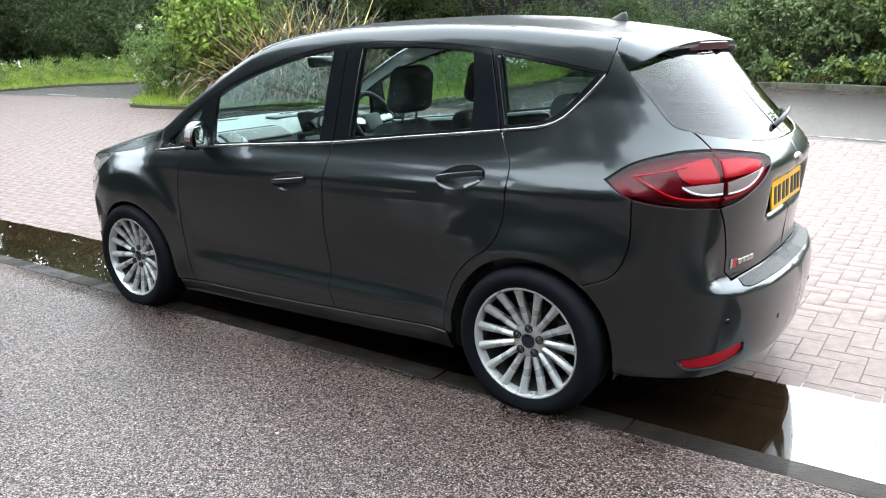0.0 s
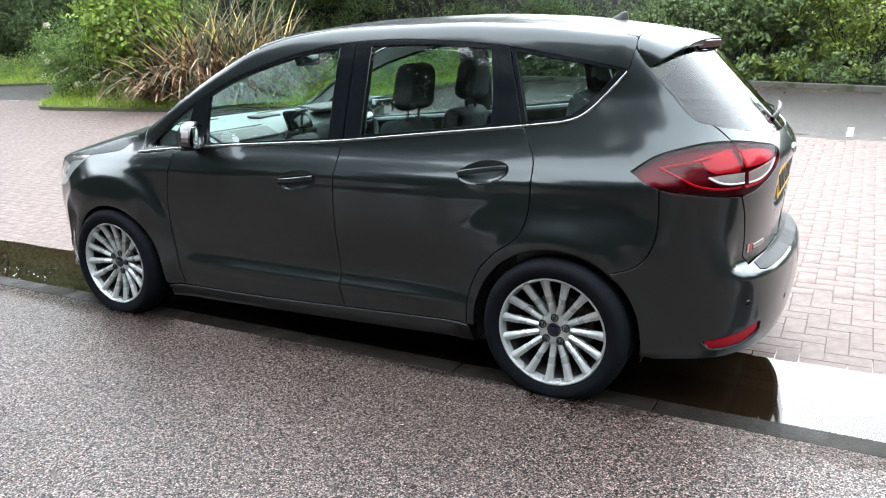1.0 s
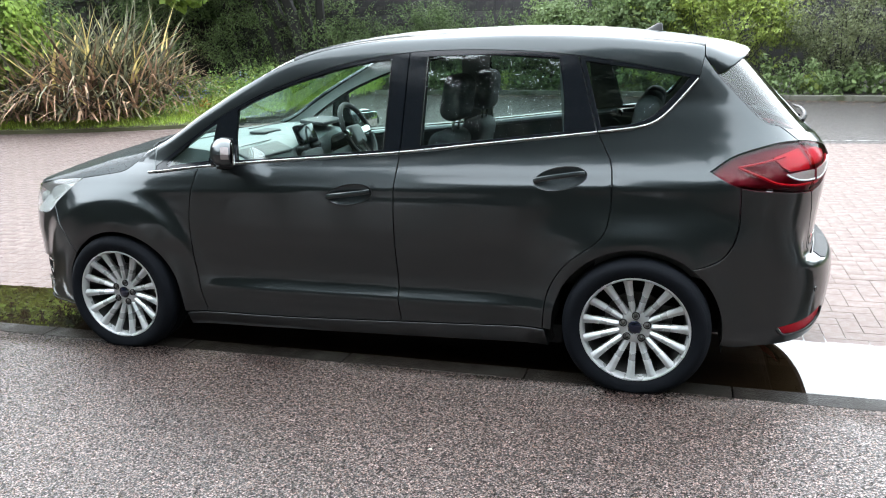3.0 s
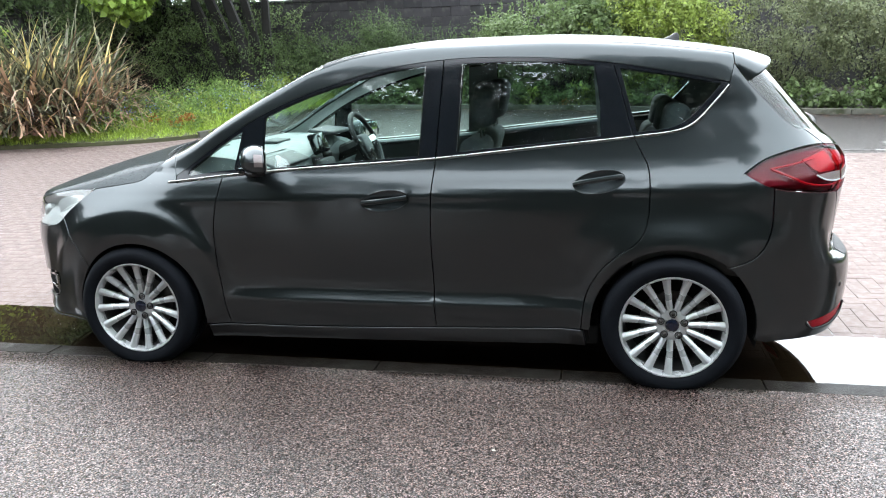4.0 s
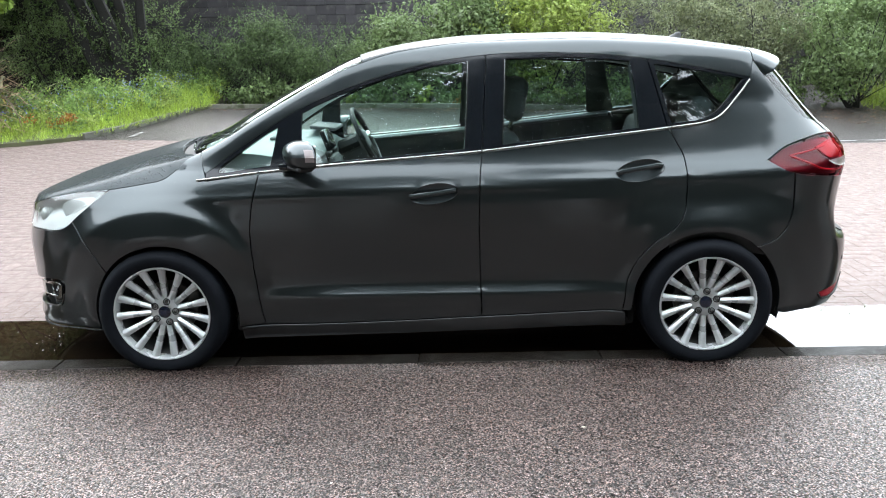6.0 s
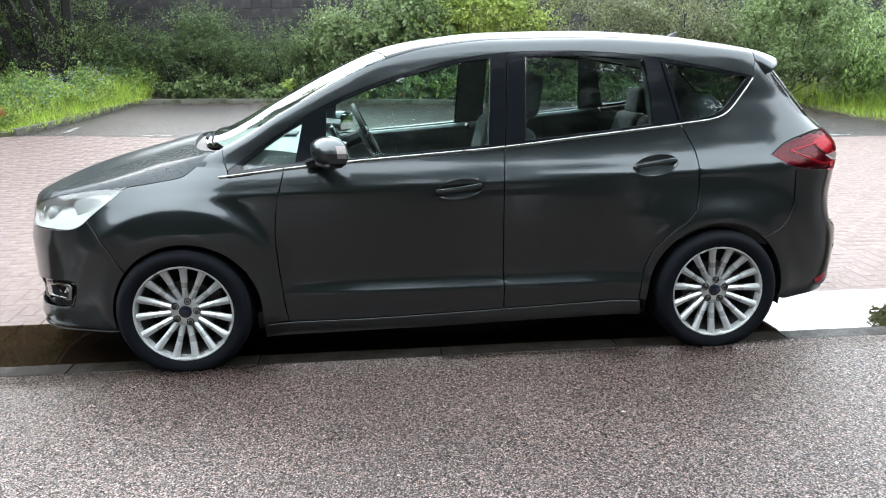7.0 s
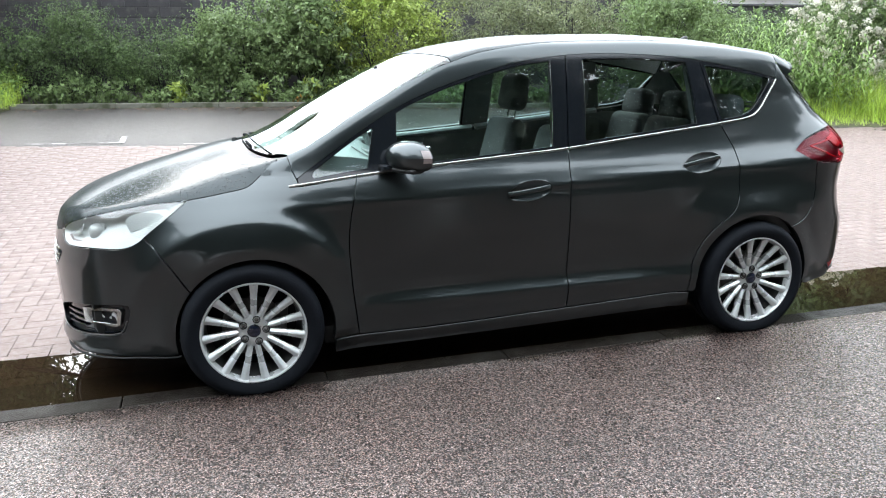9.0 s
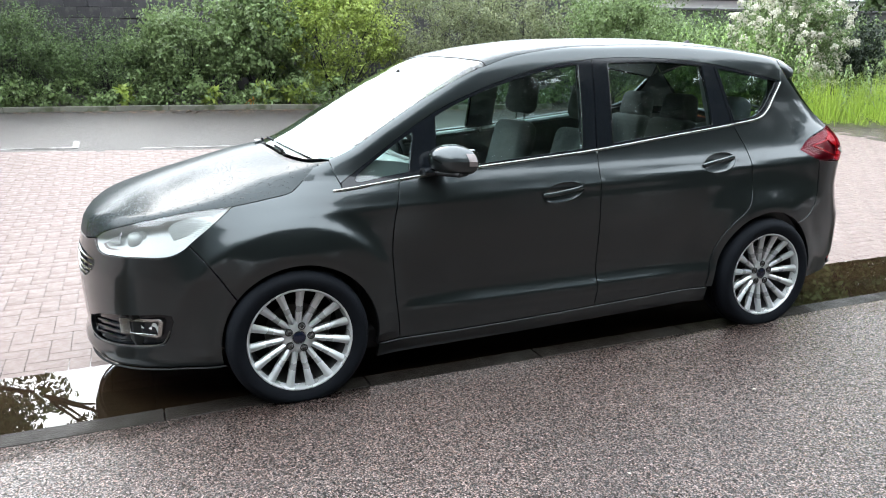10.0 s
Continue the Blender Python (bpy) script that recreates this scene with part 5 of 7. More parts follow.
# ---------- wheels ----------
def wheel(x, y, turn):
    w = new("wheel")
    w.parent = car
    # tyre, flattened where it stands
    bm = lathe(bmesh.new(), [(0.228, 0.15), (0.245, 0.165), (0.280, 0.168), (0.308, 0.155), (0.3175, 0.125), (0.3185, 0.10), (0.3185, 0.09), (0.311, 0.088), (0.311, 0.080), (0.3185, 0.078), (0.319, 0.045), (0.311, 0.043), (0.311, 0.035), (0.319, 0.033),
                             (0.3185, 0.0), (0.316, -0.018), (0.308, -0.035), (0.300, -0.042), (0.298, -0.046), (0.285, -0.053), (0.272, -0.054), (0.255, -0.050), (0.242, -0.044), (0.237, -0.040), (0.231, -0.036)], 96)
    for v in bm.verts:
        if v.co.z < -HUB_Z + 0.001:
            v.co.y += (-0.012 if v.co.y < 0.06 else 0.012) * min(1, (-HUB_Z - v.co.z) / 0.03)
            v.co.z = -HUB_Z + 0.001
    part("tyre", bm, M_RUBBER, w, "black road tyre, wet")
    bm = lathe(bmesh.new(), [(0.2365, -0.038), (0.2345, -0.043), (0.229, -0.043), (0.225, -0.036), (0.2205, -0.020), (0.217, -0.004)], 96)
    part("rim", bm, M_ALLOY, w, "silver alloy rim")
    bm = lathe(bmesh.new(), [(0.217, -0.004), (0.214, 0.02), (0.206, 0.08), (0.206, 0.14), (0.226, 0.15)], 96)
    part("barrel", bm, M_BARREL, w, "inner barrel of the rim, coloured dark for the shade behind the spokes")
    bm = lathe(bmesh.new(), [(0.0, 0.002), (0.03, 0.002), (0.038, -0.001), (0.062, 0.000), (0.074, 0.006), (0.078, 0.02), (0.078, 0.05), (0, 0.05)], 60)
    part("hub", bm, M_ALLOY, w)
    bm = bmesh.new()
    st = ((0.068, 0.0125, 0.000, 0.030), (0.085, 0.0132, -0.004, 0.028), (0.125, 0.0136, -0.012, 0.022), (0.165, 0.0150, -0.021, 0.016), (0.200, 0.0170, -0.030, 0.010), (0.224, 0.0200, -0.036, 0.006))
    rr = []
    for r, hw, h, d in st:
        rr.append([bm.verts.new(p) for p in ((-hw, h + d + 0.012, r), (-hw, h + 0.008, r), (-hw * 0.45, h + 0.002, r), (-0.0018, h - 0.0015, r), (0.0018, h - 0.0015, r), (hw * 0.45, h + 0.002, r), (hw, h + 0.008, r), (hw, h + d + 0.012, r))])
    for a, b in zip(rr[:-1], rr[1:]):
        for j in range(7):
            bm.faces.new((a[j], a[j + 1], b[j + 1], b[j]))
    bmesh.ops.recalc_face_normals(bm, faces=bm.faces)
    first = part("spoke", bm, M_ALLOY, w)
    first.matrix_basis = pose(0, 0, 0, 0, turn, 0)
    for k in range(1, 15):
        o = new("spoke", first.data)
        o.parent = w
        o.matrix_basis = pose(0, 0, 0, 0, turn + 24 * k, 0)
    bm = lathe(bmesh.new(), [(0, -0.009), (0.018, -0.008), (0.027, -0.004), (0.029, 0.002)], 36)
    part("centre_cap", bm, M_NAVY, w, "dark blue centre cap")
    tube("cap_ring", [(0.029 * math.cos(a), -0.002, 0.029 * math.sin(a)) for a in np.linspace(0, 2 * math.pi, 25)[:-1]], 0.0022, M_CHROME, w, cyclic=True, steps=6)
    for k in range(5):
        a = radians(turn + 12 + 72 * k)
        m = pose(0.054 * math.sin(a), 0, 0.054 * math.cos(a))
        part("nut_seat", lathe(bmesh.new(), [(0.0175, -0.001), (0.0165, -0.0065), (0.0140, -0.0065), (0.0130, 0.002), (0, 0.002)], 20, m=m), M_BLACK, w)
        part("wheel_nut", lathe(bmesh.new(), [(0, -0.011), (0.006, -0.010), (0.0092, -0.007), (0.0092, 0.004)], 6, m=m), M_DARKMETAL, w, smooth=False)
    part("valve", lathe(bmesh.new(), [(0, -0.012), (0.004, -0.012), (0.004, 0.02)], 8, m=pose(0.200 * math.sin(radians(turn + 160)), -0.01, 0.200 * math.cos(radians(turn + 160)))), M_BLACK, w)
    part("brake_disc", lathe(bmesh.new(), [(0.05, 0.055), (0.065, 0.055), (0.07, 0.070), (0.138, 0.070), (0.138, 0.092), (0, 0.092)], 48), M_DARKMETAL, w)
    part("caliper", box(bmesh.new(), (0.06, 0.05, 0.15), pose(0.125, 0.075, 0.02, 0, 8, 0), 0.012), M_DARKMETAL, w)
    part("backplate", lathe(bmesh.new(), [(0, 0.135), (0.205, 0.135), (0.205, 0.15)], 32), M_UNDER, w)
    w.matrix_basis = pose(x, y, HUB_Z) if y < 0 else pose(x, y, HUB_Z, 0, 0, 180)
    return w


for x, turn in ((AXLES[0], 3), (AXLES[1], -9)):
    wheel(x, -0.81, turn)
    wheel(x, 0.81, turn + 5)

# ---------- underbody, arch liners ----------
tray = wrap(bumper_low_f) + np.array([0, 0, 0.010])
tray = np.vstack([tray, (tray * [1, -1, 1])[::-1][:-1]])
bm = bmesh.new()
bm.faces.new([bm.verts.new(p) for p in tray])
bmesh.ops.triangulate(bm, faces=bm.faces)
part("undertray", bm, M_UNDER, fb, "black tray under the front bumper")
bm = bmesh.new()
box(bm, (2.0, 1.46, 0.10), pose(0.0, 0, 0.200), 0.02)
box(bm, (3.9, 0.96, 0.14), pose(0.0, 0, 0.230), 0.03)
box(bm, (0.95, 0.96, 0.48), pose(-1.50, 0, 0.47), 0.05)
box(bm, (0.9, 0.96, 0.40), pose(1.45, 0, 0.42), 0.05)
box(bm, (0.32, 1.20, 0.30), pose(-1.86, 0, 0.40), 0.05)
box(bm, (0.30, 1.30, 0.30), pose(1.86, 0, 0.42), 0.05)
part("underbody", bm, M_UNDER, car, "black underbody")
for x, r in ((-1.307, 0.362), (1.322, 0.372)):
    for sgn in (-1, 1):
        bm = bmesh.new()
        prev = None
        for a in np.linspace(radians(-14), radians(194), 40):
            px, pz = x + r * math.cos(a), 0.28 + r * math.sin(a)
            cur = [bm.verts.new((px, sgn * q, pz)) for q in (0.79, 0.49)] + [bm.verts.new((x, sgn * 0.49, 0.28))]
            if prev:
                bm.faces.new((prev[0], prev[1], cur[1], cur[0]))
                bm.faces.new((prev[1], prev[2], cur[1]))
            prev = cur
        part("arch_liner", bm, M_UNDER, car, smooth=False)

# ---------- the cabin ----------
def cushion(size, m, bevel=0.05, parent=None, name="cushion", material=None, label=""):
    return part(name, box(bmesh.new(), size, m, bevel, 4), material or M_SEAT, parent, label)


def seat(x, y, rest_z=1.262):
    s = new("seat")
    s.parent = car
    tagged(s, "dark grey cloth car seat")
    cushion((0.50, 0.48, 0.16), pose(x - 0.28, y, 0.50, 0, -6, 0), 0.06, s)
    bm = box(bmesh.new(), (0.13, 0.46, 0.62), None, 0.055, 4)
    for v in bm.verts:
        k = 1 - 0.18 * max(0, (v.co.z + 0.05) / 0.36)
        v.co.y *= k
        v.co.x += 0.03 * (abs(v.co.y) / 0.23) ** 2 * -1
    bmesh.ops.transform(bm, matrix=pose(x - 0.045, y, 0.80, 0, 14, 0), verts=bm.verts)
    part("backrest", bm, M_SEAT, s)
    bm = box(bmesh.new(), (0.115, 0.285, 0.225 if rest_z > 1.2 else 0.19), None, 0.05, 4)
    for v in bm.verts:
        v.co.y *= 1 - 0.15 * max(0, v.co.z / 0.09)
    bmesh.ops.transform(bm, matrix=pose(x + 0.05, y, rest_z, 0, 10, 0), verts=bm.verts)
    part("headrest", bm, M_SEAT, s)
    for q in (-0.055, 0.055):
        tube("headrest_post", [(x + 0.025, y + q, 1.06), (x + 0.045, y + q, 1.20)], 0.006, M_CHROME, s)


seat(0.375, -0.36)
seat(0.345, 0.36)
for y in (-0.45, 0.0, 0.45):
    seat(1.28, y, 1.165)


def inner(name, outline, material, out, label="", both=True, chart=None, holes=()):
    for far in ((False, True) if both else (False,)):
        panel(name, outline, material, car, label, far=far, chart=chart, gap=0.0, lip=0, out=out, step=0.06, holes=holes)


door_f = ring(cut(BELT, -0.822, 0.243), GAP_B, cut(SILL_TOP, 0.233, -0.838), GAP_A[::-1])
door_r = ring(cut(BELT, 0.243, 1.138), GAP_C, cut(SILL_TOP, 0.918, 0.233), GAP_B[::-1])
inner("door_card", door_f, M_TRIM, -0.075, "dark grey door lining")
inner("door_card", door_r, M_TRIM, -0.075, "dark grey door lining")
for far in (False, True):
    for a, b in ((-0.80, 0.23), (0.26, 1.12)):
        P = wrap(cut(BELT + np.array([0, 0.004]), a, b)[::2])
        P = (P - normals(P) * 0.040) * ([1, -1, 1] if far else [1, 1, 1])
        tube("door_card_top", P, 0.034, M_DASH, car, "grey top of the door lining", flat=0.55)
inner("pillar_trim", ring(spline([(0.165, 1.04), (0.185, 1.45)]), [(0.36, 1.47)], spline([(0.36, 1.47), (0.345, 1.06)])), M_PILLAR, -0.035, "grey pillar lining")
inner("pillar_trim", ring(spline([(0.985, 1.12), (0.955, 1.45)]), [(1.07, 1.44)], spline([(1.07, 1.44), (1.15, 1.14)])), M_PILLAR, -0.035, "grey pillar lining")
inner("pillar_trim", ring(spline([(1.30, 1.16), (1.40, 1.21), (1.48, 1.30), (1.50, 1.36)]), [(1.60, 1.40)], spline([(1.60, 1.40), (1.80, 1.16)])), M_PILLAR, -0.05, "grey pillar lining")
inner("tailgate_lining", ring([(1.80, 0.62), (MID_R, 0.64), (MID_R, 1.06), (2.12, 1.075), (1.93, 1.10), (1.80, 1.13)]), M_TRIM, -0.055, "dark tailgate lining")
inner("boot_lining", ring([(1.15, 0.5), (1.80, 0.5), (1.80, 1.12), (1.15, 1.12)]), M_TRIM, -0.06, "dark boot lining")
inner("headlining", symmetric(np.vstack([spline([(-0.36, 0.0), (-0.31, -0.56)]), spline([(-0.31, -0.56), (0.3, -0.55), (1.55, -0.52)])[1:], [(1.56, 0.0)]])), M_LINER, -0.045, "pale headlining", both=False, chart=over)
up2 = np.vstack([screen_edge, roof_edge[1:]])[:, [0, 2]]
inner("pillar_trim", ring([(-1.06, 0.99)], cut(FRAME, -1.04, 1.53), up2[::-1][1:]), M_LINER, -0.03, "pale front pillar lining")
# dashboard: a swept form across the cabin
bm = bmesh.new()
rows = []
for y in np.linspace(-0.69, 0.69, 29):
    hood = 0.055 * math.exp(-((y - 0.36) / 0.17) ** 2) + 0.03 * math.exp(-(y / 0.16) ** 2)
    bow = 0.10 * (y / 0.7) ** 2
    prof = [(-1.235 + bow * 1.9, 1.045), (-1.10 + bow * 1.2, 1.050), (-0.96 + bow * 0.4, 1.045), (-0.82, 1.034 + hood * 0.6), (-0.66, 1.005 + hood), (-0.60, 0.972 + hood * 0.9), (-0.585, 0.93 + hood * 0.3), (-0.62, 0.84), (-0.60, 0.75), (-0.66, 0.60), (-0.75, 0.50)]
    rows.append([bm.verts.new((px, y, pz)) for px, pz in prof])
for a, b in zip(rows[:-1], rows[1:]):
    for j in range(len(a) - 1):
        bm.faces.new((a[j], a[j + 1], b[j + 1], b[j]))
bm.faces.new(rows[0])
bm.faces.new(rows[-1][::-1])
bmesh.ops.recalc_face_normals(bm, faces=bm.faces)
dash = part("dashboard", bm, M_DASH, car, "grey dashboard")
for y in (-0.60, -0.09, 0.09, 0.60):
    part("air_vent", box(bmesh.new(), (0.03, 0.12, 0.06), pose(-0.590, y, 0.955, 0, 15, 0), 0.012, 3), M_BLACK, dash)
for y in (-0.40, 0.40):
    tube("demister_slot", [(-1.075 + 0.03 * abs(q), y + q, 1.0515) for q in np.linspace(-0.22, 0.22, 8)], 0.009, M_BLACK, dash, flat=0.4)
tube("airbag_seam", [(-0.735, y, 1.026) for y in np.linspace(-0.62, -0.16, 9)], 0.004, M_BLACK, dash, flat=0.6)
part("speaker_pod", box(bmesh.new(), (0.10, 0.20, 0.016), pose(-0.86, 0.0, 1.056, 0, 2, 0), 0.007, 3), M_TRIM, dash, "dark centre speaker grille")
part("dash_upper_trim", box(bmesh.new(), (0.11, 0.46, 0.020), pose(-0.640, -0.42, 0.995, 0, 24, 0), 0.009, 3), M_TRIM, dash, "dark upper dashboard trim")
part("centre_screen", box(bmesh.new(), (0.03, 0.22, 0.12), pose(-0.60, 0.0, 1.040, 0, -20, 0), 0.012), M_BLACK_GLOSS, dash, "dark centre screen")
part("centre_console", box(bmesh.new(), (0.16, 0.24, 0.42), pose(-0.56, 0, 0.74, 0, -18, 0), 0.03), M_TRIM, dash)
part("instrument_hood", box(bmesh.new(), (0.16, 0.32, 0.025), pose(-0.66, 0.36, 1.085, 0, 6, 0), 0.012), M_TRIM, dash)
# steering wheel
sw = new("steering_wheel")
sw.parent = car
sw.matrix_basis = pose(-0.42, 0.355, 1.015, 0, -26, 0)
tube("wheel_rim", [(0, 0.183 * math.cos(a), 0.183 * math.sin(a)) for a in np.linspace(0, 2 * math.pi, 41)[:-1]], 0.0165, M_BLACK, sw, cyclic=True)
part("airbag_cover", box(bmesh.new(), (0.05, 0.17, 0.13), pose(-0.02, 0, -0.01), 0.025, 3), M_TRIM, sw)
for y0, z0 in ((-0.175, 0.01), (0.175, 0.01), (0.0, -0.175)):
    tube("wheel_spoke", [(-0.02, y0 * 0.3, z0 * 0.3), (0, y0, z0)], 0.014, M_CHROME, sw, flat=2.0)
tube("column", [(-0.02, 0, 0), (-0.30, 0, 0.02)], 0.045, M_BLACK, sw)
part("rear_view_mirror", box(bmesh.new(), (0.035, 0.24, 0.065), pose(-0.50, 0.0, 1.385, 0, -10, 8), 0.015, 3), M_BLACK_GLOSS, car)
tube("mirror_stalk", [(-0.52, 0.0, 1.39), (-0.56, 0.0, 1.43)], 0.012, M_BLACK, car)
inner("parcel_shelf", symmetric([(1.42, 0.0), (1.42, -0.60), (1.86, -0.52), (1.92, 0.0)]), M_TRIM, -0.0, both=False, chart=lambda v: np.column_stack([v, np.full(len(v), 1.02)]))

# ---------- ground ----------
GROUND = pchip([-0.69, -0.3, -0.03, 0.5, 2, 4, 8, 11, 16, 40, 90], [-0.024, -0.013, -0.0035, 0.013, 0.060, 0.12, 0.36, 0.60, 0.90, 1.6, 2.4])
KERB_FRONT, KERB_BACK = -0.815, -0.690


def lay(x, y):
    return float(GROUND(y)) if y > KERB_BACK else 0.0


def bay_edge(x):
    if x > 2.2:
        return 6.37
    return 6.85 - 0.22 * x if x > -5.2 else 7.99 + 0.01 * (x + 5.2)


def grid_object(name, xs, ys, zf, material):
    nx, ny = len(xs), len(ys)
    V = [(x, y, zf(x, y)) for y in ys for x in xs]
    F = [(j * nx + i, j * nx + i + 1, (j + 1) * nx + i + 1, (j + 1) * nx + i) for j in range(ny - 1) for i in range(nx - 1)]
    return mesh_object(name, V, F, material)


def sheet(x, y):
    if y < KERB_FRONT - 0.001:
        return 0.0
    if y < bay_edge(x) and x < 9.0:
        return min(lay(x, y), 2.0) - (0.09 if y < 0 else 0.05)
    return lay(x, y)


ys = [-90, -40, -20, -12, -8, -6, -5, -4, -3, -2.5, -2, -1.5, -1.2, -1.0, KERB_FRONT - 0.002, KERB_FRONT, -0.6, -0.3, 0, 0.5, 1, 2, 3, 4, 5] + list(np.arange(5.4, 9.6, 0.1)) + [10, 11, 12, 13, 14, 16, 20, 30, 45, 90]
xs = [-90, -45, -25, -18, -14] + list(np.arange(-12, 12.1, 0.75)) + [14, 18, 25, 45, 90]
ground = tagged(grid_object("ground", xs, ys, sheet, M_TARMAC), "wet coarse brown-grey tarmac", "ground", kind="structure")

# far part of the car park: darker, finer tarmac
bm = bmesh.new()
rows = []
for x in np.arange(-24, 12.1, 0.5):
    rows.append([bm.verts.new((x, bay_edge(x) + 0.06 + q * 7.0 if q > 0.01 else bay_edge(x) - 0.16 + 22 * q, 0)) for q in (0, 0.01, 0.12, 0.25, 0.4, 0.6, 0.8, 1.0)])
    for v in rows[-1]:
        v.co.z = lay(v.co.x, v.co.y) + (0.006 if v.co.y > bay_edge(x) else -0.008)
for a, b in zip(rows[:-1], rows[1:]):
    for j in range(7):
        bm.faces.new((a[j], b[j], b[j + 1], a[j + 1]))
tagged(part("parking_bays", bm, M_BAY, None), "wet grey tarmac of the parking bays", "pavement", kind="structure")

# worn bay lines
lines = tagged(new("bay_lines"), "worn white painted bay lines", "road marking", kind="structure")
for x0 in (-5.03, -2.60, -0.17, 2.26, 4.69):
    bm = box(bmesh.new(), (0.075, 0.62, 0.004), pose(x0, bay_edge(x0) + 0.42, lay(x0, bay_edge(x0) + 0.42) + 0.010, 3.4, 0, 0), 0.001)
    part("bay_line", bm, M_LINE, lines)
for x0, y0, w, turn in ((-17.6, 8.05, 1.5, -4), (-14.85, 7.78, 0.55, 52)):
    bm = box(bmesh.new(), (w, 0.09, 0.004), pose(x0, y0, lay(x0, y0) + 0.012, 3.4, 0, turn), 0.001)
    part("bay_line", bm, M_LINE, lines)
for x0, w in ((-3.4, 1.7), (-1.3, 1.9), (1.1, 1.5), (3.6, 2.0), (5.8, 1.8)):
    bm = box(bmesh.new(), (w, 0.03, 0.004), pose(x0, bay_edge(x0) + 0.10, lay(x0, bay_edge(x0) + 0.10) + 0.011, 3.4, 0, math.degrees(math.atan(-0.22 if x0 < 2.2 else 0.0))), 0.001)
    part("edge_line", bm, M_LINE, lines)

# puddle along the kerb
water = grid_object("puddle", list(np.arange(-14, 9.1, 1.0)), [KERB_BACK - 0.01, -0.3, 0.0, 0.55], lambda x, y: -0.0035, M_WATER)
tagged(water, "shallow still rain water along the kerb", "puddle", kind="structure")
water.visible_shadow = False

# ---------- plants ----------
rng = np.random.default_rng(7)


def soup(name, V, per, material, parent=None):
    """A mesh of many loose faces with per corners each."""
    n = len(V) // per
    me = bpy.data.meshes.new(name)
    me.vertices.add(len(V))
    me.vertices.foreach_set("co", np.ascontiguousarray(V, dtype=np.float32).ravel())
    me.loops.add(n * per)
    me.loops.foreach_set("vertex_index", np.arange(n * per, dtype=np.int32))
    me.polygons.add(n)
    me.polygons.foreach_set("loop_start", np.arange(n, dtype=np.int32) * per)
    me.update(calc_edges=True)
    me.validate()
    me.materials.append(material)
    ob = new(name, me)
    if parent:
        ob.parent = parent
    return ob


def unit(v):
    return v / np.maximum(np.linalg.norm(v, axis=1, keepdims=True), 1e-9)


def leaves(P, out, size, aspect=0.5, droop=0.3, spread=0.62):
    """Pointed leaves at P, facing roughly out."""
    n = len(P)
    nrm = unit(out + rng.normal(0, spread, (n, 3)) + [0, 0, 0.35])
    along = unit(np.cross(nrm, rng.normal(0, 1, (n, 3))) - [0, 0, droop])
    side = unit(np.cross(along, nrm))
    s = size * rng.uniform(0.55, 1.3, (n, 1))
    fold = nrm * s * 0.10
    return np.stack([P, P + along * s * 0.45 + side * s * aspect * 0.5 + fold, P + along * s, P + along * s * 0.45 - side * s * aspect * 0.5 + fold], 1).reshape(-1, 3)


def lumps(centre, radii, count, size):
    """Clump centres of an uneven crown."""
    d = unit(rng.normal(0, 1, (count, 3)))
    r = rng.uniform(0.2, 1.0, (count, 1)) ** 0.45
    return np.array(centre) + d * r * np.array(radii), rng.uniform(0.6, 1.35, count) * size


def crown(centre, radii, count, lump, per, leaf, floor=None, **kw):
    C, R = lumps(centre, radii, count, lump)
    k = rng.integers(0, count, count * per)
    d = unit(rng.normal(0, 1, (len(k), 3)))
    P = C[k] + d * (R[k] * rng.uniform(0.55, 1.05, len(k)))[:, None] * np.array([1, 1, 0.8])
    if floor is not None:
        keep = P[:, 2] > floor
        P, d = P[keep], d[keep]
    return leaves(P, d + (P - np.array(centre)) * 0.25, leaf, **kw)


def stems(centre, top, radii, count, thick, name, material, parent):
    V, F = [], []
    for i in range(count):
        a = rng.uniform(0, 2 * math.pi)
        p0 = np.array(centre) + [0.12 * math.cos(a), 0.12 * math.sin(a), -0.05]
        p2 = np.array(top) + rng.uniform(-0.8, 0.8, 3) * np.array(radii)
        p1 = (p0 + p2) / 2 + rng.uniform(-0.15, 0.15, 3)
        for j in range(7):
            t = j / 6
            p = p0 * (1 - t) ** 2 + 2 * p1 * t * (1 - t) + p2 * t**2
            r = thick * (1 - 0.8 * t)
            V += [p + [r * math.cos(b), r * math.sin(b), 0] for b in np.linspace(0, 2 * math.pi, 6)[:-1]]
            if j:
                k = len(V) - 10
                F += [(k + q, k + (q + 1) % 5, k + 5 + (q + 1) % 5, k + 5 + q) for q in range(5)]
    return mesh_object(name, V, F, material, parent)


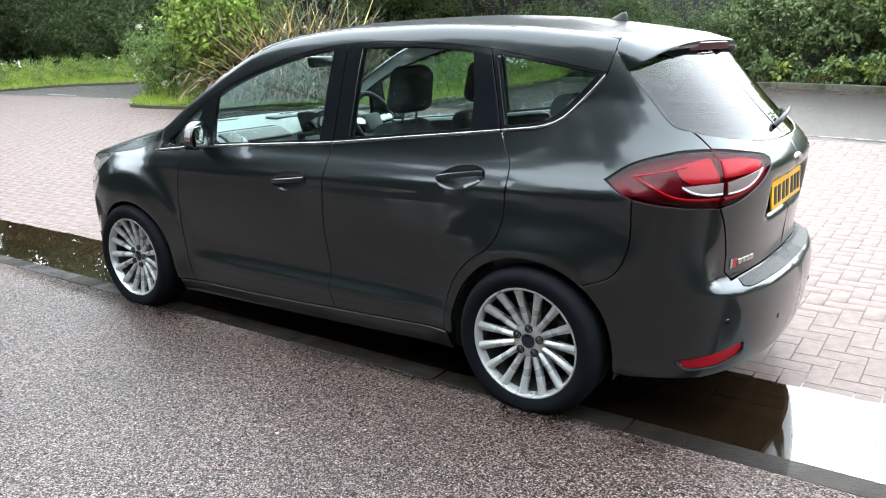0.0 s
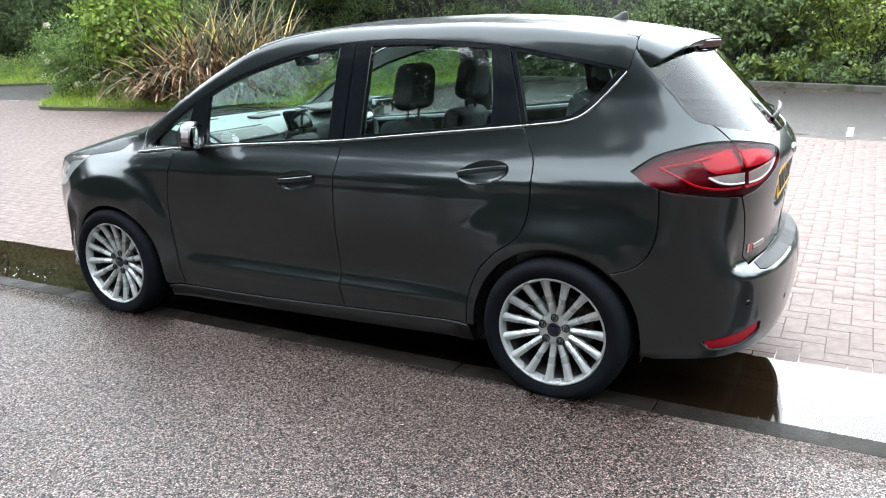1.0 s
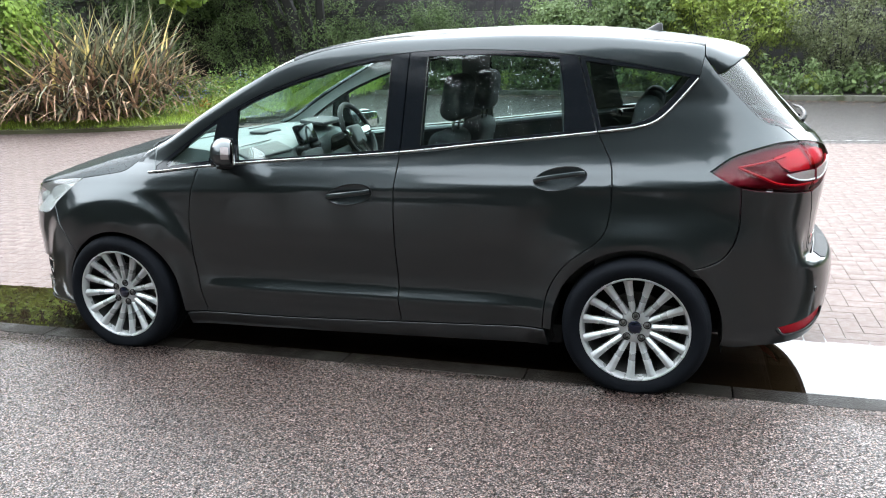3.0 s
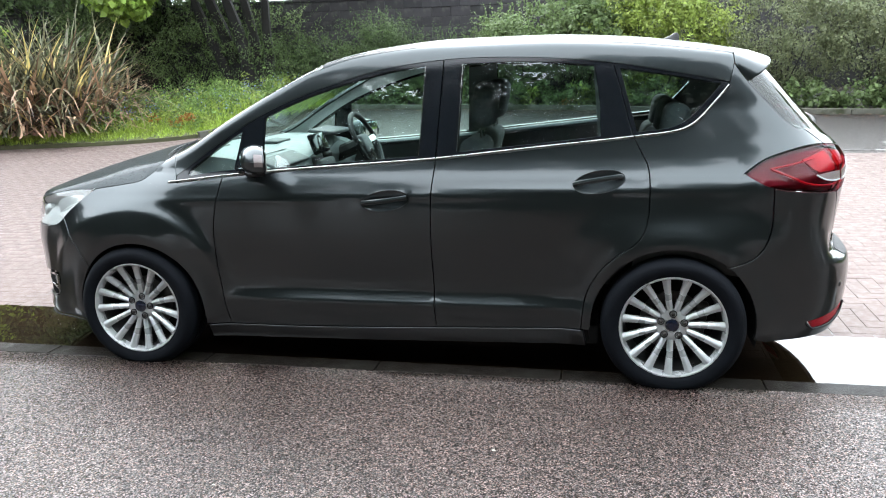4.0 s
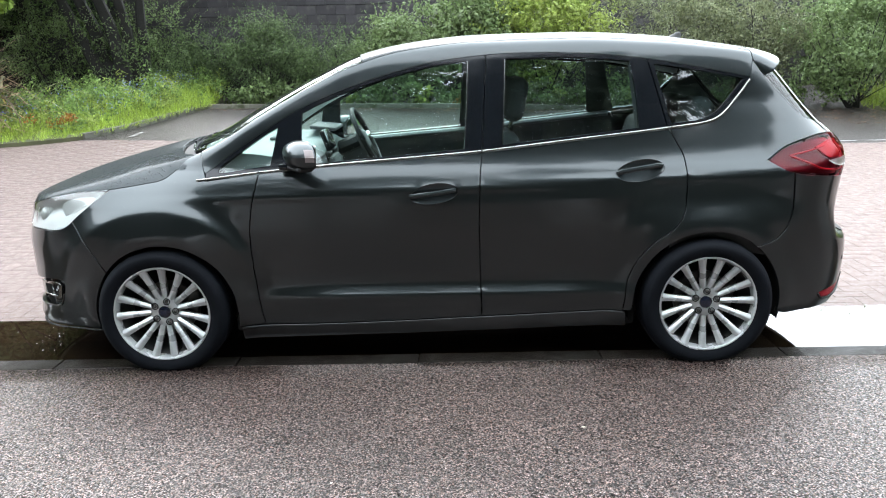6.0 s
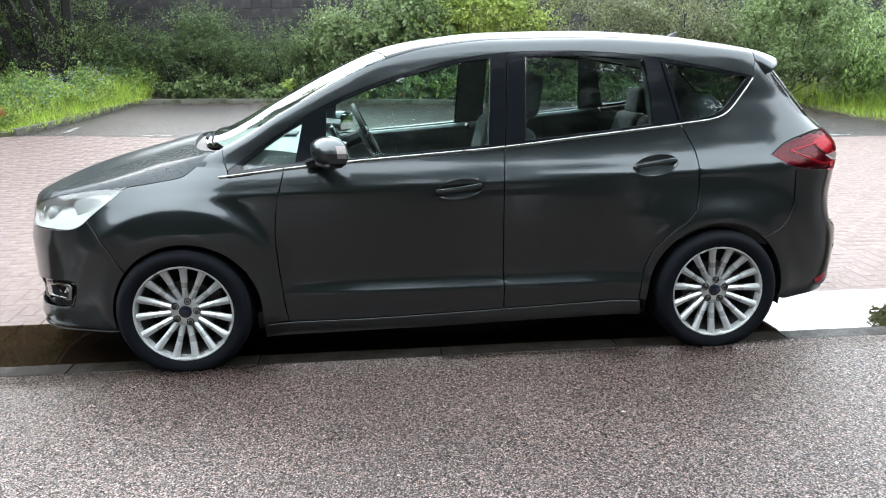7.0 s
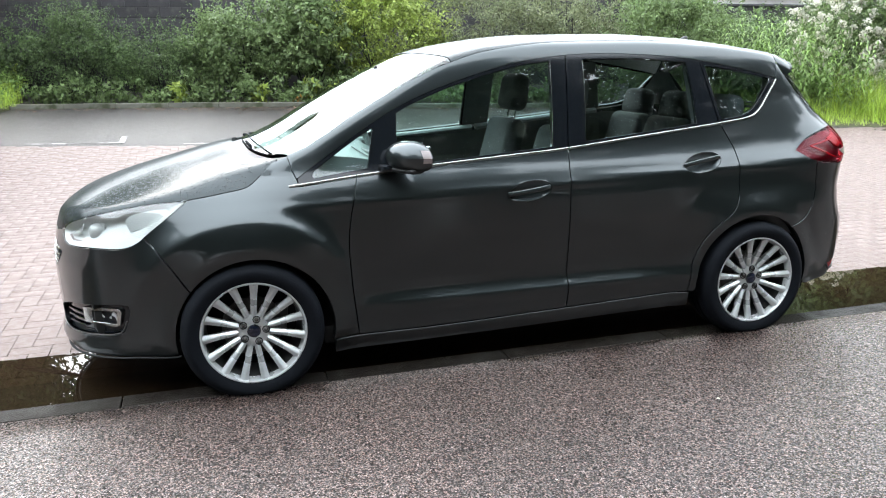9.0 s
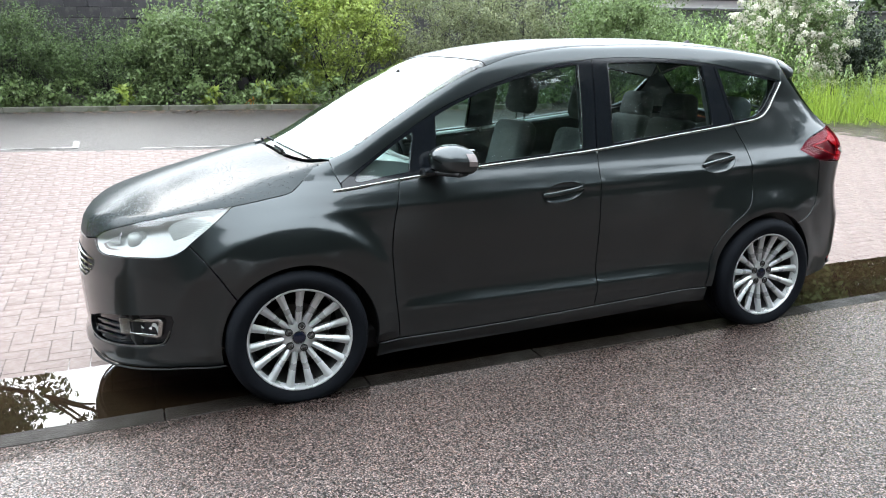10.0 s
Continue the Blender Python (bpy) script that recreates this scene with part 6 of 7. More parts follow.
def shrub(x, y, w, d, h, material, label, leaf=0.075, count=46, per=150, lump=0.30, blossom=None, aspect=0.5, name="shrub", group="", lift=0.0, shoots=70):
    z = lay(x, y)
    s = tagged(new(name), label, "shrub", group)
    s.matrix_basis = pose(x, y, z)
    c = (0, 0, h * 0.52 + lift)
    rad = (w / 2 - lump * 0.6, d / 2 - lump * 0.6, max(0.15, h * 0.5 - lump * 0.55))
    stems((0, 0, 0), c, rad, 14, 0.022, "branchwork", M_BARK, s)
    V = [crown(c, rad, count, lump, per, leaf, 0.0, aspect=aspect)]
    if shoots:          # arching shoots that break the outline
        dd = unit(rng.normal(0, 1, (shoots, 3)) + [0, -0.25, 0.55])
        P0 = np.array(c) + dd * (np.array(rad) + lump * 0.55)
        go = unit(dd * [1, 1, 0.4] + [0, 0, 0.8] + rng.normal(0, 0.35, (shoots, 3)))
        L = rng.uniform(0.25, 0.62, (shoots, 1)) * min(1.0, h / 2.2)
        for t in np.linspace(-0.35, 1.0, 22):
            at = P0 + go * L * t + np.array([0, 0, -0.30]) * L * t * t + rng.normal(0, 0.012, (shoots, 3))
            at[:, 2] = np.maximum(at[:, 2], 0.04)
            V.append(leaves(at, go * 0.6 + rng.normal(0, 0.6, (shoots, 3)), leaf * (1.05 - 0.4 * max(t, 0)), aspect, 0.3, 0.5))
    soup("foliage", np.vstack(V), 4, material, s)
    if blossom:
        C, R = lumps(c, np.array(rad) * 1.05, blossom, lump)
        V = []
        for q, r in zip(C, R):
            dd = unit(rng.normal(0, 1, (46, 3)) + [-0.2, -0.6, 0.6])
            V.append(leaves(q + unit(np.array([q - np.array(c)])) * r * 0.7 + dd * 0.060, dd, 0.046, 0.85))
        soup("blossom", np.vstack(V), 4, M_BLOSSOM, s)
    return s


HEDGE = "hedge behind the parking bays"
for x, y, w, d, h, m, lab, leaf, cnt, asp in (
        (-5.4, 13.1, 1.9, 1.5, 1.35, M_LEAF_DARK, "dense dark green fine-leaved shrub against the wall", 0.055, 60, 0.45),
        (-3.8, 12.7, 2.3, 2.0, 1.75, M_LEAF_DARK, "dense dark green fine-leaved shrub with arching twigs", 0.055, 90, 0.40),
        (-2.1, 12.5, 2.3, 2.0, 1.38, M_LEAF_DARK, "low dark green shrub with arching twigs below the wall", 0.055, 80, 0.40),
        (-0.7, 12.3, 2.2, 2.1, 1.80, M_LEAF_MID, "broad green shrub with mixed leaves", 0.070, 85, 0.55),
        (0.7, 12.1, 2.1, 2.1, 2.35, M_LEAF_MID, "dark green shrub with large lobed leaves", 0.095, 85, 0.62),
        (2.2, 11.7, 2.8, 2.1, 2.6, M_LEAF_BRIGHT, "bright yellow-green leafy shrub in the hedge", 0.075, 95, 0.5),
        (4.1, 11.4, 2.7, 2.1, 2.5, M_LEAF_OLIVE, "olive green and brownish shrub", 0.06, 95, 0.45),
        (5.8, 10.9, 2.7, 2.1, 2.5, M_LEAF_OLIVE, "olive green shrub with pale tips", 0.065, 85, 0.5),
        (7.3, 9.7, 2.6, 2.2, 2.4, M_LEAF_MID, "green shrub at the turn of the hedge", 0.075, 80, 0.5)):
    shrub(x, y, w, d, h, m, lab, leaf, int(cnt * 0.72), 235 if leaf < 0.09 else 170, 0.31, aspect=asp, group=HEDGE, shoots=120)
shrub(10.75, 8.5, 2.4, 2.3, 2.65, M_LEAF_MID, "green shrub covered in white blossom", 0.07, 95, 150, 0.32, blossom=520)
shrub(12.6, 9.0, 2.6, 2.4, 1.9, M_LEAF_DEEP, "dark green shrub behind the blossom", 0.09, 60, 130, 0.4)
shrub(11.8, 12.5, 4.4, 2.4, 1.7, M_LEAF_DARK, "tall dark green shrub beyond the hedge", 0.1, 90, 140, 0.55)
shrub(15.5, 11.0, 4.0, 2.6, 1.6, M_LEAF_MID, "broad green shrub beyond the blossom", 0.1, 80, 140, 0.5)
shrub(8.9, 11.6, 3.4, 2.4, 2.5, M_LEAF_MID, "tall green shrub behind the hedge", 0.09, 60, 130, 0.42)
ivy = []
for x in np.arange(-4.4, 6.6, 0.11):
    y = 11.78 - 0.19 * (x + 4.0) + rng.uniform(-0.28, 0.60)
    k = rng.uniform(0.5, 1.9)
    ivy.append(crown((x, y + 0.2, lay(x, y) + 0.17 * k), (0.20, 0.20, 0.20 * k), 5, 0.13, 30, rng.uniform(0.05, 0.10), lay(x, y), aspect=0.6))
tagged(soup("undergrowth", np.vstack(ivy), 4, M_LEAF_MID), "low leafy weeds along the foot of the hedge", "undergrowth", kind="stuff")
tufts = [crown((x, y + 0.1, lay(x, y) + 0.25), (0.10, 0.10, 0.18), 3, 0.10, 26, 0.16, lay(x, y), aspect=0.45) for x, y in [(1.0, 10.95), (0.55, 11.05), (1.3, 10.85), (-0.4, 11.2), (2.2, 10.75), (-1.9, 11.45), (3.6, 10.4)]]
tagged(soup("broad_leaved_weeds", np.vstack(tufts), 4, M_LEAF_BRIGHT), "bright broad-leaved dock weeds by the kerb", "weeds", kind="stuff")
rust = [crown((0.35, 11.0, lay(0, 11.0) + 0.14), (0.07, 0.05, 0.06), 3, 0.06, 12, 0.08, aspect=0.6), crown((-6.3, 8.25, lay(-6, 8.2) + 0.30), (0.45, 0.25, 0.10), 7, 0.09, 30, 0.06, aspect=0.6)]
tagged(soup("rusty_weeds", np.vstack(rust), 4, M_RUST), "rust-orange dying leaves among the weeds", "weeds", kind="stuff")

# ---------- kerbs ----------
def stone_mesh(name, size, bevel, material):
    me = bpy.data.meshes.new(name)
    bm = box(bmesh.new(), size, None, bevel, 1)
    bm.to_mesh(me)
    bm.free()
    me.materials.append(material)
    return me


def kerb_run(label, pts, top, length, width, height, material=M_KERB_MOSSY, bevel=0.006):
    k = tagged(new("kerb"), label, "kerb", kind="structure")
    me = stone_mesh("kerb_stone", (length - 0.006, width, height), bevel, material)
    P = spline(pts, 0.02)
    seg = np.r_[0, np.cumsum(np.linalg.norm(np.diff(P, axis=0), axis=1))]
    for i in range(int(seg[-1] / length)):
        a, b = [np.array([np.interp(q, seg, P[:, 0]), np.interp(q, seg, P[:, 1])]) for q in (i * length, (i + 1) * length)]
        m = (a + b) / 2
        o = new("kerb_stone", me)
        o.parent = k
        za, zb = top(*a), top(*b)
        o.matrix_basis = pose(m[0], m[1], (za + zb) / 2 - height / 2 + rng.uniform(-0.002, 0.002), rng.uniform(-0.4, 0.4), -math.degrees(math.atan2(zb - za, length)), math.degrees(math.atan2(b[1] - a[1], b[0] - a[0])))
    return k


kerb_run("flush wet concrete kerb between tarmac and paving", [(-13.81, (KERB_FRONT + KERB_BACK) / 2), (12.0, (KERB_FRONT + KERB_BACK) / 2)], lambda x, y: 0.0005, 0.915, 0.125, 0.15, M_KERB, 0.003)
BANK = [(-26.0, 6.6), (-21.5, 8.3), (-20.0, 9.35), (-17.6, 10.1), (-15.4, 10.6), (-14.1, 10.0), (-13.5, 8.5), (-13.05, 7.1), (-12.3, 6.72), (-9.6, 6.85), (-8.0, 7.08), (-6.6, 7.45), (-5.75, 8.02), (-5.38, 8.9), (-5.12, 9.9), (-4.72, 11.36)]
kerb_run("low grey kerb round the grass bank", BANK[12:], lambda x, y: lay(x, y) + 0.10, 0.6, 0.10, 0.15)
kerb_run("low mossy kerb in front of the hedge", [(-4.75, 11.42), (0.0, 10.75), (3.0, 9.98), (6.2, 9.5)], lambda x, y: lay(x, y) + 0.09, 0.9, 0.12, 0.18)

# ---------- grass bank, flax, saplings ----------
edge = spline(BANK, 0.25)
bm = bmesh.new()
rows = []
for x, y in edge:
    rows.append([bm.verts.new((x - 0.35 * q * (1 if x > -6 else 0), y + q * (14.5 - y), lay(x, y + q * (14.5 - y)) + (0.06 if q else -0.03) + 0.16 * min(1, q * 3))) for q in (0, 0.0005, 0.06, 0.15, 0.3, 0.6, 1.0)])
for a, b in zip(rows[:-1], rows[1:]):
    for j in range(6):
        bm.faces.new((a[j], b[j], b[j + 1], a[j + 1]))
tagged(part("grass_bank", bm, M_SOIL, None), "soil bank under long grass and weeds", "ground", kind="structure")


def blades(P, height, width, lean=0.35):
    n = len(P)
    a = rng.uniform(0, 2 * math.pi, n)
    h = height * rng.uniform(0.5, 1.3, (n, 1))
    side = np.stack([np.cos(a), np.sin(a), 0 * a], 1) * width * 0.5
    tipd = np.stack([-np.sin(a), np.cos(a), 0 * a], 1) * lean * rng.normal(0, 1, (n, 1)) + [0, 0, 1]
    return np.stack([P - side, P + side, P + tipd * h], 1).reshape(-1, 3)


def bank_points(n, depth0, depth1):
    i = rng.integers(0, len(edge), n)
    q = rng.uniform(depth0, depth1, n)
    x = edge[i, 0] + rng.uniform(-0.2, 0.2, n) - 0.2 * q
    y = edge[i, 1] + q + 0.04
    return np.stack([x, y, GROUND(y) + 0.06 + 0.16 * np.clip(q / (14.5 - edge[i, 1]) * 3, 0, 1)], 1)


tagged(soup("long_grass", np.vstack([blades(bank_points(9000, 0.0, 0.22), 0.055, 0.008, 0.9), blades(bank_points(27000, 0.12, 0.80), 0.12, 0.009, 0.9), blades(bank_points(17000, 0.4, 2.4), 0.26, 0.012, 0.7)]), 3, M_GRASS), "long bright green grass on the bank", "grass", kind="stuff")
for count, near_q, tall, material, nm, lb in ((800, 0.35, 0.20, M_NETTLE, "bank_weeds", "leafy weeds on the bank"), (470, 0.25, 0.16, M_LEAF_BRIGHT, "yellow_green_weeds", "yellow-green weeds on the bank")):
    weeds = []
    for x, y, z in bank_points(count, near_q, 4.0 if count > 400 else 1.9):
        k = rng.uniform(0.5, 1.5)
        weeds.append(crown((x, y, z + tall * k), (0.16, 0.16, 0.22 * k), 4, 0.13, 24, 0.06, z, aspect=0.45))
    tagged(soup(nm, np.vstack(weeds), 4, material), lb, "weeds", kind="stuff")
bells = bank_points(520, 0.35, 2.6)
bells = bells[(bells[:, 0] > -9) & (bells[:, 0] < -5.2)]
tagged(soup("bluebells", np.vstack([leaves(p + rng.normal(0, 0.04, (7, 3)) * [1, 1, 1.6] + [0, 0, rng.uniform(0.22, 0.46)], rng.normal(0, 1, (7, 3)), 0.030, 0.7) for p in bells]), 4, M_BLUE), "blue bluebell flowers in the grass", "flowers", kind="stuff")


def flax(x, y, radius, n, length, dry, label):
    z = lay(x, y) + 0.1
    f = tagged(new("flax_plant"), label, "plant")
    f.matrix_basis = pose(x, y, z)
    for name, share, material in (("foliage", 0.95 - dry, M_FLAX), ("dry_foliage", dry, M_FLAX_DRY), ("pale_foliage", 0.05, M_FLAX_PALE)):
        V = []
        for _ in range(int(n * share)):
            a = rng.uniform(0, 2 * math.pi)
            L = length * rng.uniform(0.55, 1.15)
            tilt = rng.uniform(0.05, 1.2) if name != "dry_foliage" else rng.uniform(0.5, 1.35)
            bend = rng.uniform(0.2, 2.2) * (1.25 if name == "dry_foliage" else 0.95)
            p = np.array([radius * 0.5 * rng.normal(), radius * 0.5 * rng.normal(), 0.0])
            w = rng.uniform(0.014, 0.034)
            hd = np.array([math.cos(a), math.sin(a), 0])
            sd = np.array([-math.sin(a), math.cos(a), 0])
            prev = None
            steps = 7
            for j in range(steps + 1):
                t = j / steps
                ww = w * (1 - t**2.5) * (0.6 + 0.8 * t if t < 0.5 else 1.0) + 0.001
                cur = (p - sd * ww, p + sd * ww)
                if prev:
                    V += [prev[0], prev[1], cur[1], cur[0]]
                prev = cur
                ang = tilt + bend * t**1.5
                p = p + (hd * math.sin(ang) + np.array([0, 0, math.cos(ang)])) * L / steps
                p[2] = max(p[2], 0.02)
        soup(name, np.array(V), 4, material, f)
    return f


flax(-8.95, 8.4, 1.05, 1700, 2.2, 0.50, "large flax clump of brown and green strap leaves")
flax(-9.8, 8.1, 0.9, 420, 1.6, 0.6, "dry brown flax clump beside the sapling")
flax(-7.9, 8.6, 0.4, 150, 1.2, 0.5, "smaller flax clump in the grass")
shrub(-10.9, 7.9, 2.6, 1.8, 2.7, M_LEAF_FRESH, "fresh bright green maple sapling", 0.10, 100, 130, 0.36, aspect=0.65, lift=0.35)
shrub(-12.6, 7.9, 2.4, 1.7, 1.75, M_NETTLE, "green shrub with small white flowers", 0.065, 70, 150, 0.32, blossom=14)
shrub(-12.2, 10.2, 2.8, 2.0, 2.3, M_LEAF_MID, "broad green shrub on the bank", 0.08, 70, 140, 0.45)
for x, y, w, h in ((-6.4, 13.0, 2.8, 2.05), (-8.2, 12.7, 2.8, 2.1), (-10.4, 12.0, 3.0, 2.3)):
    shrub(x, y, w, 2.0, h, M_LEAF_MID, "dark green shrub below the wall", 0.06, 60, 150, 0.36, aspect=0.4)

def tree(x, y, height, girth, spread, material, label, leaf, n_lumps, per, lump, leanx=0.0, crown_z=0.62, forks=5, trunks=((0.0, 0.0, 0.0, 1.0), (0.25, 0.1, 0.25, 0.75))):
    t = tagged(new("tree"), label, "tree")
    z = lay(x, y)
    t.matrix_basis = pose(x, y, z)
    bm = bmesh.new()
    ends = []

    def limb(p, d, r, length, depth):
        q, rings_ = Vector(p), []
        d = Vector(d).normalized()
        for j in range(7):
            a = d.orthogonal().normalized()
            b = d.cross(a)
            rr = r * (1 - 0.10 * j) * (1.35 if (j == 0 and depth == 0) else 1)
            rings_.append([bm.verts.new(q + (a * math.cos(2 * math.pi * k / 9) + b * math.sin(2 * math.pi * k / 9)) * rr * (1 + 0.08 * math.sin(3 * k))) for k in range(9)])
            q = q + d * length / 6
            d = (d + Vector(rng.normal(0, 0.09, 3))).normalized()
        for a, b in zip(rings_[:-1], rings_[1:]):
            for k in range(9):
                bm.faces.new((a[k], a[(k + 1) % 9], b[(k + 1) % 9], b[k]))
        ends.append(np.array(q))
        if depth < 2:
            for _ in range(forks if depth else 3):
                turn = d + Vector(rng.normal(0, 0.6, 3)) * (1.0, 1.3)[depth]
                turn.z = max(turn.z, 0.35)
                limb(q - d * length * 0.08, turn, r * 0.5, length * 0.62, depth + 1)

    for ox, oy, lean, g in trunks:
        limb((ox, oy, -0.1), (leanx + lean, oy, 1), girth * g, height * 0.42, 0)
    bmesh.ops.recalc_face_normals(bm, faces=bm.faces)
    part("trunk", bm, M_BARK, t)
    V = [crown((leanx * height * 0.5, 0, height * crown_z), (spread, spread, height * 0.30), n_lumps, lump, per, leaf, height * 0.25)]
    V += [crown(e, (0.3, 0.3, 0.2), 3, lump * 0.7, per // 2, leaf) for e in ends[::2]]
    soup("crown", np.vstack(V), 4, material, t)
    return t


tree(-6.95, 12.6, 8.0, 0.34, 3.0, M_LEAF_DARK, "dark tree with several leaning trunks below the wall", 0.16, 300, 190, 0.6, -0.04, 0.75, trunks=((-0.12, 0.0, -0.26, 0.52), (0.02, 0.05, -0.12, 0.60), (0.22, -0.05, -0.03, 0.58), (0.36, 0.05, 0.04, 0.50), (0.52, 0.0, 0.12, 0.46)))
tree(-9.2, 13.5, 6.0, 0.16, 2.3, M_LEAF_DARK, "dark low-branched tree by the wall", 0.13, 110, 130, 0.55, 0.0, 0.50)
tree(-10.9, 13.2, 6.5, 0.18, 2.4, M_LEAF_DARK, "dark low-branched tree beside the wall", 0.13, 110, 130, 0.6, 0.0, 0.52)
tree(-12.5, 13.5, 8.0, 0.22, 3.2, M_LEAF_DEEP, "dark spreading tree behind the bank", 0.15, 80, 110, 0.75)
tree(-17.5, 13.0, 8.5, 0.24, 3.6, M_LEAF_DARK, "tall dark green tree at the far side", 0.16, 80, 110, 0.8)
tree(-29.0, 19.0, 10.0, 0.25, 4.6, M_LEAF_DARK, "tall green tree in the far corner", 0.2, 90, 110, 1.0)
tree(-22.0, 16.0, 9.0, 0.25, 4.2, M_LEAF_DARK, "tall green tree in the distance", 0.18, 80, 110, 0.9)
for x, y, w, h in ((-15.5, 12.5, 4.0, 2.8), (-19.0, 12.8, 4.4, 3.0), (-23.0, 13.6, 5.0, 3.4), (-28, 14.5, 6, 3.8), (-34, 16, 7, 4.5)):
    shrub(x, y, w, 3.0, h, M_LEAF_DARK, "dark green shrub at the edge of the car park", 0.12, 90, 150, 0.6)

for x, y, h in ((21.9, 18.5, 11.5), (26.0, 16.0, 12.0)):
    tree(x, y, h, 0.24, 3.0, M_LEAF_MID, "tall broad green tree beyond the end of the wall", 0.26, 230, 130, 0.8, 0.0, 0.70, 4)

# a maple bough that hangs into the view beside the trunks
bough = tagged(new("maple_bough"), "hanging bough of fresh green maple leaves", "branch")
bough.matrix_basis = pose(-8.6, 10.6, 2.78)
tube("branch", [(1.9, 1.0, 0.9), (1.0, 0.5, 0.75), (0.2, 0.1, 0.45), (-0.5, -0.1, 0.15)], [0.05, 0.035, 0.022, 0.01], M_BARK, bough)
soup("foliage", np.vstack([crown((0.1, 0, 0.12), (0.85, 0.4, 0.28), 26, 0.20, 46, 0.15, aspect=0.85), crown((1.5, 0.6, 0.55), (0.7, 0.4, 0.25), 12, 0.2, 40, 0.15, aspect=0.85)]), 4, M_LEAF_FRESH, bough)

# ---------- grass verge and nettles at the hedge's end ----------
verge = spline([(7.5, 9.6), (7.75, 8.4), (8.1, 7.2), (8.6, 6.45), (9.4, 6.25), (10.4, 5.7), (13.0, 4.9), (17.0, 3.8)], 0.25)
bm = bmesh.new()
rows = []
for x, y in verge:
    rows.append([bm.verts.new((x + 2.2 * q, y + 5.0 * q, lay(x, y + 5.0 * q) + (0.03 if q else -0.02) + 0.14 * min(1, q * 4))) for q in (0, 0.02, 0.1, 0.25, 0.6, 1.0)])
for a, b in zip(rows[:-1], rows[1:]):
    for j in range(5):
        bm.faces.new((a[j], b[j], b[j + 1], a[j + 1]))
tagged(part("grass_verge", bm, M_SOIL, None), "soil under the grass at the hedge's end", "ground", kind="structure")


def verge_points(n, q0, q1):
    i = rng.integers(0, len(verge), n)
    q = rng.uniform(q0, q1, n)
    x, y = verge[i, 0] + 2.2 * q + rng.uniform(-0.12, 0.12, n), verge[i, 1] + 5.0 * q + rng.uniform(-0.12, 0.12, n)
    return np.stack([x, y, GROUND(y) + 0.03 + 0.14 * np.clip(q * 4, 0, 1)], 1)


tall = verge_points(9000, 0.02, 0.30)
tagged(soup("verge_grass", np.vstack([blades(tall[tall[:, 0] > 9.3], 0.62, 0.012, 0.5), blades(verge_points(3600, 0.0, 0.10), 0.15, 0.010, 0.9), blades(verge_points(4200, 0.05, 0.22), 0.36, 0.011, 0.9)]), 3, M_GRASS), "tall seeding grass at the hedge's end", "grass", kind="stuff")


def nettles(P, tall, leaf):
    """Upright stems with drooping pairs of narrow leaves."""
    V = []
    lean = rng.normal(0, 0.12, (len(P), 2))
    h = tall * rng.uniform(0.4, 1.25, len(P))
    for t in np.linspace(0.12, 1.0, 17):
        at = P + np.stack([lean[:, 0] * h * t * t, lean[:, 1] * h * t * t, h * t], 1)
        a = rng.uniform(0, 2 * math.pi, len(P))
        for flip in (0, math.pi):
            out = np.stack([np.cos(a + flip), np.sin(a + flip), 0.35 + 0 * a], 1)
            tip = at + out * leaf * (1.15 - 0.5 * t) * [1, 1, 0.5] - [0, 0, leaf * 0.5]
            side = np.stack([-np.sin(a), np.cos(a), 0 * a], 1) * leaf * 0.12
            mid = at * 0.55 + tip * 0.45 + [0, 0, leaf * 0.22]
            V.append(np.stack([at, mid + side, tip, mid - side], 1).reshape(-1, 3))
    return np.vstack(V)


P = verge_points(1100, 0.10, 0.42)
P = P[(P[:, 0] < 9.7) & (P[:, 1] < 9.4)]
tagged(soup("nettles", nettles(P, 1.25, 0.155), 4, M_NETTLE), "tall fresh green nettles before the hedge", "nettles", kind="stuff")
P = verge_points(260, 0.08, 0.35)
tagged(soup("willowherb", nettles(P[P[:, 0] > 9.6], 0.8, 0.13), 4, M_LEAF_MID), "lower green weeds under the blossom", "weeds", kind="stuff")

# ---------- wall behind the hedge ----------
wall = tagged(new("boundary_wall"), "dark stone block wall behind the hedge", "wall", kind="structure")
bm = box(bmesh.new(), (24.0, 0.325, 2.5), pose(-3.0, 14.0, 1.68), 0.01)
part("wall_core", bm, M_MORTAR, wall)
bm = box(bmesh.new(), (17.0, 0.30, 2.3), pose(17.6, 14.0, 1.50), 0.01)
part("wall_core", bm, M_MORTAR, wall)
bm = box(bmesh.new(), (17.0, 0.40, 0.07), pose(17.6, 14.0, 2.68), 0.02)
part("coping", bm, M_STONE, wall)
block = stone_mesh("block", (0.437, 0.34, 0.211), 0.007, M_STONE)
for j in range(7):
    for i in range(33):
        o = new("block", block)
        o.parent = wall
        o.matrix_basis = pose(-9.0 + 0.44 * i + 0.22 * (j % 2), 13.98 + rng.uniform(-0.012, 0.012), 1.56 + 0.215 * j, 0, 0, rng.uniform(-1, 1))
bm = box(bmesh.new(), (24.0, 0.42, 0.08), pose(-3.0, 14.0, 3.0), 0.02)
part("coping", bm, M_STONE, wall)

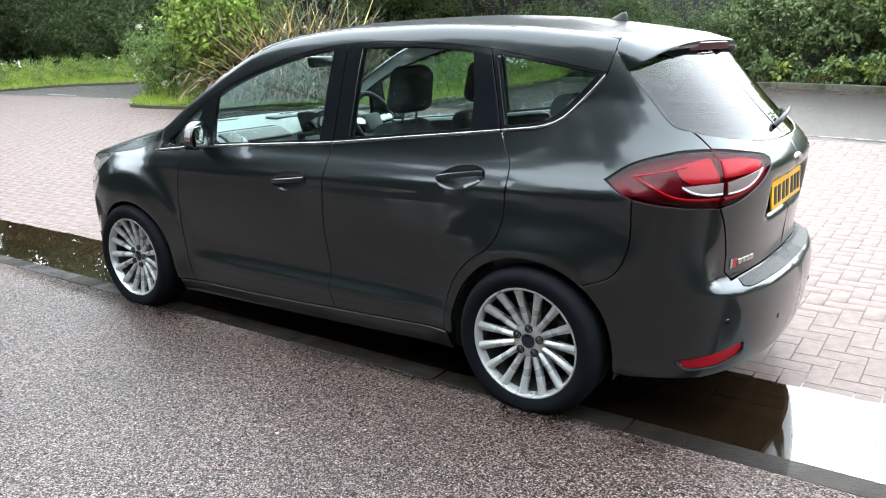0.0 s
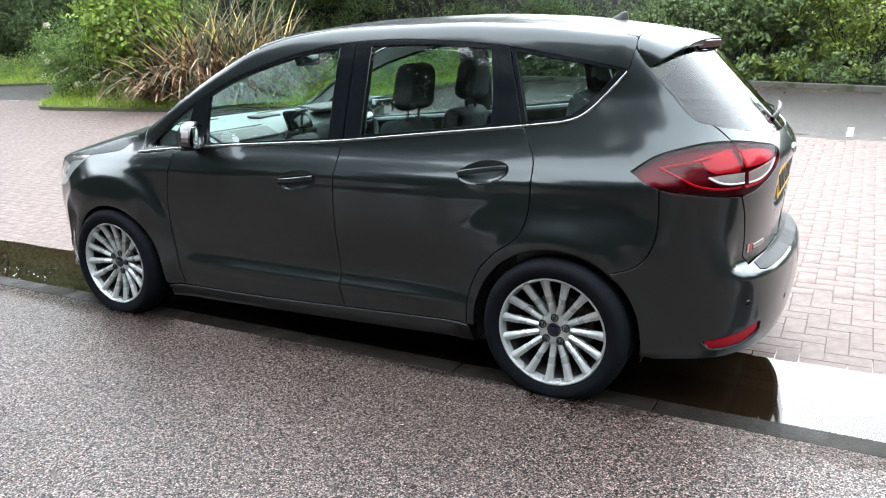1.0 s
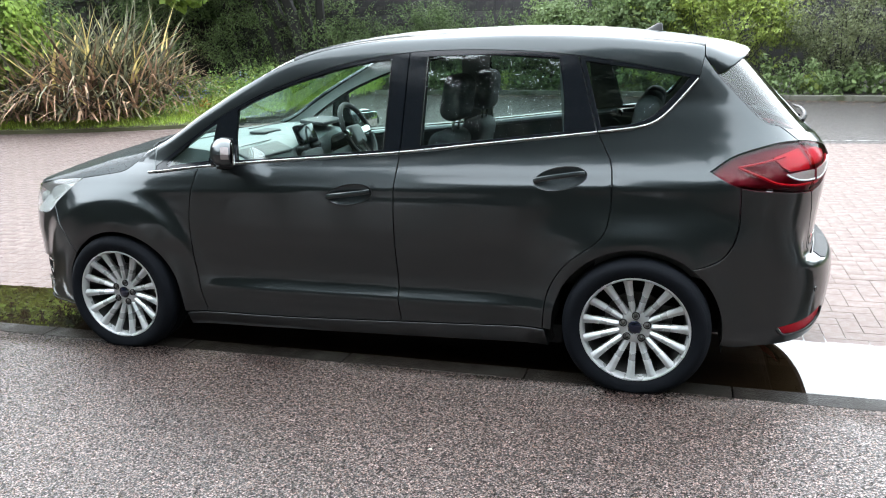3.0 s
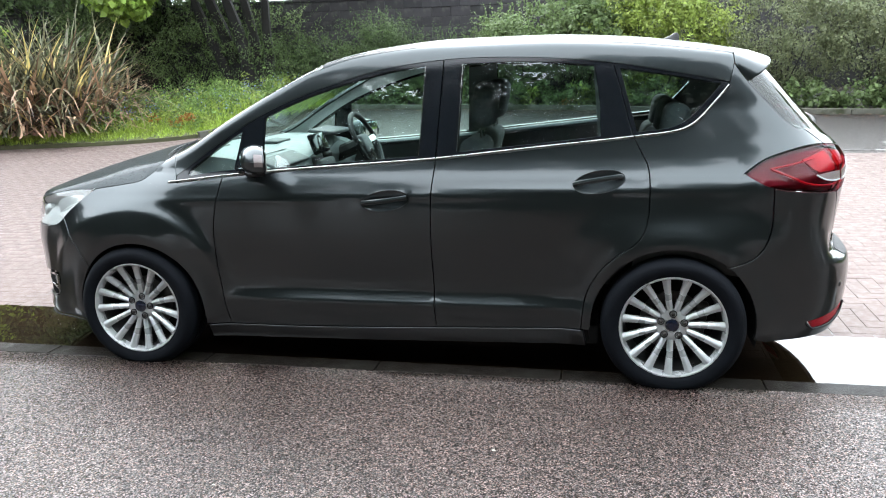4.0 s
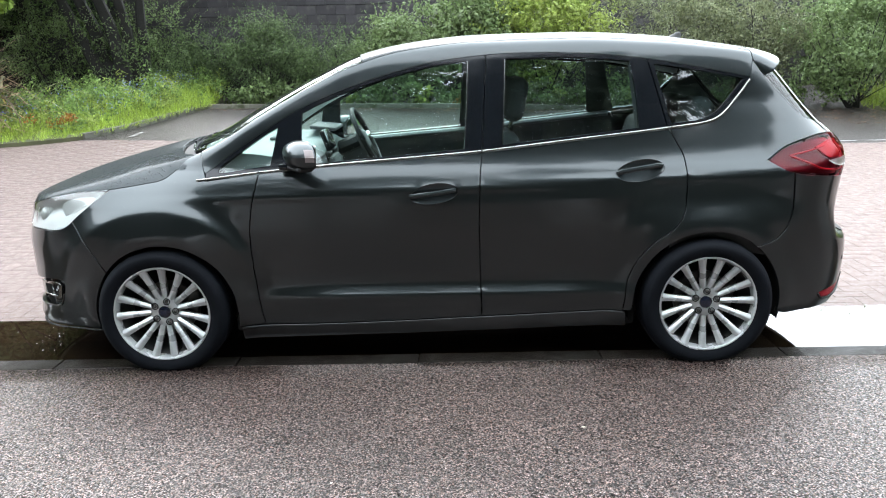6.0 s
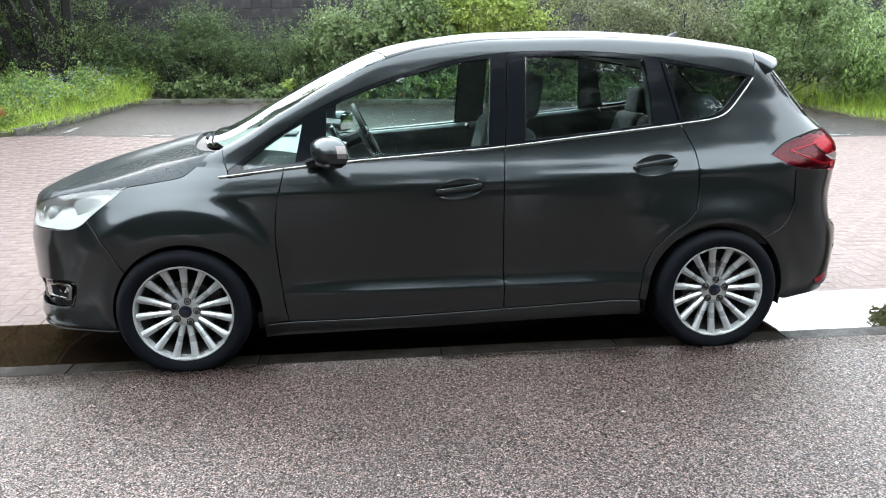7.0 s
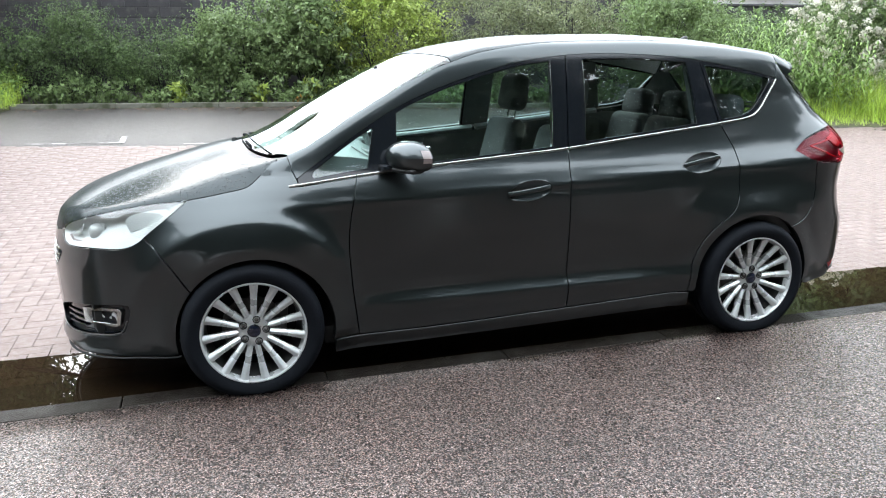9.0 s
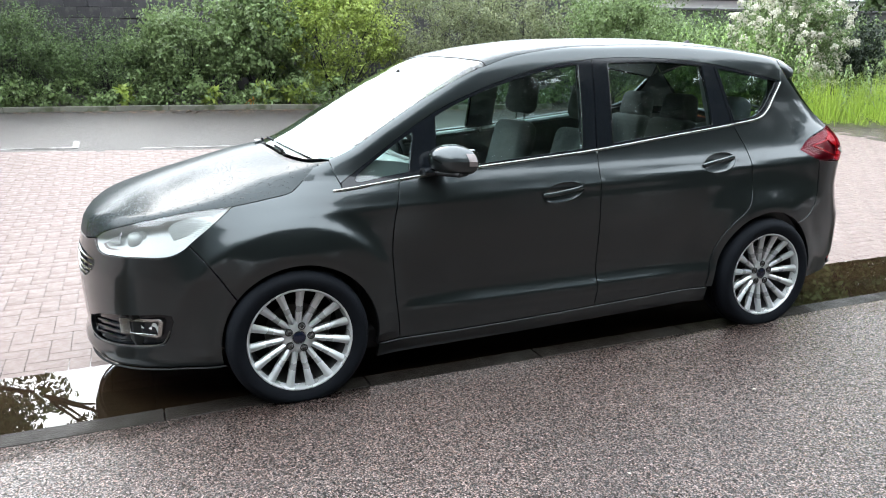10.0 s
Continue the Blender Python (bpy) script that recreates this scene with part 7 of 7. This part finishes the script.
# ---------- pale works building beyond the wall ----------
works = tagged(new("works_building"), "long pale sheet-clad works building beyond the wall", "building")
bm = box(bmesh.new(), (64.0, 14.0, 2.9), pose(8.0, 33.0, 2.55), 0.02)
part("wall", bm, M_SHEET, works)
me = stone_mesh("roof_sheet", (1.0 - 0.012, 8.2, 0.05), 0.012, M_SHEET)
for i in range(65):
    for side in (-1, 1):
        o = new("roof_sheet", me)
        o.parent = works
        o.matrix_basis = pose(-24.0 + i, 33.0 + side * 3.75, 4.95, -side * 14, 0, 0)
part("gutter", box(bmesh.new(), (64.4, 0.14, 0.12), pose(8.0, 25.75, 3.92), 0.03), M_PILLAR, works, "grey gutter")

# ---------- tree belts; the one across the road is unseen, added to darken reflections ---
def tree_belt(pts, height, leaf, label, material, step=1.5):
    """A dense belt of trees along a line."""
    P = spline(pts, 0.1)
    seg = np.r_[0, np.cumsum(np.linalg.norm(np.diff(P, axis=0), axis=1))]
    V = []
    for q in np.arange(0, seg[-1], step):
        x, y = np.interp(q, seg, P[:, 0]), np.interp(q, seg, P[:, 1])
        g = lay(x, y)
        h = (height(x) if callable(height) else height) * (1 + 0.06 * math.sin(q * 0.6) + rng.uniform(-0.04, 0.04))
        V.append(crown((x, y, g + h * 0.40), (0.6, 0.6, h * 0.34), int(h * 1.9), 0.6, 40, 0.9, g, aspect=0.9))
        for z in np.arange(0.7, h, 1.6):
            V.append(crown((x, y, g + z), (1.1, 1.1, 0.9), 9, 0.75, 80, leaf, g))
    return tagged(soup("tree_belt", np.vstack(V), 4, material), label, "trees", kind="stuff")


# assumed trees out of view; height by x sets where the paint mirrors sky
tree_belt([(-44, 13.5), (-34, 11.0), (-26.5, 7.5), (-25, 4), (-25, -4), (-18, -9.5), (-8, -10.5), (2, -10.5), (12, -9.5), (19, -5), (21, 1), (21, 7)], lambda x: 10.8 + 0.8 * math.exp(-((x + 9) / 3) ** 4) - 2.4 * math.exp(-((x + 2) / 2.6) ** 4) + 0.5 * math.exp(-((x - 2.5) / 2) ** 4) - 1.7 * min(1, max(0, (x - 3.4) / 2)), 0.30, "tall dark belt of unseen trees, added to darken reflections in the paint", M_LEAF_DEEP)
tree_belt([(-46, 12), (-36, 16), (-26, 19), (-17, 19.5)], 9.0, 0.30, "dark belt of tall trees beyond the bank", M_LEAF_DARK)
tree_belt([(24, 16.5), (28, 14), (34, 9)], lambda x: 7.8, 0.22, "green belt of trees beyond the hedge", M_LEAF_DARK)

# ---------- leaf litter and grit ----------
n = 1500
x = rng.uniform(-4.6, 6.2, n)
y = 11.62 - 0.19 * (x + 4.75) - np.abs(rng.normal(0, 0.28, n)) - 0.05
x2, y2 = rng.uniform(6.3, 8.3, 500), rng.uniform(7.9, 9.6, 500)
x, y = np.r_[x, x2], np.r_[y, y2]
n = len(x)
P = np.stack([x, y, GROUND(y) + 0.012], 1)
tagged(soup("leaf_litter", leaves(P, np.tile([0, 0, 2.0], (n, 1)), 0.055, 0.6, 0.0, 0.3), 4, M_LITTER), "brown fallen leaves along the kerb", "leaves", kind="stuff")
n = 420
x, y = rng.uniform(-7, 6, n), rng.uniform(0.1, 7.0, n)
P = np.stack([x, y, GROUND(y) + 0.006], 1)
tagged(soup("paving_debris", leaves(P, np.tile([0, 0, 3.0], (n, 1)), 0.022, 0.6, 0.0, 0.2), 4, M_LITTER), "specks of dead leaf on the paving", "leaves", kind="stuff")
for px, py, s in ((0.895, -1.345, 0.020), (0.60, -1.55, 0.016), (1.25, -2.05, 0.012), (-0.35, -1.95, 0.013), (2.0, -1.5, 0.011)):
    V = leaves(np.array([[px, py, 0.004]]), np.array([[0, 0, 3.0]]), s * 1.05, 0.9, 0.0, 0.1)
    tagged(soup("fallen_petal", V, 4, M_BLOSSOM), "small white petal on the wet tarmac", "petal")

# ---------- paving blocks in herringbone ----------
paving = tagged(new("paving"), "wet pinkish-grey herringbone block paving", "pavement", kind="structure")
U = 0.1015


def brick_verts():
    a, b, c, h = 0.1000, 0.0493, 0.0019, 0.05
    V = [(sx * a, sy * b, -h) for sx, sy in ((-1, -1), (1, -1), (1, 1), (-1, 1))]
    V += [(sx * a, sy * b, -c) for sx, sy in ((-1, -1), (1, -1), (1, 1), (-1, 1))]
    V += [(sx * (a - c), sy * (b - c), 0) for sx, sy in ((-1, -1), (1, -1), (1, 1), (-1, 1))]
    F = [(8, 9, 10, 11)]
    for k in range(4):
        q = (k + 1) % 4
        F += [(k, q, 4 + q, 4 + k), (4 + k, 4 + q, 8 + q, 8 + k)]
    return np.array(V), np.array(F)


BV, BF = brick_verts()
brick_me = bpy.data.meshes.new("brick")
brick_me.from_pydata([tuple(v) for v in BV], [], [tuple(f) for f in BF])
brick_me.materials.append(M_BRICK)
allV, allF, single = [], [], []
j0, j1 = 0, 95
for j in range(j0, j1):
    y = KERB_BACK + 0.01 + (j + 0.5) * U
    for i in range(-250, 92):
        x = (i + 0.5) * U
        m = (i - j) % 4
        if m == 0:
            cx, cy, rot = x + U / 2, y, 0.0
        elif m == 2:
            cx, cy, rot = x, y - U / 2, math.pi / 2
        else:
            continue
        if cy > bay_edge(cx) - 0.02 or cx < -16 and cy < 0.5:
            continue
        if cy < KERB_BACK + 0.05:
            continue
        z = float(GROUND(cy)) + rng.normal(0, 0.0002 if cy < 0.7 else 0.0005)
        tx, ty = rng.normal(0, 0.0005 if cy < 0.7 else 0.0015), rng.normal(0, 0.0005 if cy < 0.7 else 0.0015) + (float(GROUND(cy + 0.1)) - float(GROUND(cy - 0.1))) / 0.2
        near = cy < 0.95 and (1.55 < cx < 3.35 or -3.6 < cx < -1.75)
        if near and len(single) < 300:
            single.append((cx, cy, z, tx, ty, rot))
            continue
        ca, sa = math.cos(rot), math.sin(rot)
        W = np.stack([BV[:, 0] * ca - BV[:, 1] * sa, BV[:, 0] * sa + BV[:, 1] * ca, BV[:, 2]], 1)
        W[:, 2] += W[:, 0] * tx + W[:, 1] * ty
        allF.append(BF + 12 * len(allV))
        allV.append(W + [cx, cy, z])
V, F = np.vstack(allV), np.vstack(allF)
me = bpy.data.meshes.new("bricks")
me.vertices.add(len(V))
me.vertices.foreach_set("co", V.astype(np.float32).ravel())
me.loops.add(F.size)
me.loops.foreach_set("vertex_index", F.astype(np.int32).ravel())
me.polygons.add(len(F))
me.polygons.foreach_set("loop_start", np.arange(len(F), dtype=np.int32) * 4)
me.update(calc_edges=True)
me.materials.append(M_BRICK)
rest = new("bricks", me)
rest.parent = paving
tagged(rest, kind="stuff")
for cx, cy, z, tx, ty, rot in single:
    o = new("brick", brick_me)
    o.parent = paving
    o.matrix_basis = pose(cx, cy, z, math.degrees(ty), -math.degrees(tx), 0) @ pose(0, 0, 0, 0, 0, math.degrees(rot))
bed = grid_object("paving_bed", [-26, -20, -15, -10, -5, 0, 5, 9.3], [KERB_BACK, -0.3, 0, 0.5, 1, 2, 3, 4, 5, 6, 7, 8, 8.8], lambda x, y: lay(x, min(y, bay_edge(x))) - 0.0045, M_JOINT)
bed.parent = paving
